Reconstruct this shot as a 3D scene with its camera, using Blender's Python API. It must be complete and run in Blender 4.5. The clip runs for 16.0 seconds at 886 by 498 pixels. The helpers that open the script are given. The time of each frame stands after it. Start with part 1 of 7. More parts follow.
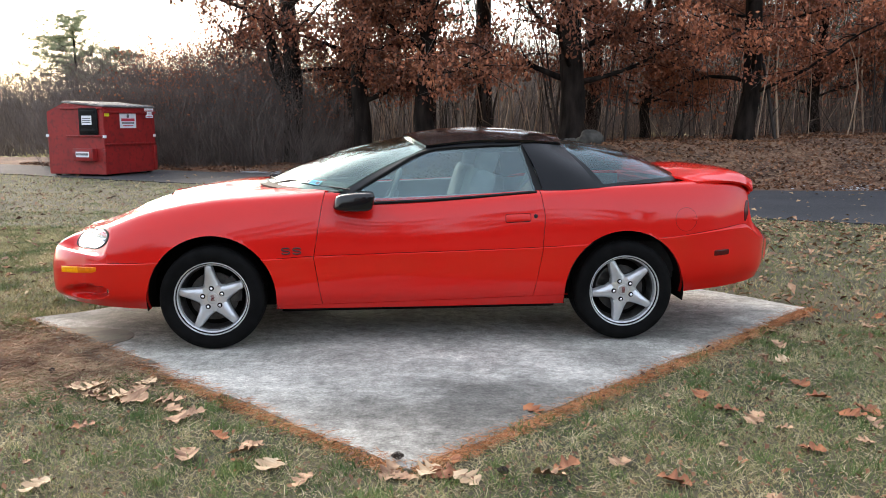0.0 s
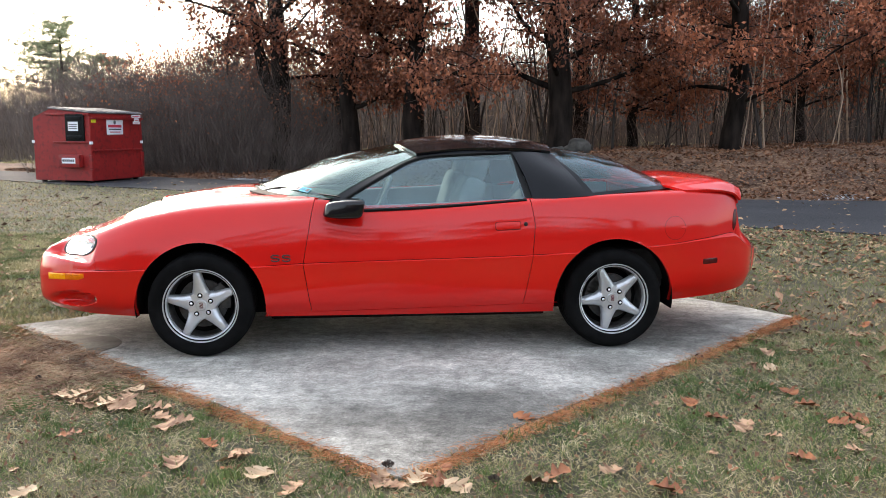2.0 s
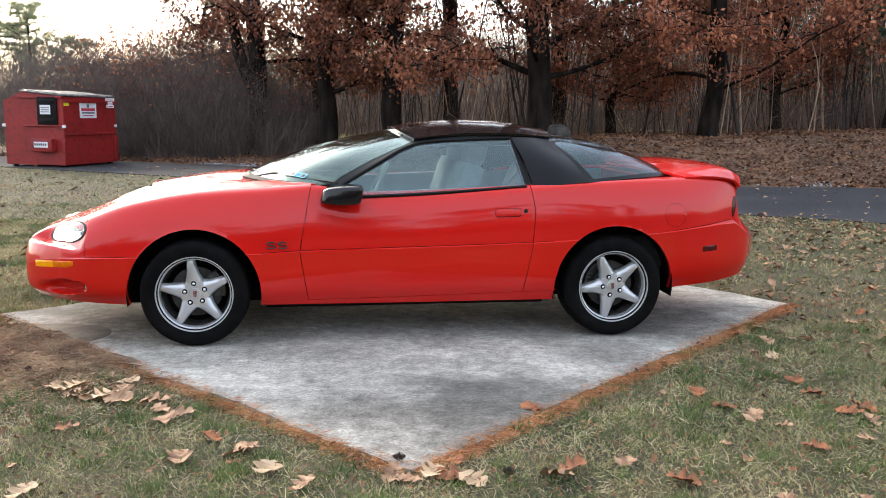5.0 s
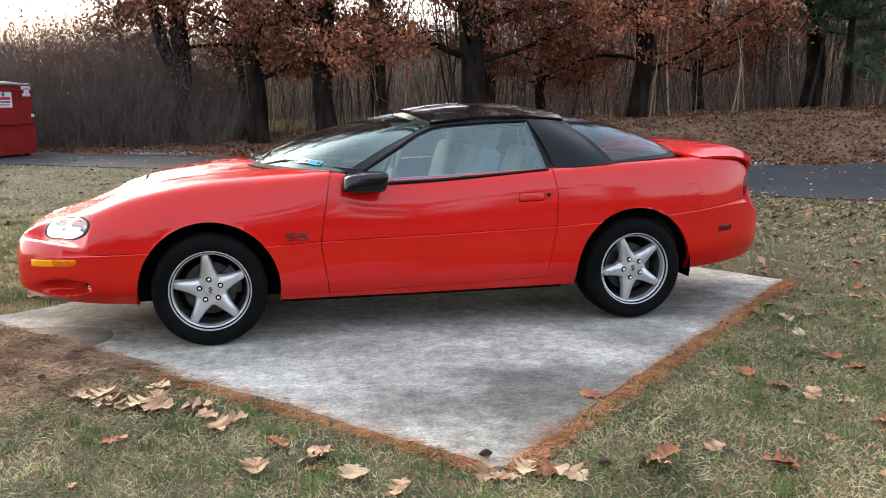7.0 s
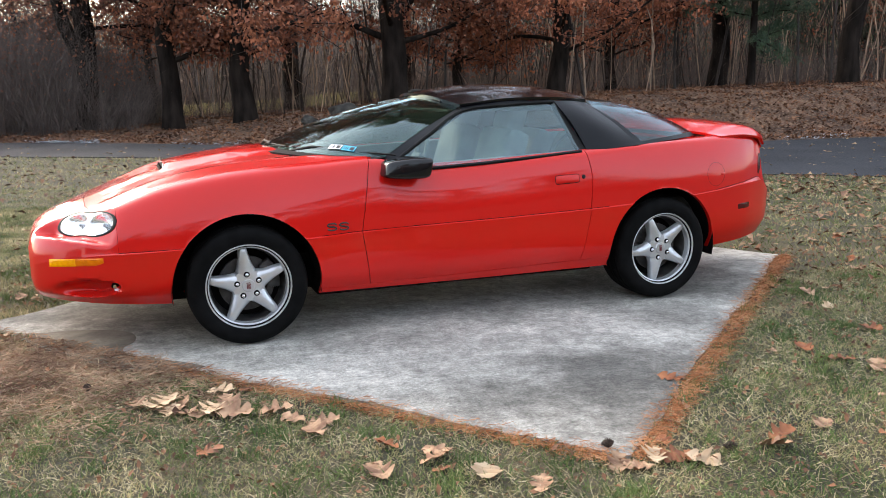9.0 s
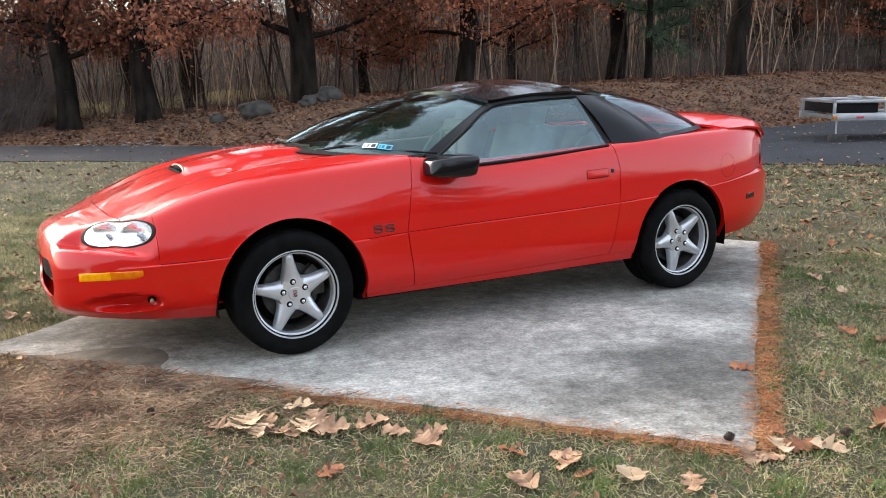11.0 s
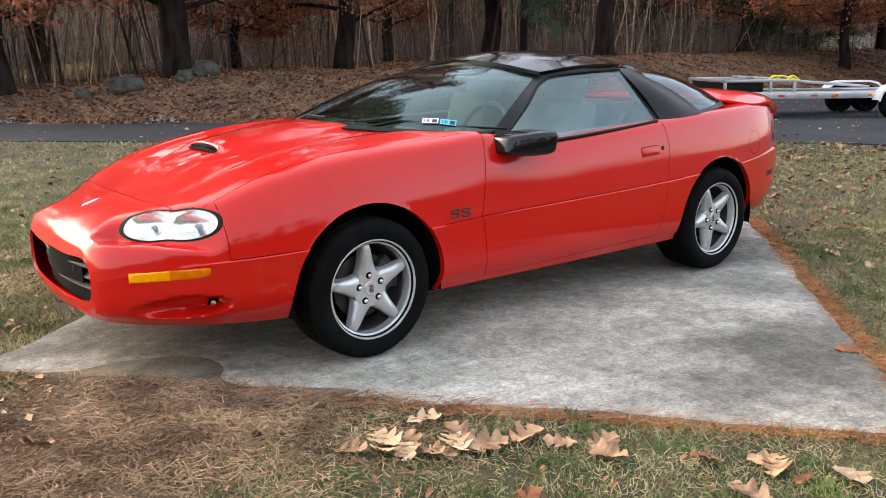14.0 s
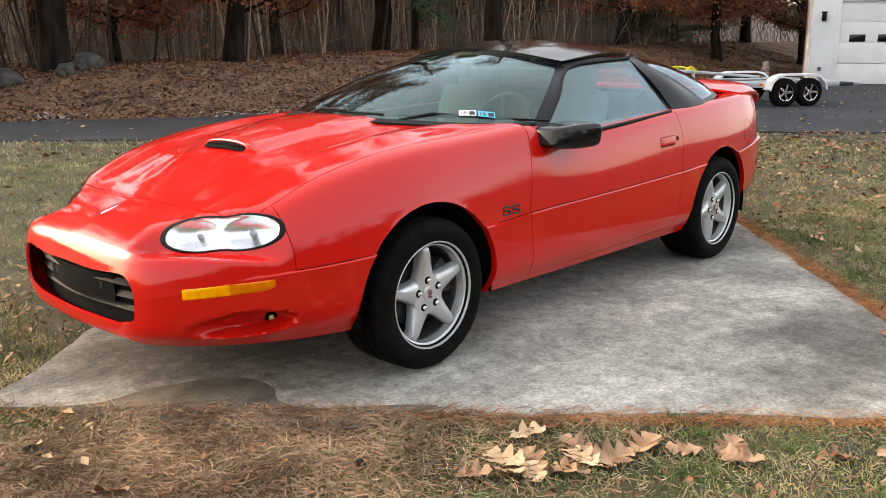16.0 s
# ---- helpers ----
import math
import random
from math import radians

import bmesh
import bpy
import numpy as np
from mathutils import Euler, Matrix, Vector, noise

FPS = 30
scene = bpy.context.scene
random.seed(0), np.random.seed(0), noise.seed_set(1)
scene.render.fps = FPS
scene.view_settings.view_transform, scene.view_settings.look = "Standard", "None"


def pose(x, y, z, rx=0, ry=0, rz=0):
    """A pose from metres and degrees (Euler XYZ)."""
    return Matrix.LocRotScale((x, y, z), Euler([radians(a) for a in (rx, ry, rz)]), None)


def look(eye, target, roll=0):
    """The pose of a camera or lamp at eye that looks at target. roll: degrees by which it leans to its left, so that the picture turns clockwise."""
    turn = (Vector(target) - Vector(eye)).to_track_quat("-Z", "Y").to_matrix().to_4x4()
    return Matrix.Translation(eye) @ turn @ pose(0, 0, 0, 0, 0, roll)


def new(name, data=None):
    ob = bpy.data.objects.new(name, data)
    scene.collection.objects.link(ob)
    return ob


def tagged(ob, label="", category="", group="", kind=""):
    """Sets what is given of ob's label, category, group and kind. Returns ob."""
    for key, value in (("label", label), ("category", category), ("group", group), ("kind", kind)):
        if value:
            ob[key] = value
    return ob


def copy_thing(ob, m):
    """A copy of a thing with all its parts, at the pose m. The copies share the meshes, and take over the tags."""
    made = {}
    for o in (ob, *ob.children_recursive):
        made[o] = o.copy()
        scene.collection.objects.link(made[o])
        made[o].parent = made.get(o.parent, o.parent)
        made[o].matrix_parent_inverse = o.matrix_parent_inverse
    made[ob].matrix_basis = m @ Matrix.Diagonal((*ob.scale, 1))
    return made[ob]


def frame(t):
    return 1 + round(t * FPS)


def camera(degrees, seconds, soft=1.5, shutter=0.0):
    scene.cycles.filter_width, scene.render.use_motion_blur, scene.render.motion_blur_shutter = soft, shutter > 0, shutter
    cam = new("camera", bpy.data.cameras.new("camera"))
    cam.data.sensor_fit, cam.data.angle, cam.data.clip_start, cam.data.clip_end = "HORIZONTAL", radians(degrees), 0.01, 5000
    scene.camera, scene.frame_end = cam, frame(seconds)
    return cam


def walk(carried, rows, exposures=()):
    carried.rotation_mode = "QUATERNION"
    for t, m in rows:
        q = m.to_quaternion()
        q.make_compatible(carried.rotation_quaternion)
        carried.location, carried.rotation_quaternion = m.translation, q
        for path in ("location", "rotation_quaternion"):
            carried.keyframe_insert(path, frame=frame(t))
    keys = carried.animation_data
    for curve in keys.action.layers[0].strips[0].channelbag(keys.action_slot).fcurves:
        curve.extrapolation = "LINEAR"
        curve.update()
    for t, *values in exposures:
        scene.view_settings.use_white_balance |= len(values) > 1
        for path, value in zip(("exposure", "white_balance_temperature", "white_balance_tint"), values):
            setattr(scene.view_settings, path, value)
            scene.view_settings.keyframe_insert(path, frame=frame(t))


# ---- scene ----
cam = camera(54.0, 16.0, soft=0.55, shutter=0.3)
PATH = [
    (0, (0.539, 0.112, 1.388), (0.34, 2.08, 1.097), -0.1),
    (0.5, (0.538, 0.111, 1.386), (0.345, 2.082, 1.103), -0.1),
    (1, (0.532, 0.11, 1.378), (0.348, 2.082, 1.102), 0.0),
    (1.5, (0.534, 0.112, 1.379), (0.357, 2.085, 1.101), 0.2),
    (2, (0.522, 0.112, 1.386), (0.352, 2.086, 1.113), 0.2),
    (2.5, (0.527, 0.11, 1.379), (0.36, 2.084, 1.103), 0.3),
    (3, (0.526, 0.113, 1.38), (0.37, 2.087, 1.098), 0.5),
    (3.5, (0.513, 0.112, 1.387), (0.362, 2.087, 1.111), 0.6),
    (4, (0.49, 0.107, 1.395), (0.345, 2.082, 1.114), 0.5),
    (4.2, (0.459, 0.12, 1.393), (0.322, 2.094, 1.107), 0.4),
    (6.3, (0.001, 0.263, 1.369), (0.004, 2.235, 1.04), 0.4),
    (6.5, (-0.103, 0.272, 1.371), (-0.067, 2.244, 1.038), 0.1),
    (7, (-0.297, 0.342, 1.366), (-0.209, 2.311, 1.028), -0.2),
    (7.5, (-0.498, 0.442, 1.367), (-0.371, 2.408, 1.024), -0.1),
    (8, (-0.681, 0.491, 1.367), (-0.507, 2.452, 1.012), 0.5),
    (8.5, (-0.91, 0.5, 1.375), (-0.66, 2.451, 1.008), 0.3),
    (9, (-1.104, 0.561, 1.373), (-0.782, 2.498, 0.993), -0.7),
    (9.2, (-1.175, 0.597, 1.37), (-0.831, 2.53, 0.987), -1.1),
    (11.3, (-2.021, 0.968, 1.386), (-1.419, 2.834, 0.991), -1.3),
    (11.5, (-2.077, 1.039, 1.377), (-1.463, 2.901, 0.98), -1.4),
    (12, (-2.222, 1.16, 1.363), (-1.562, 3.002, 0.948), -0.4),
    (12.5, (-2.449, 1.27, 1.369), (-1.714, 3.08, 0.941), -0.8),
    (13, (-2.613, 1.39, 1.363), (-1.822, 3.174, 0.928), -0.7),
    (13.5, (-2.718, 1.556, 1.349), (-1.875, 3.316, 0.911), -0.7),
    (14, (-2.821, 1.701, 1.348), (-1.921, 3.431, 0.903), -0.3),
    (14.5, (-3.012, 1.85, 1.341), (-2.031, 3.533, 0.891), -0.6),
    (15, (-3.171, 1.989, 1.335), (-2.13, 3.633, 0.874), -0.9),
    (15.5, (-3.27, 2.177, 1.326), (-2.175, 3.787, 0.869), -0.7),
    (16, (-3.366, 2.329, 1.328), (-2.223, 3.904, 0.867), -0.3),
]
walk(cam, [(t, look(eye, target, roll)) for t, eye, target, roll in PATH], [(0, 2.20, 6500, 10), (9, 2.22, 6500, 10), (13, 2.20, 6650, 10), (16, 2.11, 7500, 10)])

# ---- world and light ----
world = bpy.data.worlds.new("world")
scene.world = world
world.use_nodes = True
wn = world.node_tree
sky = wn.nodes.new("ShaderNodeTexSky")
sky.sky_type, sky.sun_disc = "NISHITA", False
SUN_AZ, SUN_EL = radians(-38), radians(27)
sky.sun_elevation, sky.sun_rotation = SUN_EL, SUN_AZ
sky.dust_density, sky.air_density, sky.ozone_density = 2.5, 1.0, 1.0
wn.nodes["Background"].inputs["Strength"].default_value = 0.15
haze = wn.nodes.new("ShaderNodeMix")
haze.data_type = "RGBA"
haze.inputs["Factor"].default_value = 0.5
haze.inputs[7].default_value = (3.2, 3.2, 3.2, 1)
wn.links.new(sky.outputs["Color"], haze.inputs[6])
wn.links.new(haze.outputs[2], wn.nodes["Background"].inputs["Color"])
sun = new("sun", bpy.data.lights.new("sun", "SUN"))
sun.data.energy, sun.data.angle, sun.data.color = 0.5, radians(20), (1.0, 0.82, 0.66)
sun_way = Vector((math.sin(SUN_AZ) * math.cos(SUN_EL), math.cos(SUN_AZ) * math.cos(SUN_EL), math.sin(SUN_EL)))
sun.matrix_world = look(sun_way * 60, (0, 0, 0))

# ---- materials ----
def surface(name, c1, c2, scale=5.0, rough=0.7, bump=0.0, metal=0.0, coat=0.0, c3=None, fine=60.0, vary=0.0, stretch=(1, 1, 1), detail=6.0, spec=0.5, coat_ior=1.5):
    """A principled surface with two scales of noise between c1 and c2, speckles of c3, and fine relief."""
    m = bpy.data.materials.new(name)
    m.use_nodes = True
    t = m.node_tree
    n, l = t.nodes, t.links
    b = n["Principled BSDF"]
    co = n.new("ShaderNodeTexCoord")
    mp = n.new("ShaderNodeMapping")
    mp.inputs["Scale"].default_value = stretch
    l.new(co.outputs["Object"], mp.inputs["Vector"])
    big = n.new("ShaderNodeTexNoise")
    big.inputs["Scale"].default_value, big.inputs["Detail"].default_value = scale, detail
    l.new(mp.outputs["Vector"], big.inputs["Vector"])
    ramp = n.new("ShaderNodeValToRGB")
    ramp.color_ramp.elements[0].position, ramp.color_ramp.elements[1].position = 0.36, 0.64
    ramp.color_ramp.elements[0].color, ramp.color_ramp.elements[1].color = (*c1, 1), (*c2, 1)
    l.new(big.outputs["Fac"], ramp.inputs["Fac"])
    small = n.new("ShaderNodeTexNoise")
    small.inputs["Scale"].default_value, small.inputs["Detail"].default_value = fine, 4.0
    l.new(mp.outputs["Vector"], small.inputs["Vector"])
    out = ramp.outputs["Color"]
    if c3:
        mix = n.new("ShaderNodeMix")
        mix.data_type = "RGBA"
        cut = n.new("ShaderNodeValToRGB")
        cut.color_ramp.elements[0].position, cut.color_ramp.elements[1].position = 0.5, 0.66
        l.new(small.outputs["Fac"], cut.inputs["Fac"])
        l.new(cut.outputs["Color"], mix.inputs["Factor"])
        l.new(out, mix.inputs[6])
        mix.inputs[7].default_value = (*c3, 1)
        out = mix.outputs[2]
    if vary:
        hsv = n.new("ShaderNodeHueSaturation")
        geo, info, add = n.new("ShaderNodeNewGeometry"), n.new("ShaderNodeObjectInfo"), n.new("ShaderNodeMath")
        l.new(geo.outputs["Random Per Island"], add.inputs[0])
        l.new(info.outputs["Random"], add.inputs[1])
        rng = n.new("ShaderNodeMapRange")
        rng.inputs["From Max"].default_value = 2.0
        rng.inputs["To Min"].default_value, rng.inputs["To Max"].default_value = 1 - vary, 1 + vary
        l.new(add.outputs[0], rng.inputs["Value"])
        l.new(rng.outputs["Result"], hsv.inputs["Value"])
        l.new(out, hsv.inputs["Color"])
        out = hsv.outputs["Color"]
    l.new(out, b.inputs["Base Color"])
    b.inputs["Roughness"].default_value, b.inputs["Metallic"].default_value = rough, metal
    b.inputs["Specular IOR Level"].default_value = spec
    b.inputs["Coat IOR"].default_value = coat_ior
    b.inputs["Coat Weight"].default_value, b.inputs["Coat Roughness"].default_value = coat, 0.045
    if bump:
        bp = n.new("ShaderNodeBump")
        bp.inputs["Strength"].default_value, bp.inputs["Distance"].default_value = min(1.0, bump), 0.01
        l.new(small.outputs["Fac"], bp.inputs["Height"])
        l.new(bp.outputs["Normal"], b.inputs["Normal"])
    return m


def glass(name, tint, rough=0.0, skin=0.05):
    """Thin pane: tinted see-through whose glossy skin grows towards a grazing view."""
    m = bpy.data.materials.new(name)
    m.use_nodes = True
    n, l = m.node_tree.nodes, m.node_tree.links
    n.remove(n["Principled BSDF"])
    tr, gl, fr, mx = n.new("ShaderNodeBsdfTransparent"), n.new("ShaderNodeBsdfGlossy"), n.new("ShaderNodeLayerWeight"), n.new("ShaderNodeMixShader")
    tr.inputs["Color"].default_value = (*tint, 1)
    gl.inputs["Roughness"].default_value = rough
    gl.inputs["Color"].default_value = (0.80, 0.95, 1.0, 1)
    fr.inputs["Blend"].default_value = 0.5
    power, grow = n.new("ShaderNodeMath"), n.new("ShaderNodeMath")
    power.operation, grow.operation = "POWER", "MULTIPLY_ADD"
    power.inputs[1].default_value = 5.0
    grow.inputs[1].default_value, grow.inputs[2].default_value = 1 - skin, skin
    l.new(fr.outputs["Facing"], power.inputs[0])
    l.new(power.outputs[0], grow.inputs[0])
    l.new(grow.outputs[0], mx.inputs["Fac"])
    l.new(tr.outputs[0], mx.inputs[1])
    l.new(gl.outputs[0], mx.inputs[2])
    l.new(mx.outputs[0], n["Material Output"].inputs["Surface"])
    return m


RED = surface("red_paint", (0.56, 0.007, 0.004), (0.60, 0.008, 0.005), 0.8, 0.4, coat=1.0, spec=0.08, coat_ior=1.43)
BLACK_GLOSS = surface("black_gloss", (0.004, 0.004, 0.005), (0.007, 0.007, 0.008), 2, 0.12, coat=0.6, spec=0.1)
BLACK_SATIN = surface("black_satin", (0.005, 0.006, 0.008), (0.008, 0.009, 0.011), 3, 0.35, spec=0.18, bump=0.05, fine=300)
BLACK_PLASTIC = surface("black_plastic", (0.004, 0.004, 0.004), (0.008, 0.008, 0.008), 8, 0.55, spec=0.16, bump=0.1, fine=400)
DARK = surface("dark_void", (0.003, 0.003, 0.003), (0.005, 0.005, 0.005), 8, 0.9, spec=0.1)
RUBBER = surface("tyre_rubber", (0.003, 0.003, 0.003), (0.007, 0.007, 0.007), 12, 0.75, bump=0.15, fine=150, spec=0.07)
SILVER = surface("silver_alloy", (0.52, 0.535, 0.55), (0.60, 0.615, 0.63), 6, 0.34, metal=0.6, coat=0.5, bump=0.03, fine=250)
CHROME = surface("chrome", (0.75, 0.75, 0.76), (0.82, 0.82, 0.82), 4, 0.08, metal=1.0)
REFLECTOR = surface("lamp_reflector", (0.74, 0.75, 0.77), (0.88, 0.89, 0.90), 20, 0.24, metal=1.0, bump=0.1, fine=60)
LAMP_GREY = surface("lamp_housing", (0.22, 0.22, 0.23), (0.36, 0.36, 0.37), 20, 0.2, metal=0.9)
CAP_RED = surface("cap_red", (0.10, 0.008, 0.010), (0.16, 0.012, 0.014), 20, 0.4)
STEEL = surface("brake_steel", (0.022, 0.020, 0.019), (0.06, 0.056, 0.052), 20, 0.6, metal=0.2)
AMBER = surface("amber_lens", (0.66, 0.15, 0.0), (0.78, 0.20, 0.0), 30, 0.2, coat=0.4, spec=0.2)
AMBER_BRIGHT = surface("amber_reflector", (0.92, 0.33, 0.0), (1.0, 0.44, 0.0), 40, 0.2, coat=0.4, spec=0.2)
DARK_RED_LENS = surface("dark_red_lens", (0.045, 0.004, 0.005), (0.08, 0.005, 0.006), 30, 0.2, coat=0.3, spec=0.2)
CLOTH = surface("grey_seat_cloth", (0.20, 0.197, 0.188), (0.27, 0.265, 0.25), 6, 0.95, bump=0.3, fine=180)
TRIM_GREY = surface("grey_interior_plastic", (0.13, 0.13, 0.128), (0.19, 0.19, 0.185), 5, 0.7, bump=0.1, fine=200)
CARPET = surface("dark_carpet", (0.03, 0.03, 0.032), (0.05, 0.05, 0.05), 20, 1.0)
GLASS = glass("window_glass", (0.74, 0.84, 0.85), 0.0, 0.075)
GLASS_SCREEN = glass("screen_glass", (0.50, 0.63, 0.59), 0.0, 0.06)
GLASS_DARK = glass("rear_glass", (0.55, 0.62, 0.64), 0.0, 0.06)
LENS = glass("lamp_lens", (0.97, 0.975, 0.98), 0.0, 0.04)
WHITE = surface("white_paint", (0.74, 0.74, 0.74), (0.8, 0.8, 0.8), 2, 0.5, bump=0.05)
WHITE_LABEL = surface("white_label", (0.72, 0.73, 0.76), (0.8, 0.8, 0.82), 6, 0.5)
BLUE_LABEL = surface("blue_label", (0.05, 0.42, 0.62), (0.08, 0.5, 0.68), 6, 0.5)
INK = surface("black_ink", (0.012, 0.012, 0.015), (0.02, 0.02, 0.02), 6, 0.5)
RED_INK = surface("red_ink", (0.5, 0.03, 0.06), (0.6, 0.04, 0.07), 6, 0.5)
YELLOW = surface("yellow_strap", (0.7, 0.6, 0.02), (0.8, 0.7, 0.03), 12, 0.7)
BIN_RED = surface("dumpster_red", (0.24, 0.010, 0.010), (0.30, 0.014, 0.013), 2.2, 0.5, c3=(0.17, 0.010, 0.010), fine=9, bump=0.06)
BIN_LID = surface("dumpster_lid", (0.07, 0.07, 0.075), (0.13, 0.13, 0.135), 4, 0.6)
ALU = surface("trailer_aluminium", (0.50, 0.51, 0.53), (0.62, 0.63, 0.64), 3, 0.42, metal=0.8, bump=0.05)


def weathered_concrete():
    """Mottled grey cement: broad stains, brushed streaks, fine sand."""
    m = bpy.data.materials.new("concrete")
    m.use_nodes = True
    n, l = m.node_tree.nodes, m.node_tree.links
    b = n["Principled BSDF"]
    co = n.new("ShaderNodeTexCoord")

    def field(scale, detail, rough, lo, hi, v0, v1, stretch=(1, 1, 1), turn=0.0):
        mp, tx, rg = n.new("ShaderNodeMapping"), n.new("ShaderNodeTexNoise"), n.new("ShaderNodeMapRange")
        mp.inputs["Scale"].default_value, mp.inputs["Rotation"].default_value = stretch, (0, 0, turn)
        tx.inputs["Scale"].default_value, tx.inputs["Detail"].default_value, tx.inputs["Roughness"].default_value = scale, detail, rough
        rg.inputs["From Min"].default_value, rg.inputs["From Max"].default_value = lo, hi
        rg.inputs["To Min"].default_value, rg.inputs["To Max"].default_value = v0, v1
        l.new(co.outputs["Object"], mp.inputs["Vector"])
        l.new(mp.outputs["Vector"], tx.inputs["Vector"])
        l.new(tx.outputs["Fac"], rg.inputs["Value"])
        return rg.outputs["Result"]

    parts_ = [field(0.62, 5, 0.55, 0.40, 0.58, 0.78, 1.14), field(2.4, 10, 0.74, 0.34, 0.66, 0.66, 1.28, (1, 1.2, 1), 0.65), field(13, 9, 0.82, 0.36, 0.64, 0.62, 1.38), field(60, 6, 0.85, 0.32, 0.68, 0.48, 1.52), field(230, 3, 0.7, 0.34, 0.66, 0.66, 1.36)]
    # ragged-edged stains and lighter patches; the car's nose patch has shade painted in
    warp, push = n.new("ShaderNodeTexNoise"), n.new("ShaderNodeVectorMath")
    warp.inputs["Scale"].default_value, warp.inputs["Detail"].default_value, warp.inputs["Roughness"].default_value = 1.7, 9.0, 0.68
    push.operation = "MULTIPLY_ADD"
    push.inputs[1].default_value, push.inputs[2].default_value = (1.6, 1.6, 0), (-0.8, -0.8, 0)
    l.new(co.outputs["Object"], warp.inputs["Vector"])
    l.new(warp.outputs["Color"], push.inputs[0])
    for x, y, rx, ry, gain in ((0.42, 4.15, 0.50, 0.80, 0.40), (-2.05, 5.95, 1.0, 0.55, 0.34), (1.6, 6.0, 0.9, 0.6, 0.72), (-0.30, 4.15, 0.45, 0.22, 0.70), (-0.85, 4.72, 0.75, 0.36, 1.26), (0.45, 4.95, 0.55, 0.34, 1.30), (-0.15, 5.22, 0.9, 0.3, 1.16)):
        at, span, dist, edge_ = n.new("ShaderNodeVectorMath"), n.new("ShaderNodeVectorMath"), n.new("ShaderNodeVectorMath"), n.new("ShaderNodeMapRange")
        at.operation, span.operation, dist.operation = "ADD", "MULTIPLY_ADD", "LENGTH"
        l.new(co.outputs["Object"], at.inputs[0])
        l.new(push.outputs[0], at.inputs[1])
        l.new(at.outputs[0], span.inputs[0])
        span.inputs[1].default_value, span.inputs[2].default_value = (1 / rx, 1 / ry, 0), (-x / rx, -y / ry, 0)
        l.new(span.outputs[0], dist.inputs[0])
        edge_.interpolation_type = "SMOOTHSTEP"
        edge_.inputs["From Min"].default_value, edge_.inputs["From Max"].default_value = 0.35, 1.35
        edge_.inputs["To Min"].default_value, edge_.inputs["To Max"].default_value = gain, 1.0
        l.new(dist.outputs["Value"], edge_.inputs["Value"])
        parts_.append(edge_.outputs["Result"])
    out = parts_[0]
    for p in parts_[1:]:
        k = n.new("ShaderNodeMath")
        k.operation = "MULTIPLY"
        l.new(out, k.inputs[0])
        l.new(p, k.inputs[1])
        out = k.outputs[0]
    tint = n.new("ShaderNodeMix")
    tint.data_type = "RGBA"
    tint.blend_type = "MULTIPLY"
    tint.inputs["Factor"].default_value = 1.0
    tint.inputs[6].default_value = (0.362, 0.350, 0.312, 1)
    l.new(out, tint.inputs[7])
    l.new(tint.outputs[2], b.inputs["Base Color"])
    b.inputs["Roughness"].default_value, b.inputs["Specular IOR Level"].default_value = 0.92, 0.2
    bp = n.new("ShaderNodeBump")
    bp.inputs["Strength"].default_value, bp.inputs["Distance"].default_value = 0.5, 0.004
    l.new(parts_[3], bp.inputs["Height"])
    l.new(bp.outputs["Normal"], b.inputs["Normal"])
    return m


CONCRETE = weathered_concrete()
ASPHALT = surface("asphalt", (0.022, 0.024, 0.028), (0.042, 0.044, 0.049), 0.6, 0.85, bump=0.5, spec=0.25, c3=(0.06, 0.06, 0.065), fine=120)
BARK = surface("dark_bark", (0.008, 0.0062, 0.005), (0.028, 0.021, 0.017), 5, 0.95, bump=1.0, fine=22, stretch=(1, 1, 0.25), spec=0.1)
# pale bark whose warm bright tone also carries painted low sunlight
BARK_SUNLIT = surface("sunlit_pale_bark", (0.22, 0.155, 0.11), (0.50, 0.36, 0.25), 4, 0.9, bump=0.4, fine=16, stretch=(1, 1, 0.4), vary=0.5)
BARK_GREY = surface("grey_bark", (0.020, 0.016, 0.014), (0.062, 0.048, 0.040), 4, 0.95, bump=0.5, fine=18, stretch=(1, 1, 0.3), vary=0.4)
TWIG = surface("twigs", (0.095, 0.074, 0.064), (0.21, 0.165, 0.142), 2, 0.95, vary=0.4)
OAK_LEAF = surface("brown_oak_leaves", (0.13, 0.038, 0.018), (0.36, 0.125, 0.056), 1.4, 0.75, vary=0.7)
DRY_LEAF = surface("tan_dry_leaf", (0.20, 0.10, 0.055), (0.50, 0.31, 0.18), 16, 0.75, bump=0.2, fine=50, vary=0.4)
RUST_LEAF = surface("rust_dry_leaf", (0.17, 0.055, 0.020), (0.32, 0.12, 0.045), 9, 0.75, bump=0.2, fine=50, vary=0.4)
LITTER = surface("leaf_litter", (0.068, 0.028, 0.014), (0.28, 0.135, 0.068), 3, 0.85, vary=0.6)
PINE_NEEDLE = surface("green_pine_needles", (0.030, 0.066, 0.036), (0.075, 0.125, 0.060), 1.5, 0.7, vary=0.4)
# far needles: distance haze is mixed into this paler colour
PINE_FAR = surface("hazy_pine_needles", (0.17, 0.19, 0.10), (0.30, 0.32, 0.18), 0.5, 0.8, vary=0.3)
NEEDLE = surface("orange_pine_straw", (0.36, 0.135, 0.05), (0.54, 0.25, 0.11), 4, 0.85, vary=0.4)
GRASS = surface("grass_blades", (0.085, 0.120, 0.026), (0.50, 0.42, 0.22), 2.4, 0.8, vary=0.45, detail=5)
GRASS_GREEN = surface("green_grass", (0.060, 0.115, 0.026), (0.19, 0.25, 0.075), 2.5, 0.8, vary=0.4)
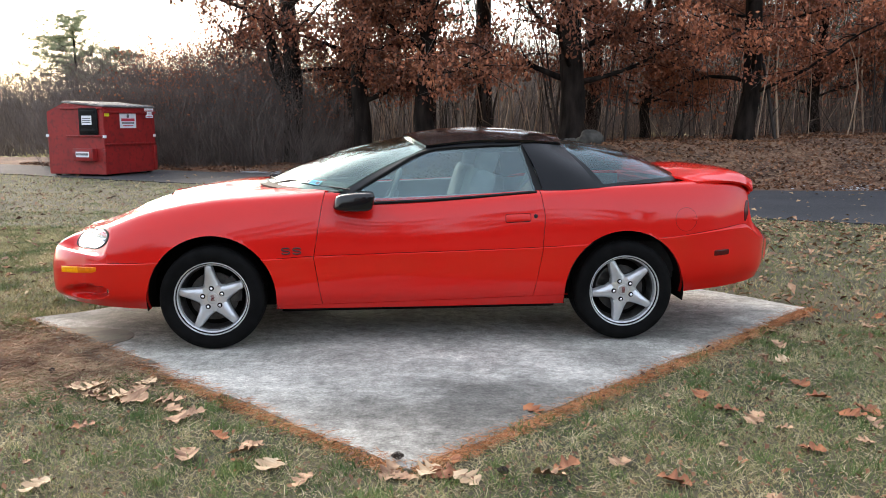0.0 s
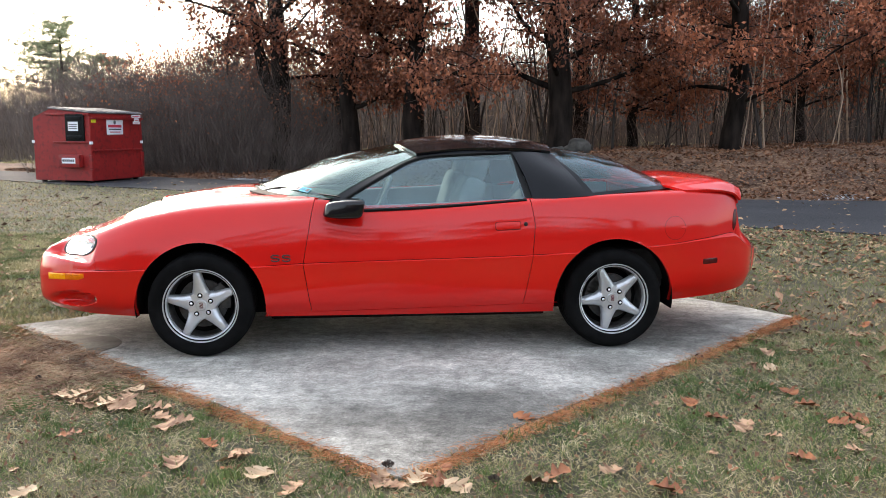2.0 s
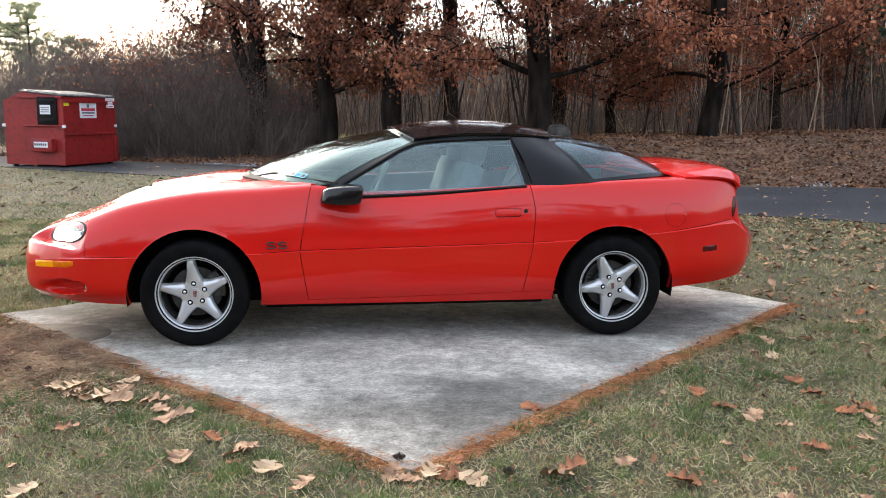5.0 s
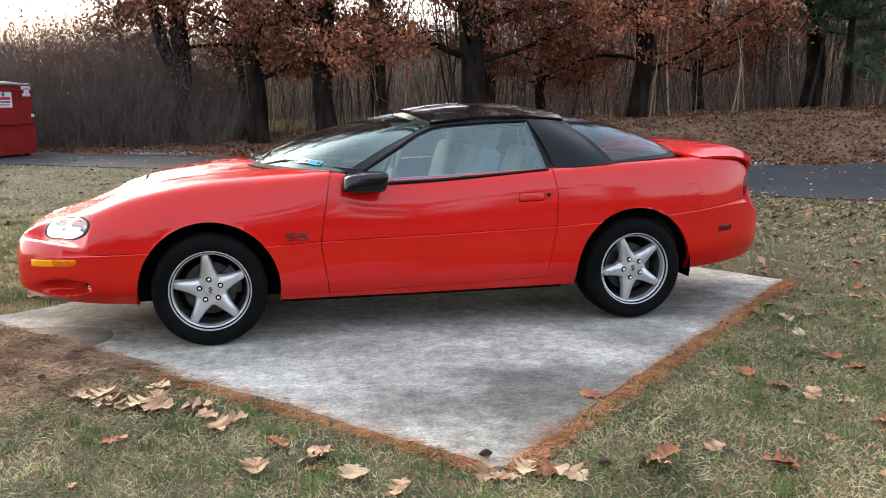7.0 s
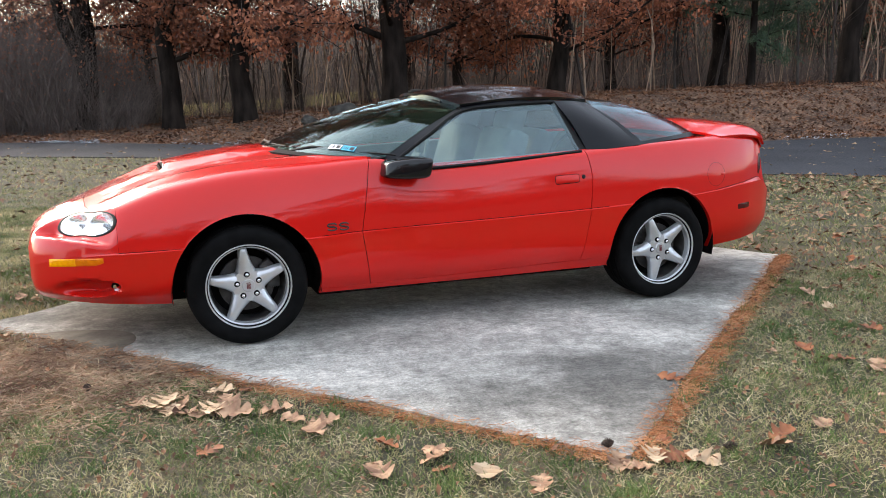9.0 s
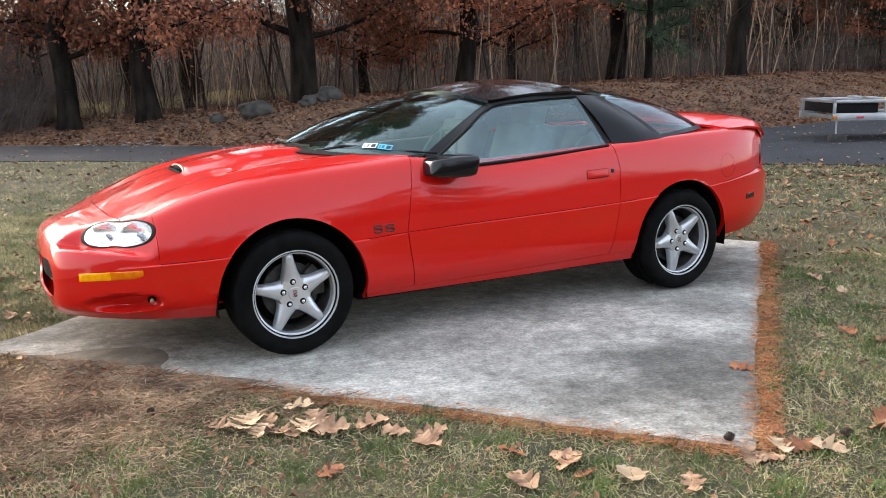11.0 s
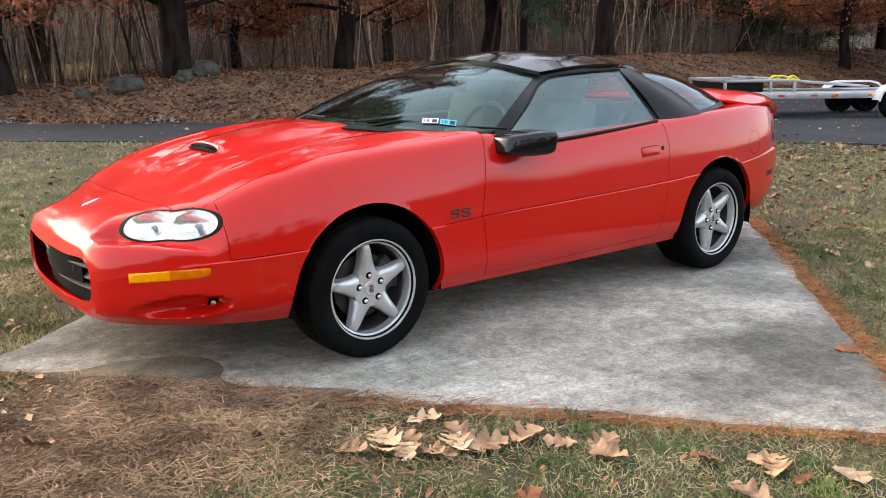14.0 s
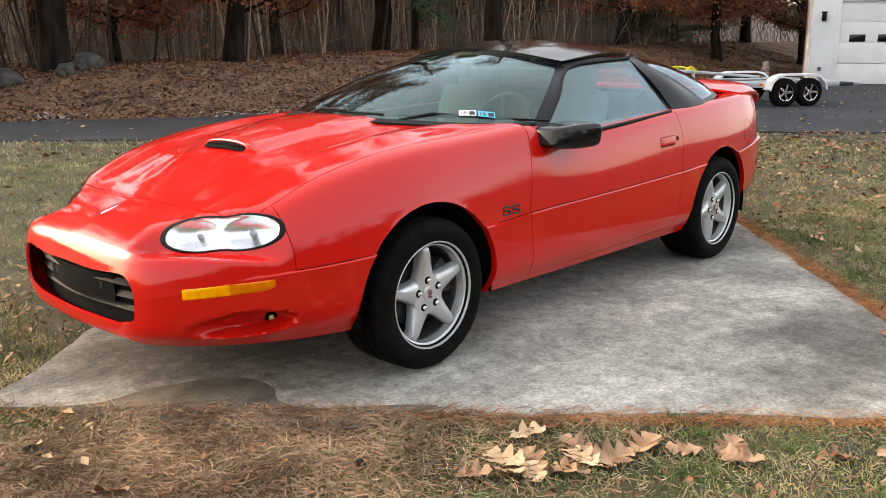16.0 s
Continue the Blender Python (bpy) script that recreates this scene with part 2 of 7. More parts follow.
DEAD_GRASS = surface("dead_grass", (0.30, 0.235, 0.135), (0.64, 0.54, 0.34), 3, 0.9, vary=0.4)
PALE_LEAF = surface("pale_dry_leaf", (0.42, 0.28, 0.16), (0.60, 0.45, 0.29), 9, 0.75, bump=0.2, fine=50, vary=0.3)
LITTER_TAN = surface("tan_leaf_litter", (0.26, 0.16, 0.085), (0.52, 0.36, 0.20), 3, 0.85, vary=0.5)
NEEDLE_BROWN = surface("brown_pine_straw", (0.13, 0.070, 0.042), (0.38, 0.25, 0.155), 4, 0.9, vary=0.4)
SOIL = surface("lawn_soil", (0.022, 0.022, 0.010), (0.085, 0.068, 0.036), 2.0, 0.95, bump=0.8, c3=(0.045, 0.045, 0.018), fine=35, detail=9)
DIRT = surface("damp_dirt", (0.085, 0.074, 0.056), (0.175, 0.155, 0.122), 7, 0.92, bump=0.6, c3=(0.12, 0.105, 0.08), fine=45, detail=9)
LITTER_BED = surface("leaf_bed", (0.045, 0.022, 0.013), (0.15, 0.08, 0.045), 1.2, 0.95, bump=0.8, c3=(0.27, 0.17, 0.10), fine=14, detail=9)
WOODED = surface("distant_woods", (0.05, 0.042, 0.036), (0.11, 0.085, 0.07), 0.15, 1.0, c3=(0.09, 0.055, 0.04), fine=0.8, detail=10)
FIELD = surface("dry_field", (0.30, 0.26, 0.11), (0.40, 0.34, 0.16), 0.2, 0.95)
STONE = surface("grey_boulder", (0.028, 0.026, 0.022), (0.075, 0.070, 0.060), 3, 0.9, bump=0.7, fine=18)
PALE_STONE = surface("pale_gravel", (0.30, 0.31, 0.33), (0.5, 0.51, 0.53), 4, 0.9, vary=0.3)
SIDING = surface("white_siding", (0.73, 0.74, 0.76), (0.81, 0.815, 0.825), 1.0, 0.6, bump=0.05)
CONE = surface("pine_cone", (0.03, 0.02, 0.015), (0.10, 0.07, 0.05), 30, 0.9)


# ---- builders ----
def finish(bm, name, material, parent=None, label="", smooth=True, angle=40):
    """One mesh object from a bmesh; materials may be a list."""
    me = bpy.data.meshes.new(name)
    bm.normal_update()
    bm.to_mesh(me)
    bm.free()
    for m in material if isinstance(material, (list, tuple)) else [material]:
        me.materials.append(m)
    if smooth:
        me.shade_smooth()
        if angle < 180:
            me.set_sharp_from_angle(angle=radians(angle))
    ob = new(name, me)
    if parent:
        ob.parent = parent
    if label:
        ob["label"] = label
    return ob


def part(name, bm, material, parent=None, label="", smooth=True, angle=40):
    return finish(bm, name, material, parent, label, smooth, angle)


def soup(name, verts, faces, material, parent=None, label="", smooth=False):
    me = bpy.data.meshes.new(name)
    me.from_pydata(verts, [], faces)
    for m in material if isinstance(material, (list, tuple)) else [material]:
        me.materials.append(m)
    if smooth:
        me.shade_smooth()
    ob = new(name, me)
    if parent:
        ob.parent = parent
    if label:
        ob["label"] = label
    return ob


def thing(name, m, label, category, group="", kind=""):
    ob = new(name)
    ob.matrix_world = m
    return tagged(ob, label, category, group, kind)


def box(bm, lo, hi, bevel=0.0, m=None):
    """An axis-aligned block between two corners, with rounded edges."""
    r = bmesh.ops.create_cube(bm, size=1.0)
    vs = r["verts"]
    for v in vs:
        v.co = Vector([lo[i] + (v.co[i] + 0.5) * (hi[i] - lo[i]) for i in range(3)])
    if bevel:
        es = list({e for v in vs for e in v.link_edges})
        vs = list({v for f in bmesh.ops.bevel(bm, geom=es, offset=bevel, segments=2, affect="EDGES", profile=0.6)["faces"] for v in f.verts} | {v for v in vs if v.is_valid})
    if m is not None:
        bmesh.ops.transform(bm, matrix=m, verts=vs)
    return vs


def tube(bm, pts, radii, sides=8, cap=True):
    """A tapered tube along points."""
    pts = [Vector(p) for p in pts]
    rings = []
    side = None
    for i, p in enumerate(pts):
        d = (pts[min(i + 1, len(pts) - 1)] - pts[max(i - 1, 0)]).normalized()
        if side is None:
            side = d.orthogonal().normalized()
        side = (side - d * side.dot(d)).normalized()
        up = d.cross(side)
        r = radii[i] if hasattr(radii, "__len__") else radii
        rings.append([bm.verts.new(p + (side * math.cos(a) + up * math.sin(a)) * r) for a in [2 * math.pi * k / sides for k in range(sides)]])
    for a, b in zip(rings, rings[1:]):
        for k in range(sides):
            bm.faces.new((a[k], a[(k + 1) % sides], b[(k + 1) % sides], b[k]))
    if cap:
        bm.faces.new(rings[0][::-1])
        bm.faces.new(rings[-1])


def lathe(bm, profile, steps=48, axis="y"):
    """Turns (radius, along) pairs round the y axis."""
    rings = []
    for r, h in profile:
        rings.append([bm.verts.new((r * math.cos(a), h, r * math.sin(a))) for a in [2 * math.pi * k / steps for k in range(steps)]])
    for a, b in zip(rings, rings[1:]):
        for k in range(steps):
            bm.faces.new((a[k], b[k], b[(k + 1) % steps], a[(k + 1) % steps]))


def curve_through(points, n):
    """n + 1 points of a smooth line through the given ones."""
    p = np.array(points, float)
    d = np.r_[0, np.cumsum(np.linalg.norm(np.diff(p, axis=0), axis=1) ** 0.5)]
    t = np.linspace(0, d[-1], n + 1)
    out = []
    for s in t:
        i = min(max(int(np.searchsorted(d, s, "right")) - 1, 0), len(p) - 2)
        h = d[i + 1] - d[i]
        u = (s - d[i]) / h
        def tangent(k):
            if k == 0:
                return (p[1] - p[0]) / (d[1] - d[0])
            if k == len(p) - 1:
                return (p[-1] - p[-2]) / (d[-1] - d[-2])
            return (p[k + 1] - p[k - 1]) / (d[k + 1] - d[k - 1])
        a, b = tangent(i) * h, tangent(i + 1) * h
        out.append((2 * u**3 - 3 * u**2 + 1) * p[i] + (u**3 - 2 * u**2 + u) * a + (3 * u**2 - 2 * u**3) * p[i + 1] + (u**3 - u**2) * b)
    return np.array(out)


def coons(bm, bottom, top, left, right, nu=24, nv=16, bulge=None):
    """A patch between four boundary lines; bottom and top run from left to right, left and right from bottom to top."""
    b, t, l, r = (curve_through(c, k) for c, k in ((bottom, nu), (top, nu), (left, nv), (right, nv)))
    g = []
    for j in range(nv + 1):
        v = j / nv
        row = []
        for i in range(nu + 1):
            u = i / nu
            p = (1 - v) * b[i] + v * t[i] + (1 - u) * l[j] + u * r[j] - ((1 - u) * (1 - v) * b[0] + u * (1 - v) * b[-1] + (1 - u) * v * t[0] + u * v * t[-1])
            if bulge is not None:
                p = p + np.array(bulge) * 16 * u * (1 - u) * v * (1 - v)
            row.append(bm.verts.new(p))
        g.append(row)
    for j in range(nv):
        for i in range(nu):
            bm.faces.new((g[j][i], g[j][i + 1], g[j + 1][i + 1], g[j + 1][i]))
    return g


def thicken(bm, depth):
    """Gives an open sheet a back, depth behind its faces."""
    bm.normal_update()
    faces = bm.faces[:]
    rim = [e for e in bm.edges if len(e.link_faces) == 1]
    made = {}
    for v in bm.verts[:]:
        made[v] = bm.verts.new(v.co - v.normal * depth)
    for f in faces:
        bm.faces.new([made[v] for v in reversed(f.verts)])
    for e in rim:
        f = e.link_faces[0]
        a, b = e.verts
        vs = list(f.verts)
        if vs[(vs.index(a) + 1) % len(vs)] is not b:
            a, b = b, a
        bm.faces.new((b, a, made[a], made[b]))


def mirrored(bm, axis=1):
    """Adds the mirror image across y = 0."""
    geo = bmesh.ops.duplicate(bm, geom=bm.verts[:] + bm.edges[:] + bm.faces[:])["geom"]
    vs = [g for g in geo if isinstance(g, bmesh.types.BMVert)]
    for v in vs:
        v.co[axis] *= -1
    bmesh.ops.reverse_faces(bm, faces=[g for g in geo if isinstance(g, bmesh.types.BMFace)])

# ---- ground ----
SLAB = [(0.05, 3.43), (2.60, 6.74), (0.20, 9.27), (-3.0, 5.86)]
DRIVE = [(-42, 41), (-24, 31), (-14.5, 26.0), (-8.6, 23.6), (-4.6, 21.9), (-0.7, 19.4), (2.9, 18.0), (7.4, 17.9), (12, 18.4), (17, 20.2), (22.5, 22.0), (27, 17.0), (24.0, 3.0), (14.0, 4.5),
         (9.5, 8.9), (6.9, 11.3), (3.9, 12.8), (0.4, 14.95), (-3.7, 17.7), (-6.9, 18.95), (-9.2, 20.0), (-14, 22.5), (-26, 28.6), (-43, 38)]


def inside(poly, x, y):
    """How far (x, y) arrays lie inside a polygon; negative outside."""
    x, y = np.asarray(x, float), np.asarray(y, float)
    odd = np.zeros(x.shape, bool)
    near = np.full(x.shape, 1e9)
    for (ax, ay), (bx, by) in zip(poly, poly[1:] + poly[:1]):
        dx, dy = bx - ax, by - ay
        t = np.clip(((x - ax) * dx + (y - ay) * dy) / (dx * dx + dy * dy), 0, 1)
        near = np.minimum(near, np.hypot(x - ax - t * dx, y - ay - t * dy))
        hit = (ay > y) != (by > y)
        odd ^= hit & (x < (bx - ax) * (y - ay) / (by - ay if by != ay else 1e-9) + ax)
    return np.where(odd, near, -near)


def far_edge(x):
    return np.interp(x, [-42, -24, -14.5, -8.6, -4.6, -0.7, 2.9, 7.4, 12, 17, 22.5, 40], [41, 31, 26, 23.6, 21.9, 19.4, 18.0, 17.9, 18.4, 20.2, 22, 24])


def ground_z(x, y):
    """The lie of the land."""
    x, y = np.asarray(x, float), np.asarray(y, float)
    wave = 0.012 * np.sin(x * 1.7 + 0.6 * y) * np.cos(y * 1.3) + 0.006 * np.sin(5.1 * x + 1.0) * np.sin(4.3 * y)
    past = y - far_edge(x)
    height = np.interp(x, [-30, -9, -5, -2.4, 0, 1.6, 6, 12, 20, 40], [0.0, 0.05, 0.22, 0.36, 0.5, 0.72, 0.80, 1.02, 1.15, 1.3])
    s = np.clip(past / 6.0, 0, 1)
    bank = height * (s * s * (3 - 2 * s)) + np.clip(past, 0, 1) * 0.06 * np.sin(2.1 * x) * np.sin(1.7 * y + x)
    drop = np.clip((y - 31) / 14, 0, 1) * np.interp(x, [-30, -10, 6, 12], [0.5, 0.4, 0.35, 0.0])
    hill = np.clip((y - 105) / 60, 0, 1) * np.interp(x, [-120, -45, 0, 60], [4.0, 6.0, 10.0, 11.0])
    back = np.clip((-y - 40) / 60, 0, 1) * 7.0
    slab = inside(SLAB, x, y)
    sink = np.where(slab > 0.07, -0.07, -0.012 * (slab > -0.3))
    wave = wave * np.clip(-slab / 0.7, 0, 1)
    way = inside(DRIVE, x, y)
    sink = sink + np.where(way > 0.05, -0.05, 0.0)
    return np.where(past > 0, bank, wave * np.clip(-way, 0, 1)) - drop + sink + hill + back


def spread(core, fine, reach, grow=1.16):
    out, step = [], fine
    v = core
    while v < reach:
        step *= grow
        v += step
        out.append(v)
    return out


gx = np.array([-v for v in spread(7, 0.1, 900)][::-1] + list(np.arange(-7, 7.01, 0.1)) + spread(7, 0.1, 900))
gy = np.array([-v for v in spread(0, 0.3, 900)][::-1] + list(np.arange(0, 30.01, 0.14)) + spread(30, 0.14, 1500))
GX, GY = np.meshgrid(gx, gy)
GZ = ground_z(GX, GY)
nx = len(gx)
verts = np.stack([GX, GY, GZ], -1).reshape(-1, 3).tolist()
faces = [(j * nx + i, j * nx + i + 1, (j + 1) * nx + i + 1, (j + 1) * nx + i) for j in range(len(gy) - 1) for i in range(nx - 1)]
ground = tagged(soup("ground", verts, faces, [SOIL, LITTER_BED, FIELD, WOODED], smooth=True), "patchy autumn lawn running into a leaf-strewn bank", "ground", kind="structure")
fi = np.arange(len(faces))
cx, cy = (gx[fi % (nx - 1)] + gx[fi % (nx - 1) + 1]) / 2, (gy[fi // (nx - 1)] + gy[fi // (nx - 1) + 1]) / 2
kind = np.where(cy > far_edge(cx) - 0.2, 1, 0)
kind = np.where((cy > 36) & (cx < 9) & (cx > -34) & (cy < 75), 2, kind)
kind = np.where((cy > 100) | (cy < -36), 3, kind)
ground.data.polygons.foreach_set("material_index", kind.astype(np.int32))


def sheet(name, outline, top, thick, material, wobble=0.0, step=0.25):
    """A flat body with a slightly ragged outline."""
    pts = []
    for (ax, ay), (bx, by) in zip(outline, outline[1:] + outline[:1]):
        n = max(1, int(math.hypot(bx - ax, by - ay) / step))
        for k in range(n):
            x, y = ax + (bx - ax) * k / n, ay + (by - ay) * k / n
            o = wobble * noise.noise((x * 1.9, y * 1.9, 3.1)) + 0.5 * wobble * noise.noise((x * 6, y * 6, 1.7))
            nx_, ny_ = by - ay, ax - bx
            d = math.hypot(nx_, ny_)
            pts.append((x + o * nx_ / d, y + o * ny_ / d))
    bm = bmesh.new()
    up = [bm.verts.new((x, y, top)) for x, y in pts]
    dn = [bm.verts.new((x, y, top - thick)) for x, y in pts]
    f = bm.faces.new(up)
    for i in range(len(up)):
        j = (i + 1) % len(up)
        bm.faces.new((up[j], up[i], dn[i], dn[j]))
    bm.normal_update()
    if f.normal.z < 0:
        bmesh.ops.reverse_faces(bm, faces=bm.faces[:])
    bmesh.ops.triangulate(bm, faces=[f])
    return finish(bm, name, material, smooth=False)


slab = tagged(sheet("concrete_pad", SLAB, 0.0, 0.12, CONCRETE, 0.05, 0.12), "weathered grey concrete pad sunk in the lawn", "concrete pad", kind="structure")
drive = tagged(sheet("driveway", DRIVE, 0.012, 0.08, ASPHALT, 0.12, 0.4), "dark asphalt driveway strewn with leaves", "driveway", kind="structure")

# ---- the car ----
CAR = pose(-1.5544, 6.0117, 0.0, 0, 0, 11.157)
car = thing("sports_coupe", CAR, "bright red sports coupe with black roof parked on concrete pad", "car")
AXLE_Z, WHEELBASE, ARCH = 0.318, 2.568, 0.388


def table(*pairs):
    xs, ys = np.array(pairs[0::2]), np.array(pairs[1::2])
    d = np.gradient(ys, xs)
    for i in range(1, len(xs) - 1):
        a, b = (ys[i] - ys[i - 1]) / (xs[i] - xs[i - 1]), (ys[i + 1] - ys[i]) / (xs[i + 1] - xs[i])
        d[i] = 0 if a * b <= 0 else 2 * a * b / (a + b)

    def at(x):
        x = min(max(x, xs[0]), xs[-1])
        i = min(max(int(np.searchsorted(xs, x, "right")) - 1, 0), len(xs) - 2)
        h = xs[i + 1] - xs[i]
        u = (x - xs[i]) / h
        return (2 * u**3 - 3 * u**2 + 1) * ys[i] + (u**3 - 2 * u**2 + u) * h * d[i] + (3 * u**2 - 2 * u**3) * ys[i + 1] + (u**3 - u**2) * h * d[i + 1]
    return at


low_z = table(-1.05, 0.340, -1.035, 0.285, -1.0, 0.268, -0.8, 0.252, -0.36, 0.25, 0.4, 0.24, 2.18, 0.24, 2.9, 0.29, 3.3, 0.315, 3.6, 0.35, 3.70, 0.40, 3.735, 0.45)
width = table(-1.05, 0.455, -1.035, 0.505, -1.0, 0.565, -0.93, 0.64, -0.816, 0.72, -0.69, 0.80, -0.5, 0.868, -0.346, 0.897, 0, 0.925, 0.5, 0.925, 1.3, 0.935, 2.04, 0.93, 2.55, 0.93, 2.9, 0.905, 3.2, 0.855, 3.4, 0.78, 3.55, 0.68, 3.65, 0.54, 3.72, 0.42, 3.735, 0.25)
crease_z = table(-1.05, 0.45, -0.9, 0.50, -0.68, 0.526, -0.34, 0.54, 0.34, 0.555, 0.62, 0.57, 2.04, 0.606, 2.8, 0.65, 3.4, 0.70, 3.55, 0.62, 3.735, 0.56)
shoulder_y = table(-1.05, 0.40, -1.0, 0.46, -0.9, 0.54, -0.8, 0.60, -0.67, 0.66, -0.4, 0.72, 0, 0.77, 0.4, 0.80, 0.77, 0.835, 0.97, 0.855, 2.0, 0.86, 2.4, 0.845, 2.8, 0.81, 3.1, 0.775, 3.35, 0.72, 3.42, 0.70, 3.46, 0.71, 3.55, 0.6, 3.65, 0.42, 3.735, 0.18)
shoulder_z = table(-1.05, 0.530, -1.035, 0.575, -1.0, 0.612, -0.9, 0.655, -0.8, 0.695, -0.67, 0.745, -0.4, 0.845, 0, 0.915, 0.4, 0.938, 0.72, 0.952, 0.80, 0.925, 0.95, 0.875, 2.0, 0.935, 2.4, 0.968, 2.8, 0.99, 3.1, 1.0, 3.35, 0.985, 3.43, 0.94, 3.47, 0.74, 3.55, 0.69, 3.65, 0.64, 3.735, 0.58)
top_z = table(-1.05, 0.525, -1.035, 0.585, -1.0, 0.635, -0.9, 0.69, -0.78, 0.735, -0.6, 0.805, -0.39, 0.878, 0, 0.948, 0.2, 0.972, 0.45, 0.985, 3.0, 0.985, 3.35, 1.01, 3.43, 0.95, 3.47, 0.74, 3.55, 0.69, 3.65, 0.64, 3.735, 0.58)
inner_y = table(-1.05, 0.20, -0.7, 0.36, 0.4, 0.42, 0.8, 0.78, 2.6, 0.76, 3.1, 0.5, 3.4, 0.4, 3.735, 0.1)
step_in = table(-0.80, 0.0, -0.66, 0.009, 2.95, 0.009, 3.2, 0.016, 3.42, 0.036, 3.5, 0.02, 3.6, 0.0)
LOW, UP = 31, 44


def hermite(ctrl, counts):
    p = np.array(ctrl, float)
    d = np.r_[0, np.cumsum(np.linalg.norm(np.diff(p, axis=0), axis=1) ** 0.5 + 1e-6)]
    tan = np.gradient(p, d, axis=0)
    out = []
    for i, n in enumerate(counts):
        h = d[i + 1] - d[i]
        for u in np.linspace(0, 1, n, endpoint=False):
            out.append((2 * u**3 - 3 * u**2 + 1) * p[i] + (u**3 - 2 * u**2 + u) * h * tan[i] + (3 * u**2 - 2 * u**3) * p[i + 1] + (u**3 - u**2) * h * tan[i + 1])
    out.append(p[-1])
    return out


def gauss(d, w):
    return math.exp(-(d / w) ** 2)


def ease(u):
    u = min(max(u, 0.0), 1.0)
    return u * u * (3 - 2 * u)


def hood_shape(x, y):
    """Raised middle bulge that widens towards the screen, the hollow before its scoop, and a soft ridge on each side."""
    if x < -0.82 or x > 0.8:
        return 0.0
    a = abs(y)
    half = 0.165 + 0.14 * (x + 0.36)
    on = ease((x + 0.80) / 0.46)
    out = 0.033 * on * (1 - 0.45 * ease(x / 0.5)) * ease((half + 0.060 - a) / 0.085)
    out -= 0.030 * ease((half + 0.004 - a) / 0.035) * ease((-0.350 - x) / 0.012) * ease((x + 0.68) / 0.30)
    ridge = 0.47 + 0.10 * (x + 0.8)
    out += 0.011 * on * gauss(a - ridge, 0.045) * (1 - 0.6 * ease((x - 0.1) / 0.5))
    out -= 0.006 * on * gauss(a - ridge + 0.10, 0.05) * (1 - ease(x / 0.5))
    return out


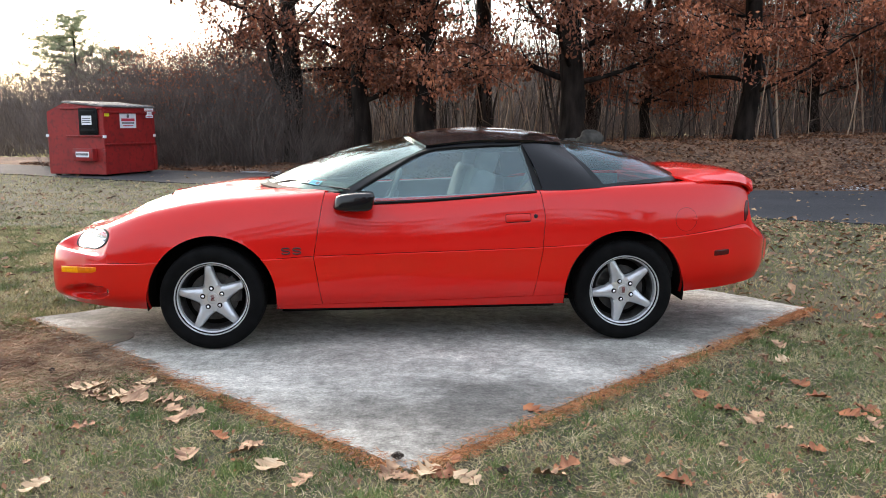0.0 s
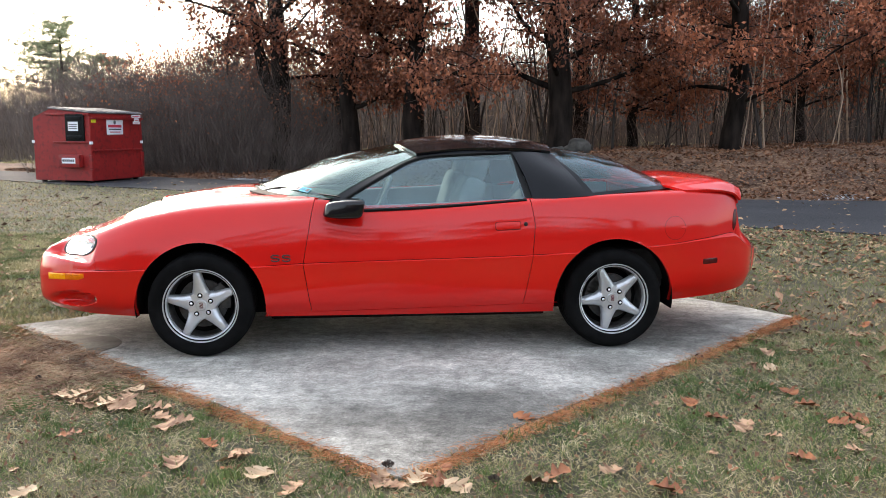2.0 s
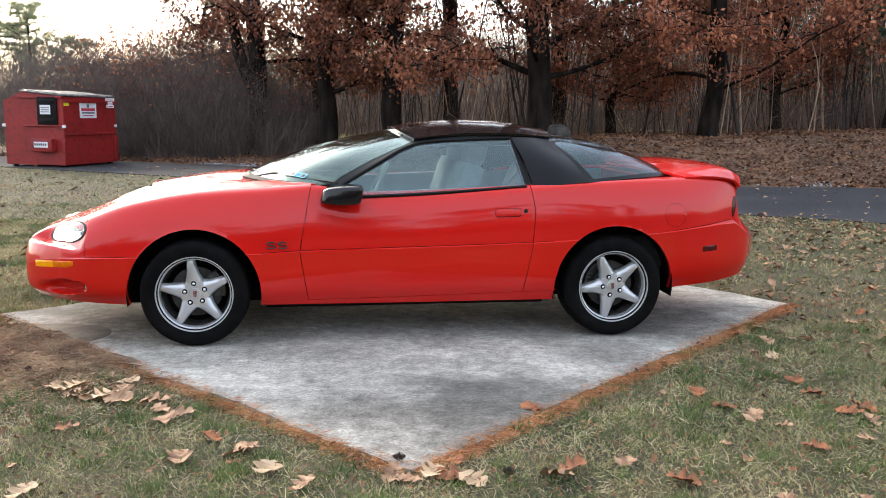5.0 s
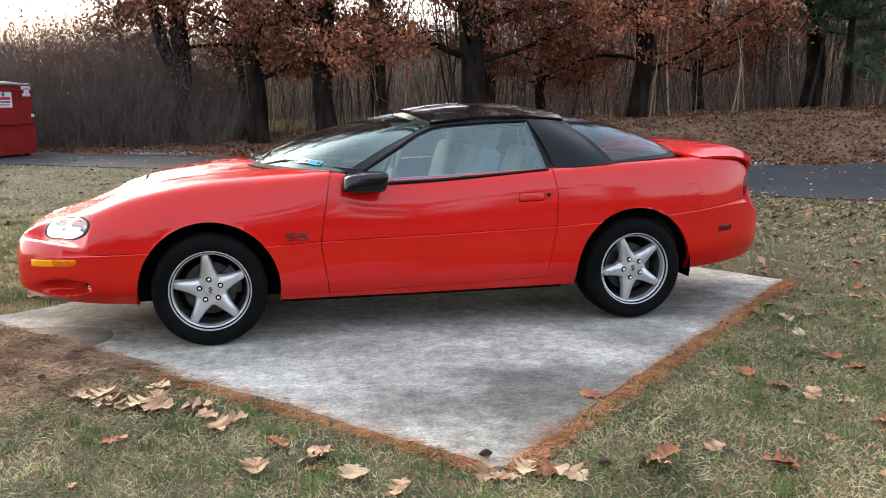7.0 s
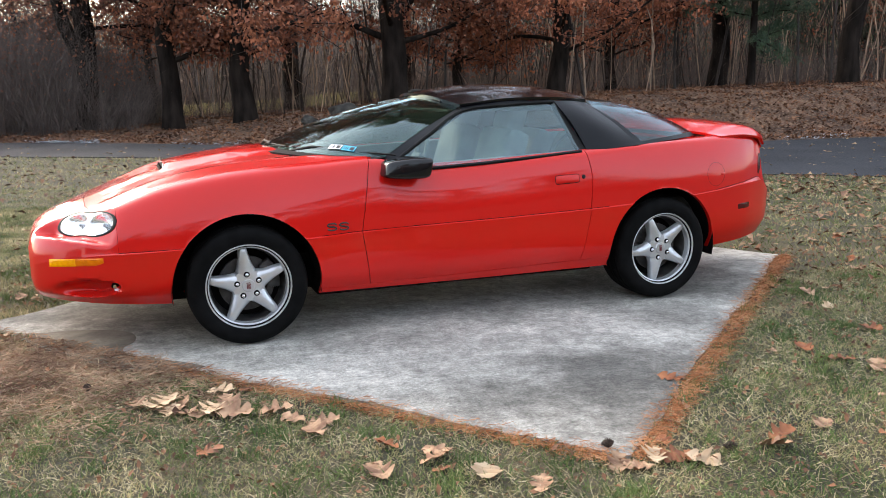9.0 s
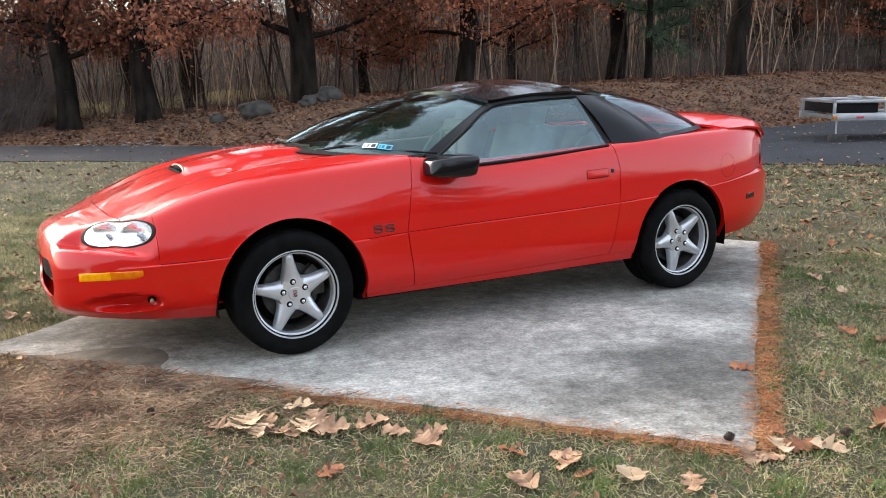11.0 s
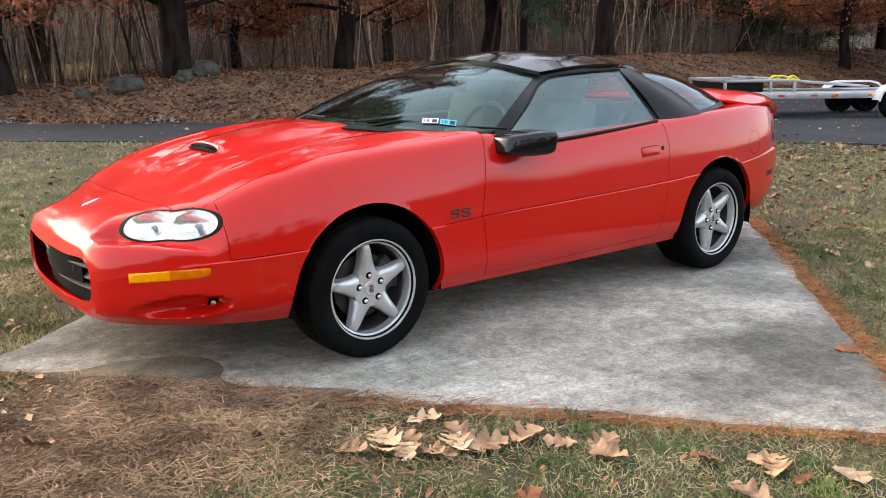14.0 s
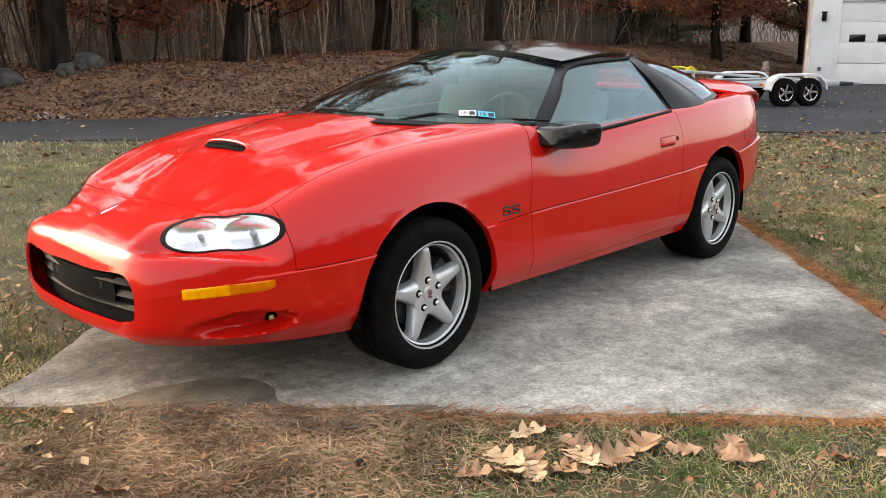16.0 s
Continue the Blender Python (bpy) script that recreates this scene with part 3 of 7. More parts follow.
def body_half():
    """The left half of the shell: stations along x, rings from the sill up to the middle."""
    xs = np.unique(np.round(np.r_[-1.05 + 0.25 * np.linspace(0, 1, 24) ** 1.6, np.arange(-0.79, 3.3, 0.018), 3.735 - 0.405 * np.linspace(1, 0, 30) ** 1.6], 4))
    rows = []
    for x in xs:
        zb, w, zc, ys, zs, zt, yi = (f(x) for f in (low_z, width, crease_z, shoulder_y, shoulder_z, top_z, inner_y))
        zc = min(zc, zs - 0.03)
        tuck = 0.05 + 0.06 * max(0, (-x - 0.4) / 0.7)
        lower = hermite([(-(w - tuck - 0.02), zb), (-(w - 0.016), zb + 0.3 * (zc - zb)), (-w, zc)], (14, 14))
        lower = [(lower[0][0] * q, zb - 0.004 * (1 - q)) for q in (0.0, 0.35, 0.7)] + lower
        s = step_in(x)
        w2 = w - s
        yi = min(yi, ys - 0.05)
        up = hermite([(-w2, zc + 0.5 * s + 0.001), (-(w2 - 0.14 * (w2 - ys)), zc + 0.42 * (zs - zc)), (-(w2 - 0.56 * (w2 - ys)), zc + 0.82 * (zs - zc)), (-ys, zs), (-yi, zt - 0.25 * (zt - zs) - 0.004), (0, zt)], (10, 9, 8, 9, 8))
        rows.append([(x, y, z) for y, z in lower + up])
    g = np.array(rows)
    # even out the shoulder round each ring, then the flanks along the car
    soft = np.clip((0.85 - xs) / 0.2, 0, 1) * np.clip((xs + 0.98) / 0.2, 0, 1) + np.clip((xs - 2.3) / 0.2, 0, 1) * np.clip((3.3 - xs) / 0.1, 0, 1)
    for _ in range(10):
        mid = (g[:, 48:70] * 2 + g[:, 47:69] + g[:, 49:71]) / 4
        g[:, 48:70] += (mid - g[:, 48:70]) * soft[:, None, None]
    calm = np.clip((xs + 0.86) / 0.2, 0, 1) * np.clip((3.30 - xs) / 0.15, 0, 1)
    for _ in range(14):
        mid = (g[1:-1] * 2 + g[:-2] + g[2:]) / 4
        g[1:-1, :, 1:] += (mid - g[1:-1])[:, :, 1:] * calm[1:-1, None, None]
    bm = bmesh.new()
    ring = bm.faces.layers.int.new("ring")
    rows = []
    for line in g:
        row = []
        for k, (x, y, z) in enumerate(line):
            p = Vector((x, y, z))
            if k > LOW + 15:
                p.z += hood_shape(x, y)
            fx = (x + 0.80) / 0.175
            fz = (z - 0.345 - 0.06 * (x + 0.80)) / 0.052
            q = fx * fx + fz * fz
            if q < 1 and y < -0.3 and k < LOW + 8:
                dent = ease((1 - q) * 1.15) * (0.66 + 0.34 * fx)
                p.x += 0.085 * dent
                p.y += 0.105 * dent
            lamp = Vector((p.x + 0.763, p.y + 0.57, p.z - 0.655))
            lu, lv, ld = lamp.x * 0.545 - lamp.y * 0.838, lamp.x * 0.287 + lamp.y * 0.187 + lamp.z * 0.94, lamp.x * -0.787 + lamp.y * -0.512 + lamp.z * 0.342
            over = max(abs(lu) - 0.225, 0) / 0.06 + max(abs(lv) - 0.076, 0) / 0.035
            if over < 1 and k > LOW and y < -0.1 and ld > 0:
                p -= Vector((-0.787, -0.512, 0.342)) * ld * 0.8 * (1 - over * over * (3 - 2 * over))
            nose = min(max((-0.72 - x) / 0.3, 0), 1)
            p.x -= 0.05 * nose * max(0.0, 1 - (y / 0.62) ** 2)
            row.append(bm.verts.new(p))
        rows.append(row)
    n = len(rows[0])
    for a, b in zip(rows, rows[1:]):
        for k in range(n - 1):
            f = bm.faces.new((a[k], b[k], b[k + 1], a[k + 1]))
            f[ring] = k
    tail = bm.faces.new(rows[-1])
    tail[ring] = 1
    return bm, ring


def cut(bm, a, b, plane="xz"):
    """Cuts the shell along the straight line a-b seen from the side or from above."""
    d = Vector((b[0] - a[0], 0, b[1] - a[1])) if plane == "xz" else Vector((b[0] - a[0], b[1] - a[1], 0))
    no = Vector((d.z, 0, -d.x)) if plane == "xz" else Vector((d.y, -d.x, 0))
    co = Vector((a[0], 0, a[1])) if plane == "xz" else Vector((a[0], a[1], 0))
    bmesh.ops.bisect_plane(bm, geom=bm.verts[:] + bm.edges[:] + bm.faces[:], plane_co=co, plane_no=no.normalized(), dist=0.0004)


DOOR_FRONT = [(0.672, 0.22), (0.617, 0.57), (0.675, 0.90), (0.70, 1.0)]
DOOR_REAR = [(1.965, 0.22), (2.035, 0.59), (2.052, 0.80), (2.02, 1.0)]
SILL = [(0.40, 0.262), (2.2, 0.302)]
HOOD_SIDE = [(-0.80, -0.645), (-0.60, -0.685), (0.10, -0.735), (0.60, -0.775), (0.72, -0.79)]
HOOD_FRONT = [(-0.80, 0.0), (-0.785, -0.35), (-0.735, -0.66)]
HOOD_BACK = [(0.235, 0.0), (0.305, -0.35), (0.485, -0.6), (0.752, -0.82)]


def along(line, s):
    """The x (or y) of a polyline at its other coordinate."""
    v = sorted(line, key=lambda p: p[1])
    return float(np.interp(s, [p[1] for p in v], [p[0] for p in v]))


def along_x(line, x):
    v = sorted(line)
    return float(np.interp(x, [p[0] for p in v], [p[1] for p in v]))


# along the lamp, up, and into the nose
LAMP_AXES = Matrix(((0.545, -0.838, 0), (0, 0, 1), (0.787, 0.512, -0.342))).transposed().inverted()


def panel_of(c, k):
    """Which panel of the shell a face belongs to."""
    x, y, z = c
    lu, lv, ld = LAMP_AXES @ (Vector(c) - Vector((-0.763, -0.57, 0.655)))
    if k > LOW and y < -0.1 and abs(ld) < 0.1 and abs(lu / 0.216) ** 2.67 + abs((lv - 0.1 * lu) / (0.072 - 0.0086 * gauss(lu, 0.054))) ** 2.35 < 1.04:
        return None
    if x < 1.5:
        if k >= LOW + 18 and y > along_x(HOOD_SIDE, x) and x > along(HOOD_FRONT, y):
            return "hood" if x < along(HOOD_BACK, y) else None
        if x < -0.63 or (k <= LOW and x < 0):
            return "front_bumper"
    if k > LOW + 32 and 0.70 < x < 2.95:
        return None
    if k > LOW + 26 and x > 0.69 and x < 2.2 and y > -0.81:
        return None
    if x < along(DOOR_FRONT, z):
        return "front_fender" if z > along_x(SILL, x) or x < 0.39 else "sill_panel"
    if z < along_x(SILL, x) and x < 2.3:
        return "sill_panel"
    if x < along(DOOR_REAR, z):
        return "door"
    if (k <= LOW and x > 2.568) or x > 3.445:
        return "rear_bumper"
    if k > LOW + 27 and x > 2.9:
        return "rear_deck"
    return "rear_quarter_panel"


def on_arch(p):
    return p.y < -0.5 and any(abs(math.hypot(p.x - ax, p.z - AXLE_Z) - ARCH) < 0.002 for ax in (0.0, WHEELBASE))


def edge_in(bm, gap=0.0022, depth=0.012):
    """Draws the rim of a panel back a little and folds it inwards."""
    bm.normal_update()
    rim = [e for e in bm.edges if len(e.link_faces) == 1 and abs(e.verts[0].co.y) + abs(e.verts[1].co.y) > 1e-4]
    vs = {v for e in rim for v in e.verts}
    shift = {}
    for v in vs:
        d = Vector()
        for f in v.link_faces:
            d += f.calc_center_median() - v.co
        d -= v.normal * d.dot(v.normal)
        if abs(v.co.y) < 1e-4:
            d.y = 0
        shift[v] = d.normalized() * gap if d.length > 1e-6 else Vector()
        if on_arch(v.co):
            shift[v] = Vector()
    for v in vs:
        v.co += shift[v]
    made = {v: bm.verts.new(v.co + Vector((0, 0.03, 0)) if on_arch(v.co) else v.co - v.normal * depth) for v in vs}
    for e in rim:
        f = e.link_faces[0]
        a, b = e.verts
        w = list(f.verts)
        if w[(w.index(a) + 1) % len(w)] is not b:
            a, b = b, a
        bm.faces.new((b, a, made[a], made[b]))


shell, ring_layer = body_half()
for line in (DOOR_FRONT, DOOR_REAR, SILL):
    for a, b in zip(line, line[1:]):
        cut(shell, a, b)
for line in (HOOD_SIDE, HOOD_FRONT, HOOD_BACK):
    for a, b in zip(line, line[1:]):
        cut(shell, a, b, "xy")
cut(shell, (-0.63, 0.0), (-0.63, 1.0))
# wheel arches
for ax in (0.0, WHEELBASE):
    inner = lambda p: math.hypot(p.x - ax, p.z - AXLE_Z) < ARCH
    gone = [f for f in shell.faces if f.calc_center_median().y < -0.5 and (all(inner(v.co) for v in f.verts) or (f[ring_layer] < 3 and abs(f.calc_center_median().x - ax) < ARCH + 0.03))]
    bmesh.ops.delete(shell, geom=gone, context="FACES")
    for v in shell.verts:
        if v.co.y < -0.7 and inner(v.co):
            d = Vector((v.co.x - ax, 0, v.co.z - AXLE_Z))
            v.co += d.normalized() * (ARCH - d.length)
shell_tree_src = shell.copy()
panels = {}
for f in shell.faces:
    panels.setdefault(panel_of(f.calc_center_median(), f[ring_layer]), []).append(f)
names = {f: name for name, fs in panels.items() for f in fs}
order = [names[f] for f in shell.faces]
for name in ("front_bumper", "hood", "front_fender", "door", "sill_panel", "rear_quarter_panel", "rear_bumper", "rear_deck"):
    piece = shell.copy()
    piece.faces.ensure_lookup_table()
    bmesh.ops.delete(piece, geom=[f for f, o in zip(piece.faces, order) if o != name], context="FACES")
    edge_in(piece, 0.0030 if name in ("door", "hood") else 0.0013)
    if name in ("front_bumper", "hood", "rear_bumper", "rear_deck"):
        mirrored(piece)
        bmesh.ops.remove_doubles(piece, verts=[v for v in piece.verts if abs(v.co.y) < 1e-4], dist=1e-4)
        part(name, piece, RED, car, angle=35)
    else:
        other = piece.copy()
        for v in other.verts:
            v.co.y *= -1
        bmesh.ops.reverse_faces(other, faces=other.faces[:])
        part(name, piece, RED, car, angle=35)
        part(name, other, RED, car, angle=35)
from mathutils.bvhtree import BVHTree

tree = BVHTree.FromBMesh(shell_tree_src)


def onto(p, way, off=0.003):
    """The point p moved along way on to the left side of the shell, and off it by off."""
    p, way = Vector(p), Vector(way).normalized()
    hit, no, _, _ = tree.ray_cast(p - way * 0.8, way)
    if hit is None:
        hit, no, _, _ = tree.find_nearest(p)
    if no.dot(way) > 0:
        no = -no
    return hit + no * off


def both(name, bm, material, label="", angle=40):
    """The part and its mirror image on the other side."""
    other = bm.copy()
    for v in other.verts:
        v.co.y *= -1
    bmesh.ops.reverse_faces(other, faces=other.faces[:])
    a = part(name, bm, material, car, label, angle=angle)
    b = part(name, other, material, car, label, angle=angle)
    return a, b


def decal(outline, way, off, depth, n=5):
    """A low body that follows the shell: outline points shrink to their middle in n rings."""
    bm = bmesh.new()
    pts = [Vector(p) for p in outline]
    mid = sum(pts, Vector()) / len(pts)
    rings = []
    for k in range(n):
        s = 1 - k / n
        o = off * min(1.0, 0.35 + k * 0.65)
        rings.append([bm.verts.new(onto(mid + (p - mid) * s, way, o)) for p in pts])
    c = bm.verts.new(onto(mid, way, off))
    m = len(pts)
    for a, b in zip(rings, rings[1:]):
        for i in range(m):
            bm.faces.new((a[i], a[(i + 1) % m], b[(i + 1) % m], b[i]))
    for i in range(m):
        bm.faces.new((rings[-1][i], rings[-1][(i + 1) % m], c))
    base = [bm.verts.new(onto(p, way, -depth)) for p in pts]
    for i in range(m):
        bm.faces.new((base[i], base[(i + 1) % m], rings[0][(i + 1) % m], rings[0][i]))
    bm.normal_update()
    if sum(f.normal.dot(Vector(way)) for f in bm.faces) > 0:
        bmesh.ops.reverse_faces(bm, faces=bm.faces[:])
    return bm


SIDE = (0, 1, 0)

# glass house
def mirror_line(line):
    return list(line) + [(x, -y, z) for x, y, z in reversed(line[:-1])]


WS_BOTTOM = [(0.775, -0.80, 0.950), (0.50, -0.63, 0.960), (0.32, -0.34, 0.972), (0.255, 0, 0.980)]
WS_TOP = [(1.335, -0.535, 1.212), (1.25, -0.30, 1.258), (1.215, 0, 1.276)]
A_IN = [(0.775, -0.80, 0.950), (1.04, -0.685, 1.090), (1.335, -0.535, 1.212)]
A_OUT = [(0.80, -0.842, 0.915), (1.07, -0.735, 1.070), (1.335, -0.598, 1.196)]
ROOF_SIDE = [(1.335, -0.560, 1.214), (1.64, -0.572, 1.246), (1.95, -0.568, 1.248), (2.235, -0.47, 1.226)]
ROOF_BACK = [(2.235, -0.47, 1.226), (2.262, -0.25, 1.262), (2.27, 0, 1.274)]
WIN_TOP = [(1.335, -0.598, 1.196), (1.64, -0.594, 1.226), (1.945, -0.592, 1.238)]
WIN_LOW = [(0.80, -0.842, 0.880), (1.4, -0.842, 0.905), (2.005, -0.836, 0.945)]


def flip(line):
    return [(x, -y, z) for x, y, z in line]


bm = bmesh.new()
coons(bm, mirror_line(WS_BOTTOM), mirror_line(WS_TOP), A_IN, flip(A_IN), 36, 16, (-0.02, 0, 0.02))
thicken(bm, 0.005)
part("windscreen", bm, GLASS_SCREEN, car, "tinted raked windscreen").visible_shadow = False
bm = bmesh.new()
coons(bm, mirror_line(WS_TOP), mirror_line(ROOF_BACK), ROOF_SIDE[:1] + ROOF_SIDE[1:], flip(ROOF_SIDE), 32, 24, (0, 0, 0.022))
roof_tree = BVHTree.FromBMesh(bm)
thicken(bm, 0.02)
part("roof", bm, BLACK_GLOSS, car, "gloss black roof")
# seams across the roof
for x, y in ((1.285, 0.53), (1.945, 0.555)):
    line = []
    for v in np.linspace(-y, y, 25):
        hit = roof_tree.ray_cast(Vector((x + 0.09 * (abs(v) / y) ** 2 - 0.06, v, 2.0)), Vector((0, 0, -1)))[0]
        if hit is not None:
            line.append(hit + Vector((0, 0, 0.002)))
    bm = bmesh.new()
    tube(bm, line, 0.0075, 6)
    part("roof_seal", bm, BLACK_PLASTIC, car, "rubber seal across the roof")
bm = bmesh.new()
coons(bm, A_IN, A_OUT, [A_IN[0], A_OUT[0]], [A_IN[-1], A_OUT[-1]], 14, 4)
bmesh.ops.reverse_faces(bm, faces=bm.faces[:])
bm.normal_update()
thicken(bm, 0.02)
both("windscreen_pillar", bm, BLACK_SATIN, "black windscreen pillar")
bm = bmesh.new()
coons(bm, ROOF_SIDE[:3], WIN_TOP, [ROOF_SIDE[0], WIN_TOP[0]], [ROOF_SIDE[2], WIN_TOP[2]], 14, 4)
bmesh.ops.reverse_faces(bm, faces=bm.faces[:])
bm.normal_update()
thicken(bm, 0.015)
both("roof_rail", bm, BLACK_SATIN)
bm = bmesh.new()
coons(bm, WIN_LOW, WIN_TOP, [(0.80, -0.842, 0.880), (0.83, -0.838, 0.912), (1.07, -0.735, 1.066), (1.335, -0.598, 1.196)], [WIN_LOW[-1], WIN_TOP[-1]], 24, 10, (0, -0.012, 0))
thicken(bm, 0.004)
for pane in both("side_window", bm, GLASS, "clear blue-grey door glass"):
    pane.visible_shadow = False
for line, r in (([(x, y - 0.006, z + 0.002) for x, y, z in WIN_LOW], 0.011), ([(x, y - 0.004, z) for x, y, z in A_OUT + WIN_TOP[1:]], 0.009)):
    bm = bmesh.new()
    tube(bm, curve_through(line, 24), r, 6)
    both("window_seal", bm, BLACK_PLASTIC)
SAIL_F = [(2.052, -0.838, 0.944), (2.012, -0.72, 1.10), (1.955, -0.582, 1.242)]
SAIL_B = [(2.405, -0.842, 0.972), (2.33, -0.68, 1.10), (2.235, -0.47, 1.226)]
bm = bmesh.new()
coons(bm, [SAIL_F[0], (2.23, -0.848, 0.960), SAIL_B[0]], [SAIL_F[2], (2.10, -0.54, 1.24), SAIL_B[2]], SAIL_F, SAIL_B, 14, 12, (0, -0.015, 0.008))
thicken(bm, 0.02)
both("sail_panel", bm, BLACK_SATIN, "satin black rear pillar panel")
bm = bmesh.new()
coons(bm, [(2.0, -0.832, 0.944), (2.056, -0.832, 0.946)], [(1.942, -0.588, 1.238), (1.96, -0.578, 1.24)], [(2.0, -0.832, 0.944), (1.942, -0.588, 1.238)], [(2.056, -0.832, 0.946), (1.96, -0.578, 1.24)], 3, 8)
thicken(bm, 0.03)
both("window_pillar", bm, BLACK_PLASTIC)
RG_LOW = [(2.405, -0.842, 0.972), (2.72, -0.765, 0.992), (3.0, -0.60, 1.0), (3.14, -0.30, 0.994), (3.18, 0, 0.990)]
RG_MID = [(3.18, 0, 0.990), (2.75, 0, 1.15), (2.27, 0, 1.274)]
bm = bmesh.new()
g = coons(bm, RG_LOW, ROOF_BACK, SAIL_B, RG_MID, 28, 18, (0.02, -0.03, 0.03))
for f in bm.faces:
    f.material_index = 0
border = set(g[0][:] + g[1][:] + [r[k] for r in g for k in (0, 1)] + g[-1][:])
for f in bm.faces:
    if all(v in border for v in f.verts):
        f.material_index = 1
thicken(bm, 0.005)
mirrored(bm)
part("rear_window", bm, [GLASS_DARK, BLACK_SATIN], car, "large dark wrap-round rear window").visible_shadow = False
# cowl and wipers
bm = bmesh.new()
coons(bm, mirror_line([(0.72, -0.80, 0.930), (0.46, -0.62, 0.942), (0.27, -0.35, 0.956), (0.19, 0, 0.962)]), mirror_line([(x + 0.02, y, z - 0.006) for x, y, z in WS_BOTTOM]), [(0.72, -0.80, 0.930), (0.795, -0.80, 0.944)], [(0.72, 0.80, 0.930), (0.795, 0.80, 0.944)], 30, 4)
thicken(bm, 0.02)
part("cowl", bm, BLACK_PLASTIC, car, "black plastic cowl below the windscreen")
for y0 in (-0.42, 0.16):
    bm = bmesh.new()
    ws = lambda y, s: Vector((0.255 + 0.60 * (abs(y) / 0.8) ** 1.8 * 0.87 + s * 0.9, y, 0.985 - 0.03 * (abs(y) / 0.8) ** 2 + s * 0.32))
    tube(bm, [ws(y0 + 0.06, -0.04) + Vector((0, 0, 0.012)), ws(y0 - 0.04, 0.01) + Vector((0, 0, 0.03)), ws(y0 - 0.22, 0.03) + Vector((0, 0, 0.02))], [0.011, 0.008, 0.006], 6)
    tube(bm, [ws(y0 + 0.10, 0.02) + Vector((0, 0, 0.012)), ws(y0 - 0.15, 0.025) + Vector((0, 0, 0.016)), ws(y0 - 0.42, 0.02) + Vector((0, 0, 0.014))], 0.006, 5)
    part("wiper", bm, BLACK_PLASTIC, car)
# wing mirror
bm = bmesh.new()
bmesh.ops.create_uvsphere(bm, u_segments=32, v_segments=20, radius=1.0)
for v in bm.verts:
    c = v.co
    e = [math.copysign(abs(k) ** 0.36, k) for k in c]
    s = 1 - 0.20 * max(0, -e[0])
    v.co = Vector((0.868 + 0.120 * e[0] + 0.012 * e[2], -0.925 + 0.100 * e[1] * s - 0.045 * e[0], 0.908 + 0.058 * e[2] * s + 0.006 * e[0]))
box(bm, (0.76, -0.88, 0.858), (0.92, -0.80, 0.905), 0.012)
both("wing_mirror", bm, BLACK_GLOSS, "gloss black wing mirror", 60)
# wing across the tail
WING_FRONT = [(3.06, -0.782, 0.985), (2.99, -0.62, 1.008), (2.96, -0.35, 1.012), (2.95, 0, 1.014)]
WING_BACK = [(3.455, -0.712, 0.925), (3.478, -0.63, 0.992), (3.490, -0.35, 1.016), (3.495, 0, 1.020)]
WING_SIDE = [(3.06, -0.782, 0.985), (3.25, -0.764, 0.990), (3.39, -0.740, 0.970), (3.455, -0.712, 0.925)]
bm = bmesh.new()
coons(bm, mirror_line(WING_FRONT), mirror_line(WING_BACK), WING_SIDE, flip(WING_SIDE), 40, 18, (0, 0, 0.014))
thicken(bm, 0.016)
part("rear_spoiler", bm, RED, car, "red spoiler across the tail")
bm = bmesh.new()
skirt_top = [(x - 0.004, y, z - 0.010) for x, y, z in WING_BACK]
coons(bm, mirror_line([(3.42, -0.705, 0.89), (3.435, -0.62, 0.90), (3.44, -0.35, 0.905), (3.445, 0, 0.905)]), mirror_line(skirt_top), [(3.42, -0.705, 0.89), skirt_top[0]], [(3.42, 0.705, 0.89), flip(skirt_top)[0]], 40, 5)
thicken(bm, 0.02)
part("spoiler_skirt", bm, RED, car)
# tail lamps
bm = decal([(3.438 + 0.022 * math.cos(a) + 0.012 * math.sin(a), -0.75, 0.805 + 0.070 * math.sin(a)) for a in np.linspace(0, 2 * math.pi, 24, endpoint=False)], (-0.5, 0.85, 0), 0.004, 0.01)
both("tail_lamp", bm, DARK_RED_LENS, "dark red tail lamp")

# head lamps, indicators, fog lamps
def lamp_outline(cx, cy, cz, half, high, n=40, waist=0.12, tilt=0.0):
    """A long rounded figure on the front corner, along the plan direction of the nose."""
    out = []
    for k in range(n):
        a = 2 * math.pi * k / n
        u, v = math.copysign(abs(math.cos(a)) ** 0.75, math.cos(a)), math.copysign(abs(math.sin(a)) ** 0.85, math.sin(a))
        v *= 1 - waist * math.exp(-(u / 0.25) ** 2)
        out.append(Vector((cx + 0.545 * half * u, cy - 0.838 * half * u, cz + high * v + tilt * u)))
    return out


HL = (-0.763, -0.570, 0.655)
WAY = (0.787, 0.512, -0.342)
LAMP_IN = Vector(WAY).normalized()


def lamp_depth(u, v, s):
    """How deep the lamp's bowl lies: two round reflectors beside each other in a shallow tray."""
    d = 0.009 * min(1.0, (1 - s) / 0.10)
    for c, r, deep in ((-0.47, 0.46, 0.046), (0.45, 0.52, 0.052)):
        d = max(d, deep * (1 - ((u - c) / r) ** 2 - (v / 0.93) ** 2))
    return d


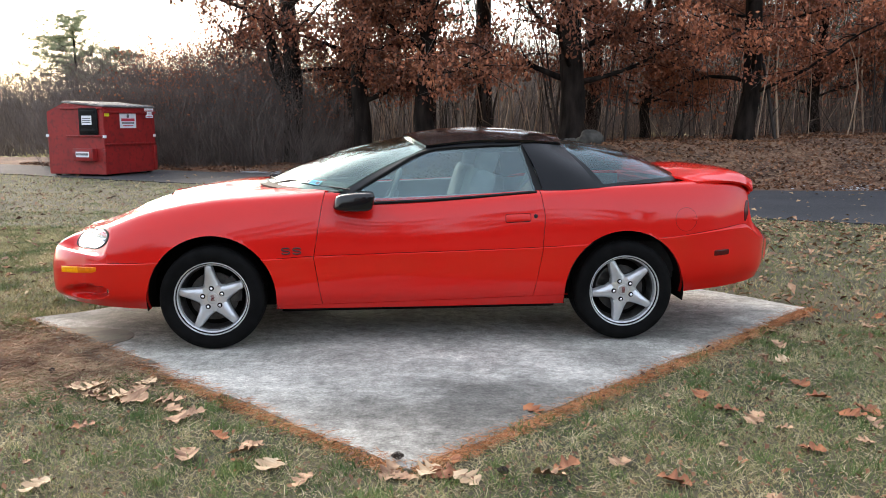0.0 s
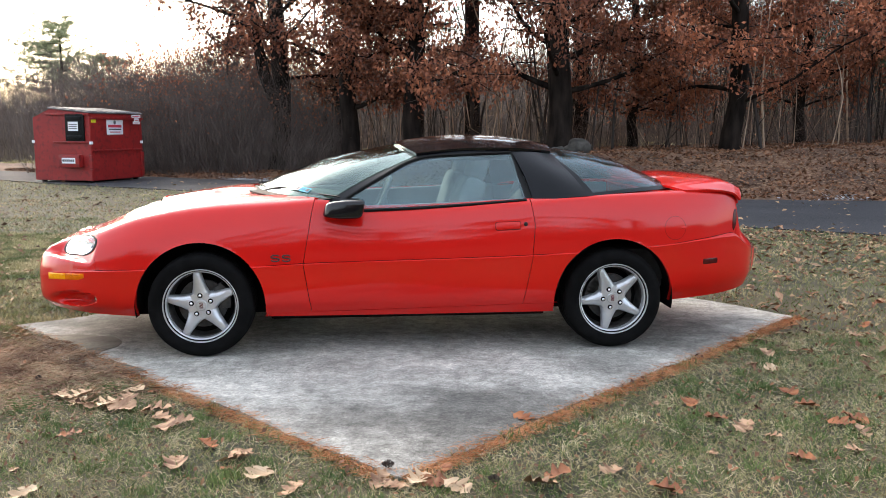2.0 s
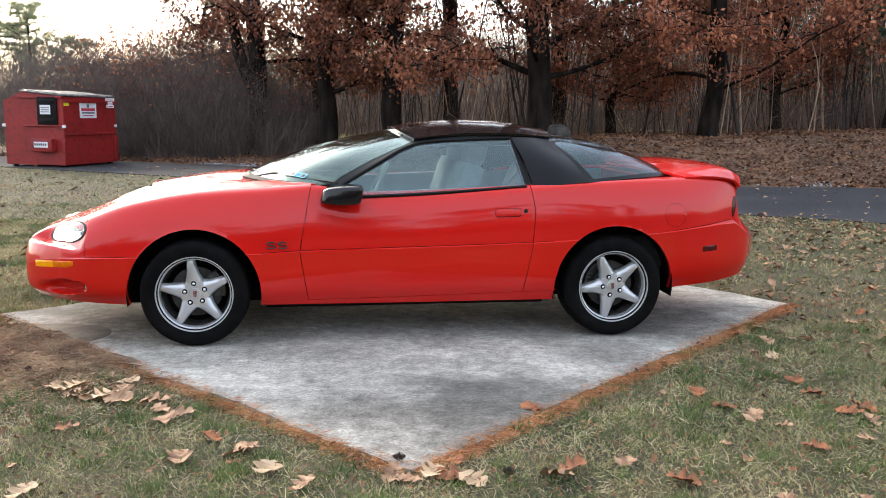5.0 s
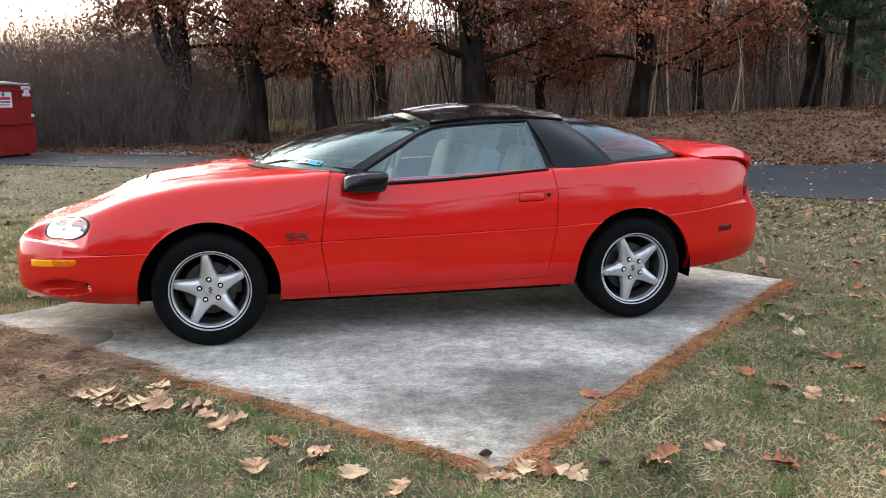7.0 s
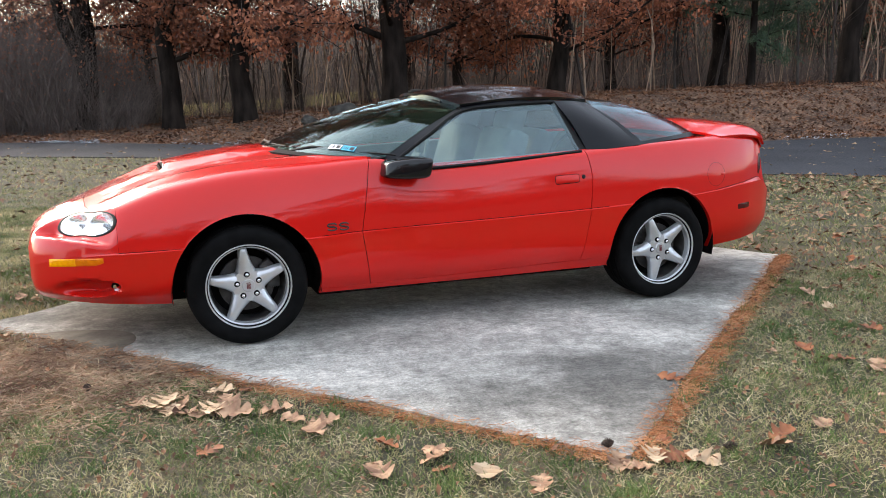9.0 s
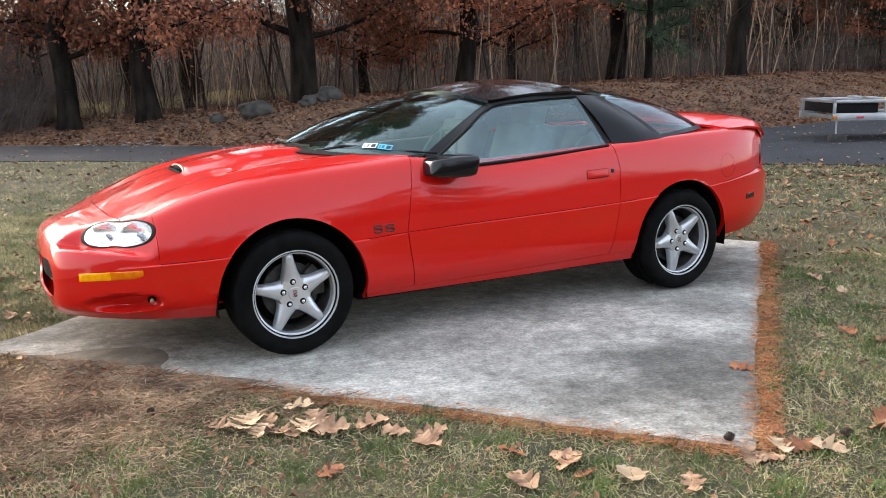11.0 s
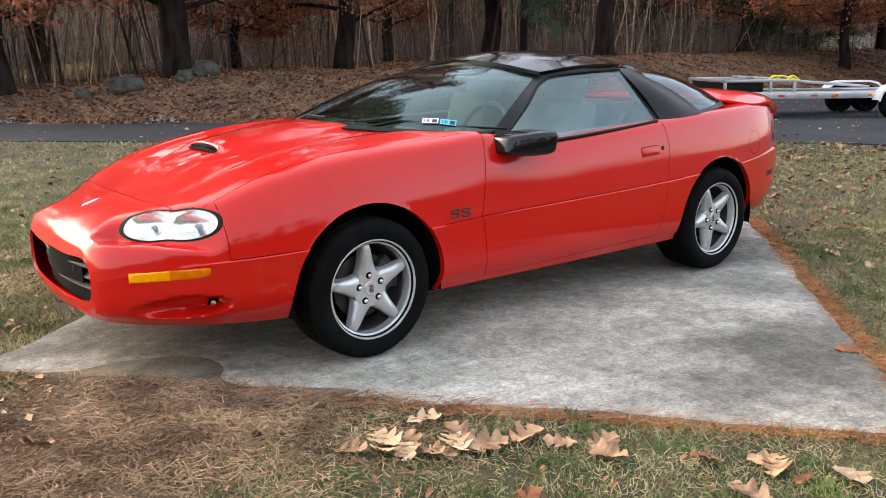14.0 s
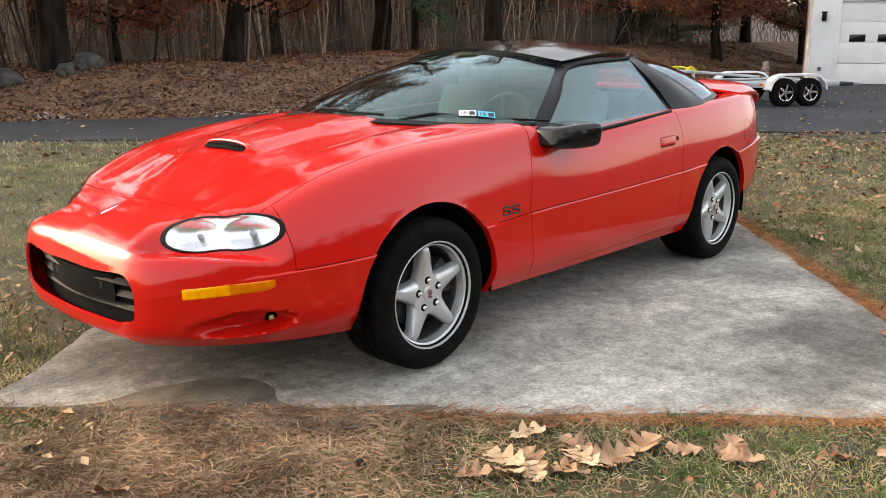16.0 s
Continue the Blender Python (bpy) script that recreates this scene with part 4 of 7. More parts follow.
edge = [Vector(p) for p in lamp_outline(*HL, 0.216, 0.072, 64, tilt=0.022)]
hub_ = sum(edge, Vector()) / len(edge)
bm = bmesh.new()
rings = [[bm.verts.new(onto(hub_ + (p - hub_) * q, WAY, off)) for p in edge] for q, off in ((1.085, -0.006), (1.08, 0.003), (1.04, 0.0045), (0.985, 0.004), (0.97, -0.014))]
for a, b in zip(rings, rings[1:]):
    for i in range(64):
        bm.faces.new((a[i], a[(i + 1) % 64], b[(i + 1) % 64], b[i]))
bmesh.ops.recalc_face_normals(bm, faces=bm.faces[:])
both("lamp_bezel", bm, BLACK_PLASTIC, "black rim round the headlamp")
bm = bmesh.new()
rings = []
for q in np.linspace(1.0, 0.02, 22):
    row = []
    for p in edge:
        e = (p - hub_) * q
        u, v = (e.x * 0.545 - e.y * 0.838) / 0.216, e.z / 0.072
        row.append(bm.verts.new(onto(hub_ + e, WAY, 0.002) + LAMP_IN * lamp_depth(u, v - 0.3 * u, q)))
    rings.append(row)
for a, b in zip(rings, rings[1:]):
    for i in range(64):
        bm.faces.new((a[i], b[i], b[(i + 1) % 64], a[(i + 1) % 64]))
bm.faces.new(rings[-1])
bm.normal_update()
if sum(f.normal.dot(LAMP_IN) for f in bm.faces) > 0:
    bmesh.ops.reverse_faces(bm, faces=bm.faces[:])
both("lamp_reflector", bm, REFLECTOR, "silver double bowl of the headlamp", 75)
for u in (-0.47, 0.45):
    c = onto((HL[0] + 0.545 * 0.216 * u, HL[1] - 0.838 * 0.216 * u, HL[2] + 0.022 * u), WAY, 0.0)
    bm = bmesh.new()
    tube(bm, [c + LAMP_IN * d for d in (0.052, 0.038, 0.030, 0.028)], [0.011, 0.011, 0.008, 0.003], 18)
    both("lamp_bulb_shield", bm, LAMP_GREY, "grey bulb shield in the bowl")
bm = decal(lamp_outline(*HL, 0.212, 0.070, tilt=0.022), WAY, 0.010, 0.0, 7)
for a in both("headlamp_lens", bm, LENS, "clear headlamp lens"):
    a.visible_shadow = False
for y0, y1, m in ((-0.60, -0.72, AMBER_BRIGHT), (-0.72, -0.825, AMBER)):
    xs_ = lambda y: -0.99 + 1.35 * (abs(y) - 0.56) ** 1.25
    h = 0.0195
    pts = [(xs_(y), y, 0.474 + 0.08 * (abs(y) - 0.6) + h) for y in np.linspace(y0, y1, 8)] + [(xs_(y), y, 0.474 + 0.08 * (abs(y) - 0.6) - (h - max(0, abs(y) - 0.80) * 0.5)) for y in np.linspace(y1, y0, 8)]
    both("indicator_lens", decal(pts, (0.62, 0.78, 0), 0.004, 0.006, 4), m, "amber indicator lens")
fog_at = onto((-0.70, -0.76, 0.338), (0.5, 0.86, 0), 0.0)
fog_m = Matrix.Translation(fog_at) @ Matrix.Rotation(radians(-32), 4, "Z")
for rad_, dep_, m_, n_ in ((0.024, -0.006, DARK, "fog_lamp_hole"), (0.013, -0.009, CHROME, "fog_lamp")):
    bm = bmesh.new()
    lathe(bm, [(0.0, dep_ - 0.002), (rad_ * 0.8, dep_ - 0.001), (rad_, dep_ + 0.003), (rad_, 0.03)], 20)
    bmesh.ops.transform(bm, matrix=fog_m, verts=bm.verts[:])
    both(n_, bm, m_)
# grille
bm = bmesh.new()
coons(bm, mirror_line([(-0.975, -0.475, 0.315), (-1.01, -0.3, 0.31), (-1.03, 0, 0.31)]), mirror_line([(-0.975, -0.475, 0.56), (-1.01, -0.3, 0.57), (-1.03, 0, 0.57)]), [(-0.975, -0.475, 0.315), (-0.975, -0.475, 0.56)], [(-0.975, 0.475, 0.315), (-0.975, 0.475, 0.56)], 24, 8)
thicken(bm, 0.01)
part("grille", bm, DARK, car, "black grille mesh")
for z, d in ((0.375, 0.03), (0.425, 0.022), (0.475, 0.014)):
    bm = bmesh.new()
    coons(bm, mirror_line([(-0.98, -0.47, z - 0.012), (-1.045 + d, -0.3, z - 0.012), (-1.075 + d, 0, z - 0.012)]), mirror_line([(-0.97, -0.47, z + 0.010), (-1.03 + d, -0.3, z + 0.010), (-1.055 + d, 0, z + 0.010)]), [(-0.98, -0.47, z - 0.012), (-0.97, -0.47, z + 0.010)], [(-0.98, 0.47, z - 0.012), (-0.97, 0.47, z + 0.010)], 24, 3)
    thicken(bm, 0.02)
    part("grille_slat", bm, BLACK_PLASTIC, car)
bm = bmesh.new()
coons(bm, mirror_line([(-1.035, -0.26, 0.40), (-1.066, 0, 0.40)]), mirror_line([(-1.035, -0.26, 0.50), (-1.066, 0, 0.50)]), [(-1.035, -0.26, 0.40), (-1.035, -0.26, 0.50)], [(-1.035, 0.26, 0.40), (-1.035, 0.26, 0.50)], 16, 4, (-0.006, 0, 0))
thicken(bm, 0.012)
plate = part("grille_plate", bm, DARK, car)
for k in range(6):
    bm = bmesh.new()
    y = -0.175 + 0.07 * k
    box(bm, (-1.0755 + 0.45 * y * y, y - 0.024, 0.438), (-1.066 + 0.45 * y * y, y + 0.024, 0.464), 0.003)
    part("raised_mark", bm, BLACK_PLASTIC, plate)
bm = decal([(-0.905 + 0.05 * math.cos(a) * 0.9, 0.012 * math.sin(a), 0.69) for a in np.linspace(0, 2 * math.pi, 16, endpoint=False)], (0.25, 0, -1), 0.004, 0.002, 3)
part("nose_badge", bm, CHROME, car, "small chrome nose badge")
# mouth of the hood scoop
bm = bmesh.new()
coons(bm, mirror_line([(-0.375, -0.150, 0.884), (-0.378, 0, 0.889)]), mirror_line([(-0.345, -0.135, 0.908), (-0.345, 0, 0.918)]), [(-0.375, -0.150, 0.884), (-0.345, -0.135, 0.908)], [(-0.375, 0.150, 0.884), (-0.345, 0.135, 0.908)], 18, 4)
thicken(bm, 0.004)
mouth = part("scoop_mouth", bm, DARK, car, "dark mouth of the bonnet scoop")
bm = bmesh.new()
for y in np.linspace(-0.125, 0.125, 13):
    box(bm, (-0.370, y - 0.002, 0.890), (-0.362, y + 0.002, 0.908), 0)
part("scoop_mesh", bm, BLACK_PLASTIC, mouth)
bm = bmesh.new()
tube(bm, curve_through([(-0.355, -0.165, 0.885), (-0.350, -0.145, 0.905), (-0.347, -0.09, 0.916), (-0.345, 0, 0.920), (-0.347, 0.09, 0.916), (-0.350, 0.145, 0.905), (-0.355, 0.165, 0.885)], 24), 0.007, 8)
part("scoop_lip", bm, RED, mouth)

# thin dark tubes along the flanks that paint the shade in the crease
for x0, x1 in ((-0.63, -0.398), (0.395, 2.165), (2.962, 3.40)):
    bm = bmesh.new()
    tube(bm, [(x, -width(x) + step_in(x) - 0.0004, crease_z(x) + 0.5 * step_in(x) + 0.0022) for x in np.linspace(x0, x1, 60)], 0.0015 if x0 > 0 else 0.0012, 5)
    both("flank_groove", bm, DARK)

# door furniture
def side_rect(x0, x1, z0, z1, slope=0.03, r=0.25, n=20):
    out = []
    for k in range(n):
        a = 2 * math.pi * k / n
        u, v = math.copysign(abs(math.cos(a)) ** r, math.cos(a)), math.copysign(abs(math.sin(a)) ** r, math.sin(a))
        x = (x0 + x1) / 2 + (x1 - x0) / 2 * u
        out.append(((x), -0.9, (z0 + z1) / 2 + (z1 - z0) / 2 * v + slope * (x - (x0 + x1) / 2)))
    return out


both("handle_recess", decal(side_rect(1.799, 1.961, 0.766, 0.820), SIDE, 0.001, 0.002, 2), DARK)
both("door_handle", decal(side_rect(1.803, 1.957, 0.771, 0.817), SIDE, 0.006, 0.0, 3), RED, "red flap door handle")
both("door_lock", decal([(1.990 + 0.013 * math.cos(a), -0.9, 0.803 + 0.013 * math.sin(a)) for a in np.linspace(0, 2 * math.pi, 14, endpoint=False)], SIDE, 0.004, 0.002, 3), BLACK_PLASTIC)
both("side_marker", decal(side_rect(3.165, 3.275, 0.530, 0.566, 0.05), SIDE, 0.003, 0.003, 2), DARK_RED_LENS, "dark red side marker")
bm = bmesh.new()
ring_pts = [onto((2.965 + 0.072 * math.cos(a), -0.9, 0.768 + 0.074 * math.sin(a)), SIDE, -0.0005) for a in np.linspace(0, 2 * math.pi, 41)]
tube(bm, ring_pts, 0.0013, 5, False)
part("fuel_flap_gap", bm, DARK, car)
bm = decal([(3.024 + 0.018 * math.cos(a), -0.9, 0.768 + 0.010 * math.sin(a)) for a in np.linspace(0, 2 * math.pi, 12, endpoint=False)], SIDE, 0.004, 0.001, 3)
part("fuel_flap_tab", bm, RED, car)


def ess(x, z, w, h, off, r):
    """One letter-shaped stroke of the side badge."""
    line = [(0.92, 0.80), (0.70, 0.96), (0.25, 0.96), (0.06, 0.76), (0.20, 0.56), (0.80, 0.44), (0.94, 0.24), (0.75, 0.04), (0.30, 0.04), (0.08, 0.20)]
    bm = bmesh.new()
    pts = [onto((x + w * u + 0.1 * h * (v - 0.5), -0.9, z + h * v), SIDE, off) for u, v, *_ in curve_through([(u, v, 0) for u, v in line], 26)]
    tube(bm, pts, r, 6)
    return bm


for x in (0.424, 0.490):
    both("badge_rim", ess(x, 0.590, 0.056, 0.038, 0.0005, 0.0040), BLACK_GLOSS)
    both("side_badge", ess(x, 0.590, 0.056, 0.038, 0.0025, 0.0042), INK, "black letter badge on the wing")

# underside and wheel housings
bm = bmesh.new()
box(bm, (-0.55, -0.58, 0.205), (2.9, 0.58, 0.42), 0.03)
box(bm, (2.9, -0.50, 0.30), (3.3, 0.50, 0.42), 0.03)
# extra lower box, added to deepen the shade under the sills
box(bm, (0.40, -0.72, 0.19), (2.16, 0.72, 0.40), 0.02)
part("underbody", bm, DARK, car)
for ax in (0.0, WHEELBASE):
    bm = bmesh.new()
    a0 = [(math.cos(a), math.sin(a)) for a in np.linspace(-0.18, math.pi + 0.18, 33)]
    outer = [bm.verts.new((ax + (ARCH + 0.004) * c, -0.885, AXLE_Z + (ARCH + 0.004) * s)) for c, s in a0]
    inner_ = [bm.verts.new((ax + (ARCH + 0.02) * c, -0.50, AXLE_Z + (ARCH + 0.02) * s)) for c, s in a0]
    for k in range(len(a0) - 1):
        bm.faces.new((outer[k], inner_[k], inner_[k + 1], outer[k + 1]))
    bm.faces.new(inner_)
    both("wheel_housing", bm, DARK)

# wheels
TYRE = [(0.208, -0.105), (0.216, -0.122), (0.226, -0.130), (0.250, -0.1385), (0.275, -0.139), (0.296, -0.133), (0.309, -0.120), (0.3155, -0.104), (0.3175, -0.090), (0.3178, -0.074), (0.310, -0.073), (0.310, -0.066), (0.319, -0.065), (0.320, -0.022), (0.311, -0.021), (0.311, -0.012), (0.320, -0.011),
        (0.320, 0.011), (0.311, 0.012), (0.311, 0.021), (0.320, 0.022), (0.319, 0.065), (0.310, 0.066), (0.310, 0.073), (0.3178, 0.074), (0.3155, 0.104), (0.296, 0.133), (0.25, 0.1385), (0.21, 0.12)]
RIM = [(0.205, -0.108), (0.2285, -0.121), (0.2290, -0.128), (0.2250, -0.1315), (0.2205, -0.1305), (0.2185, -0.125), (0.2170, -0.1165), (0.2115, -0.1140), (0.2085, -0.109), (0.2065, -0.092), (0.2035, -0.078), (0.2020, -0.070)]
BARREL = [(0.2050, -0.072), (0.1985, -0.066), (0.1960, -0.03), (0.186, -0.01), (0.186, 0.06), (0.205, 0.12)]


def make_wheel(name, turn, side):
    w = new(name)
    w.parent = car
    bm = bmesh.new()
    lathe(bm, TYRE, 72)
    tyre = part("tyre", bm, RUBBER, w, "black low-profile tyre", angle=50)
    bm = bmesh.new()
    lathe(bm, RIM, 72)
    rim = part("rim", bm, SILVER, w, "silver five-spoke alloy rim", angle=30)
    # the silver barrel takes a dark colour to paint the shade behind the spokes
    bm = bmesh.new()
    lathe(bm, BARREL, 72)
    part("rim_barrel", bm, STEEL, rim, "inner barrel of the rim, darkened to stand for shade", angle=30)
    bm = bmesh.new()
    lathe(bm, [(0.0, -0.098), (0.036, -0.098), (0.060, -0.097), (0.084, -0.094), (0.090, -0.084), (0.090, -0.055)], 40)
    part("hub", bm, SILVER, rim)
    for k in range(5):
        a = radians(turn + 72 * k)
        bm = bmesh.new()
        secs = []
        for r, half, front, back in ((0.045, 0.057, -0.096, -0.050), (0.075, 0.050, -0.097, -0.050), (0.092, 0.0430, -0.100, -0.052), (0.115, 0.0355, -0.104, -0.055), (0.150, 0.0290, -0.108, -0.06), (0.185, 0.0240, -0.109, -0.065), (0.200, 0.0210, -0.106, -0.07), (0.2085, 0.0165, -0.098, -0.07)):
            secs.append([bm.verts.new((r, y, v)) for v, y in ((-half * 1.08, back), (-half, front + 0.016), (-half * 0.72, front + 0.002), (0, front - 0.0015), (half * 0.72, front + 0.002), (half, front + 0.016), (half * 1.08, back))])
        for p, q in zip(secs, secs[1:]):
            for i in range(6):
                bm.faces.new((p[i], q[i], q[i + 1], p[i + 1]))
        bm.faces.new(secs[-1])
        bmesh.ops.recalc_face_normals(bm, faces=bm.faces[:])
        bmesh.ops.rotate(bm, verts=bm.verts[:], matrix=Matrix.Rotation(-a, 3, "Y"))
        part("spoke", bm, SILVER, rim, angle=50)
        # flat dark disc that paints the shade of a deep lug pocket
        bm = bmesh.new()
        lathe(bm, [(0.0, -0.0985), (0.0150, -0.0990), (0.0160, -0.096)], 18)
        bmesh.ops.translate(bm, verts=bm.verts[:], vec=(0.0605 * math.cos(a), -0.0012, 0.0605 * math.sin(a)))
        part("lug_pocket", bm, DARK, rim)
        bm = bmesh.new()
        lathe(bm, [(0.0, -0.112), (0.006, -0.111), (0.0098, -0.107), (0.0102, -0.098)], 6)
        bmesh.ops.translate(bm, verts=bm.verts[:], vec=(0.0605 * math.cos(a), 0, 0.0605 * math.sin(a)))
        part("lug_nut", bm, CHROME, rim)
    bm = bmesh.new()
    lathe(bm, [(0.0, -0.1045), (0.031, -0.1035), (0.035, -0.099)], 28)
    cap = part("centre_cap", bm, SILVER, rim)
    for z in (-0.016, 0.002):
        bm = bmesh.new()
        line = [(0.92, 0.80), (0.70, 0.96), (0.25, 0.96), (0.06, 0.76), (0.20, 0.56), (0.80, 0.44), (0.94, 0.24), (0.75, 0.04), (0.30, 0.04), (0.08, 0.20)]
        tube(bm, [(-0.012 + 0.024 * u, -0.1052, z + 0.014 * v) for u, v in line], 0.0022, 5)
        part("cap_mark", bm, CAP_RED, rim, "red mark on the centre cap")
    bm = bmesh.new()
    lathe(bm, [(0.07, -0.030), (0.148, -0.030), (0.148, -0.010), (0.07, -0.010)], 48)
    part("brake_disc", bm, STEEL, w)
    bm = bmesh.new()
    lathe(bm, [(0.0, 0.02), (0.19, 0.02)], 32)
    part("brake_shield", bm, DARK, w)
    bm = bmesh.new()
    for a in np.linspace(-0.35, 0.35, 5):
        box(bm, (0.105, -0.062, -0.028), (0.172, 0.0, 0.028), 0.008, Matrix.Rotation(-(radians(20) + a), 4, "Y") if turn < 100 else Matrix.Rotation(-(radians(150) + a), 4, "Y"))
    part("brake_caliper", bm, STEEL, w)
    return w


fw, rw = make_wheel("front_wheel", 96.5, -1), make_wheel("rear_wheel", 113.5, -1)
fw.matrix_basis, rw.matrix_basis = pose(0, -0.772, AXLE_Z + 0.002), pose(WHEELBASE, -0.772, AXLE_Z + 0.002)
for w, x in ((fw, 0.0), (rw, WHEELBASE)):
    copy_thing(w, pose(x, 0.772, AXLE_Z + 0.002, 0, 0, 180))

# cabin
bm = bmesh.new()
box(bm, (0.5, -0.72, 0.36), (2.95, 0.72, 0.42), 0.02)
box(bm, (0.95, -0.12, 0.40), (2.0, 0.12, 0.60), 0.04)
box(bm, (2.10, -0.72, 0.40), (3.0, 0.72, 0.62), 0.05)
part("cabin_floor", bm, CARPET, car)
bm = bmesh.new()
coons(bm, [(0.42, -0.74, 0.935), (0.36, 0, 0.945), (0.42, 0.74, 0.935)], [(1.03, -0.74, 0.80), (1.00, 0, 0.82), (1.03, 0.74, 0.80)], [(0.42, -0.74, 0.935), (0.80, -0.74, 0.90), (1.03, -0.74, 0.80)], [(0.42, 0.74, 0.935), (0.80, 0.74, 0.90), (1.03, 0.74, 0.80)], 20, 12, (0, 0, 0.03))
bm.normal_update()
if sum(f.normal.z for f in bm.faces) < 0:
    bmesh.ops.reverse_faces(bm, faces=bm.faces[:])
thicken(bm, 0.3)
part("dashboard", bm, TRIM_GREY, car, "grey dashboard")
bm = bmesh.new()
box(bm, (0.86, -0.825, 0.42), (2.06, -0.745, 0.905), 0.02)
for v in bm.verts:
    if v.co.z > 0.8:
        v.co.z += 0.05 * (v.co.x - 0.86) / 1.2
box(bm, (1.1, -0.755, 0.62), (1.9, -0.68, 0.68), 0.02)
both("door_trim", bm, TRIM_GREY, "grey inner door panel")


bm = bmesh.new()
coons(bm, [(2.06, -0.80, 0.73), (2.5, -0.77, 0.73), (2.95, -0.62, 0.73)], [(2.06, -0.80, 0.935), (2.5, -0.77, 0.965), (2.95, -0.60, 0.975)], [(2.06, -0.80, 0.73), (2.06, -0.80, 0.935)], [(2.95, -0.62, 0.73), (2.95, -0.60, 0.975)], 10, 4)
thicken(bm, 0.012)
both("quarter_trim", bm, TRIM_GREY, "grey rear side trim")
bm = bmesh.new()
box(bm, (0.64, -0.80, 0.50), (0.96, -0.735, 0.946), 0.012)
both("kick_trim", bm, TRIM_GREY)


def seat_shape(bm, x, y, w, z0, tall, lean, head):
    def pad(lo, hi, bev, m=None):
        box(bm, lo, hi, bev, m)
    pad((x - 0.50, y - w, z0 - 0.16), (x + 0.02, y + w, z0), 0.06)
    m = Matrix.Translation((x, 0, z0 - 0.06)) @ Matrix.Rotation(radians(lean), 4, "Y")
    pad((-0.06, y - w, 0), (0.10, y + w, tall), 0.06, m)
    if head:
        pad((-0.04, y - w * 0.55, tall - 0.03), (0.09, y + w * 0.55, tall + 0.19), 0.055, m)


for y in (-0.36, 0.36):
    bm = bmesh.new()
    seat_shape(bm, 1.55, y, 0.235, 0.60, 0.56, 17, True)
    part("front_seat", bm, CLOTH, car, "grey cloth front seat with headrest", angle=60)
    bm = bmesh.new()
    seat_shape(bm, 2.10, y, 0.235, 0.66, 0.46, 22, False)
    part("rear_seat", bm, CLOTH, car, "grey cloth rear seat", angle=60)
bm = bmesh.new()
ring_m = Matrix.Translation((1.10, -0.36, 0.895)) @ Matrix.Rotation(radians(-66), 4, "Y")
tube(bm, [ring_m @ Vector((0.185 * math.cos(a), 0.185 * math.sin(a), 0)) for a in np.linspace(0, 2 * math.pi, 33)], 0.014, 8, False)
for a in (0.3, math.pi - 0.3, math.pi * 1.5):
    tube(bm, [ring_m @ Vector((0.02 * math.cos(a), 0.02 * math.sin(a), -0.02)), ring_m @ Vector((0.18 * math.cos(a), 0.18 * math.sin(a), 0))], 0.016, 6)
box(bm, (-0.06, -0.07, -0.05), (0.06, 0.07, 0.0), 0.02, ring_m)
tube(bm, [ring_m @ Vector((0, 0, -0.04)), (0.86, -0.36, 0.76)], 0.03, 8)
part("steering_wheel", bm, TRIM_GREY, car, "grey steering wheel")
bm = bmesh.new()
box(bm, (1.10, -0.12, 1.145), (1.13, 0.12, 1.205), 0.014)
tube(bm, [(1.115, 0, 1.20), (1.15, 0, 1.255)], 0.008, 6)
part("inside_mirror", bm, BLACK_PLASTIC, car)
bm = bmesh.new()
tube(bm, [(2.03, -0.66, 1.06), (1.93, -0.63, 0.95), (1.82, -0.60, 0.72)], 0.012, 4)
part("seat_belt", bm, TRIM_GREY, car)
bm = bmesh.new()
box(bm, (1.28, -0.50, 1.185), (2.2, 0.50, 1.205), 0.008)
part("headlining", bm, TRIM_GREY, car)
# two dated stickers at the foot of the windscreen
glass_bm = bmesh.new()
coons(glass_bm, mirror_line(WS_BOTTOM), mirror_line(WS_TOP), A_IN, flip(A_IN), 36, 16, (-0.02, 0, 0.02))
glass_bm.normal_update()
glass_tree = BVHTree.FromBMesh(glass_bm)
glass_bm.free()
for mat_, at_ in ((WHITE_LABEL, (0.575, -0.575, 0.985)), (BLUE_LABEL, (0.635, -0.635, 0.978))):
    p, no, _, _ = glass_tree.find_nearest(Vector(at_))
    no = no if no.z > 0 else -no
    side_ = Vector((0.69, -0.72, 0.0))
    side_ = (side_ - no * side_.dot(no)).normalized()
    frame_ = Matrix((side_, no.cross(side_), no)).transposed().to_4x4()
    frame_.translation = p + no * 0.010
    bm = bmesh.new()
    box(bm, (-0.040, -0.022, -0.0006), (0.040, 0.022, 0.0006), 0, frame_)
    st = part("sticker", bm, mat_, car, "small dated sticker on the glass")
    bm = bmesh.new()
    box(bm, (0.008, -0.016, 0.0006), (0.034, 0.014, 0.0012), 0, frame_)
    part("sticker_print", bm, INK, st)
    word = bpy.data.curves.new("sticker_number", "FONT")
    word.body, word.size, word.extrude = "18", 0.036, 0.0004
    word.materials.append(INK)
    ob = new("sticker_number", word)
    ob.parent = st
    ob.matrix_basis = frame_ @ Matrix.Translation((-0.038, -0.013, 0.001))

# ---- trees and woods ----
rng = np.random.default_rng(7)


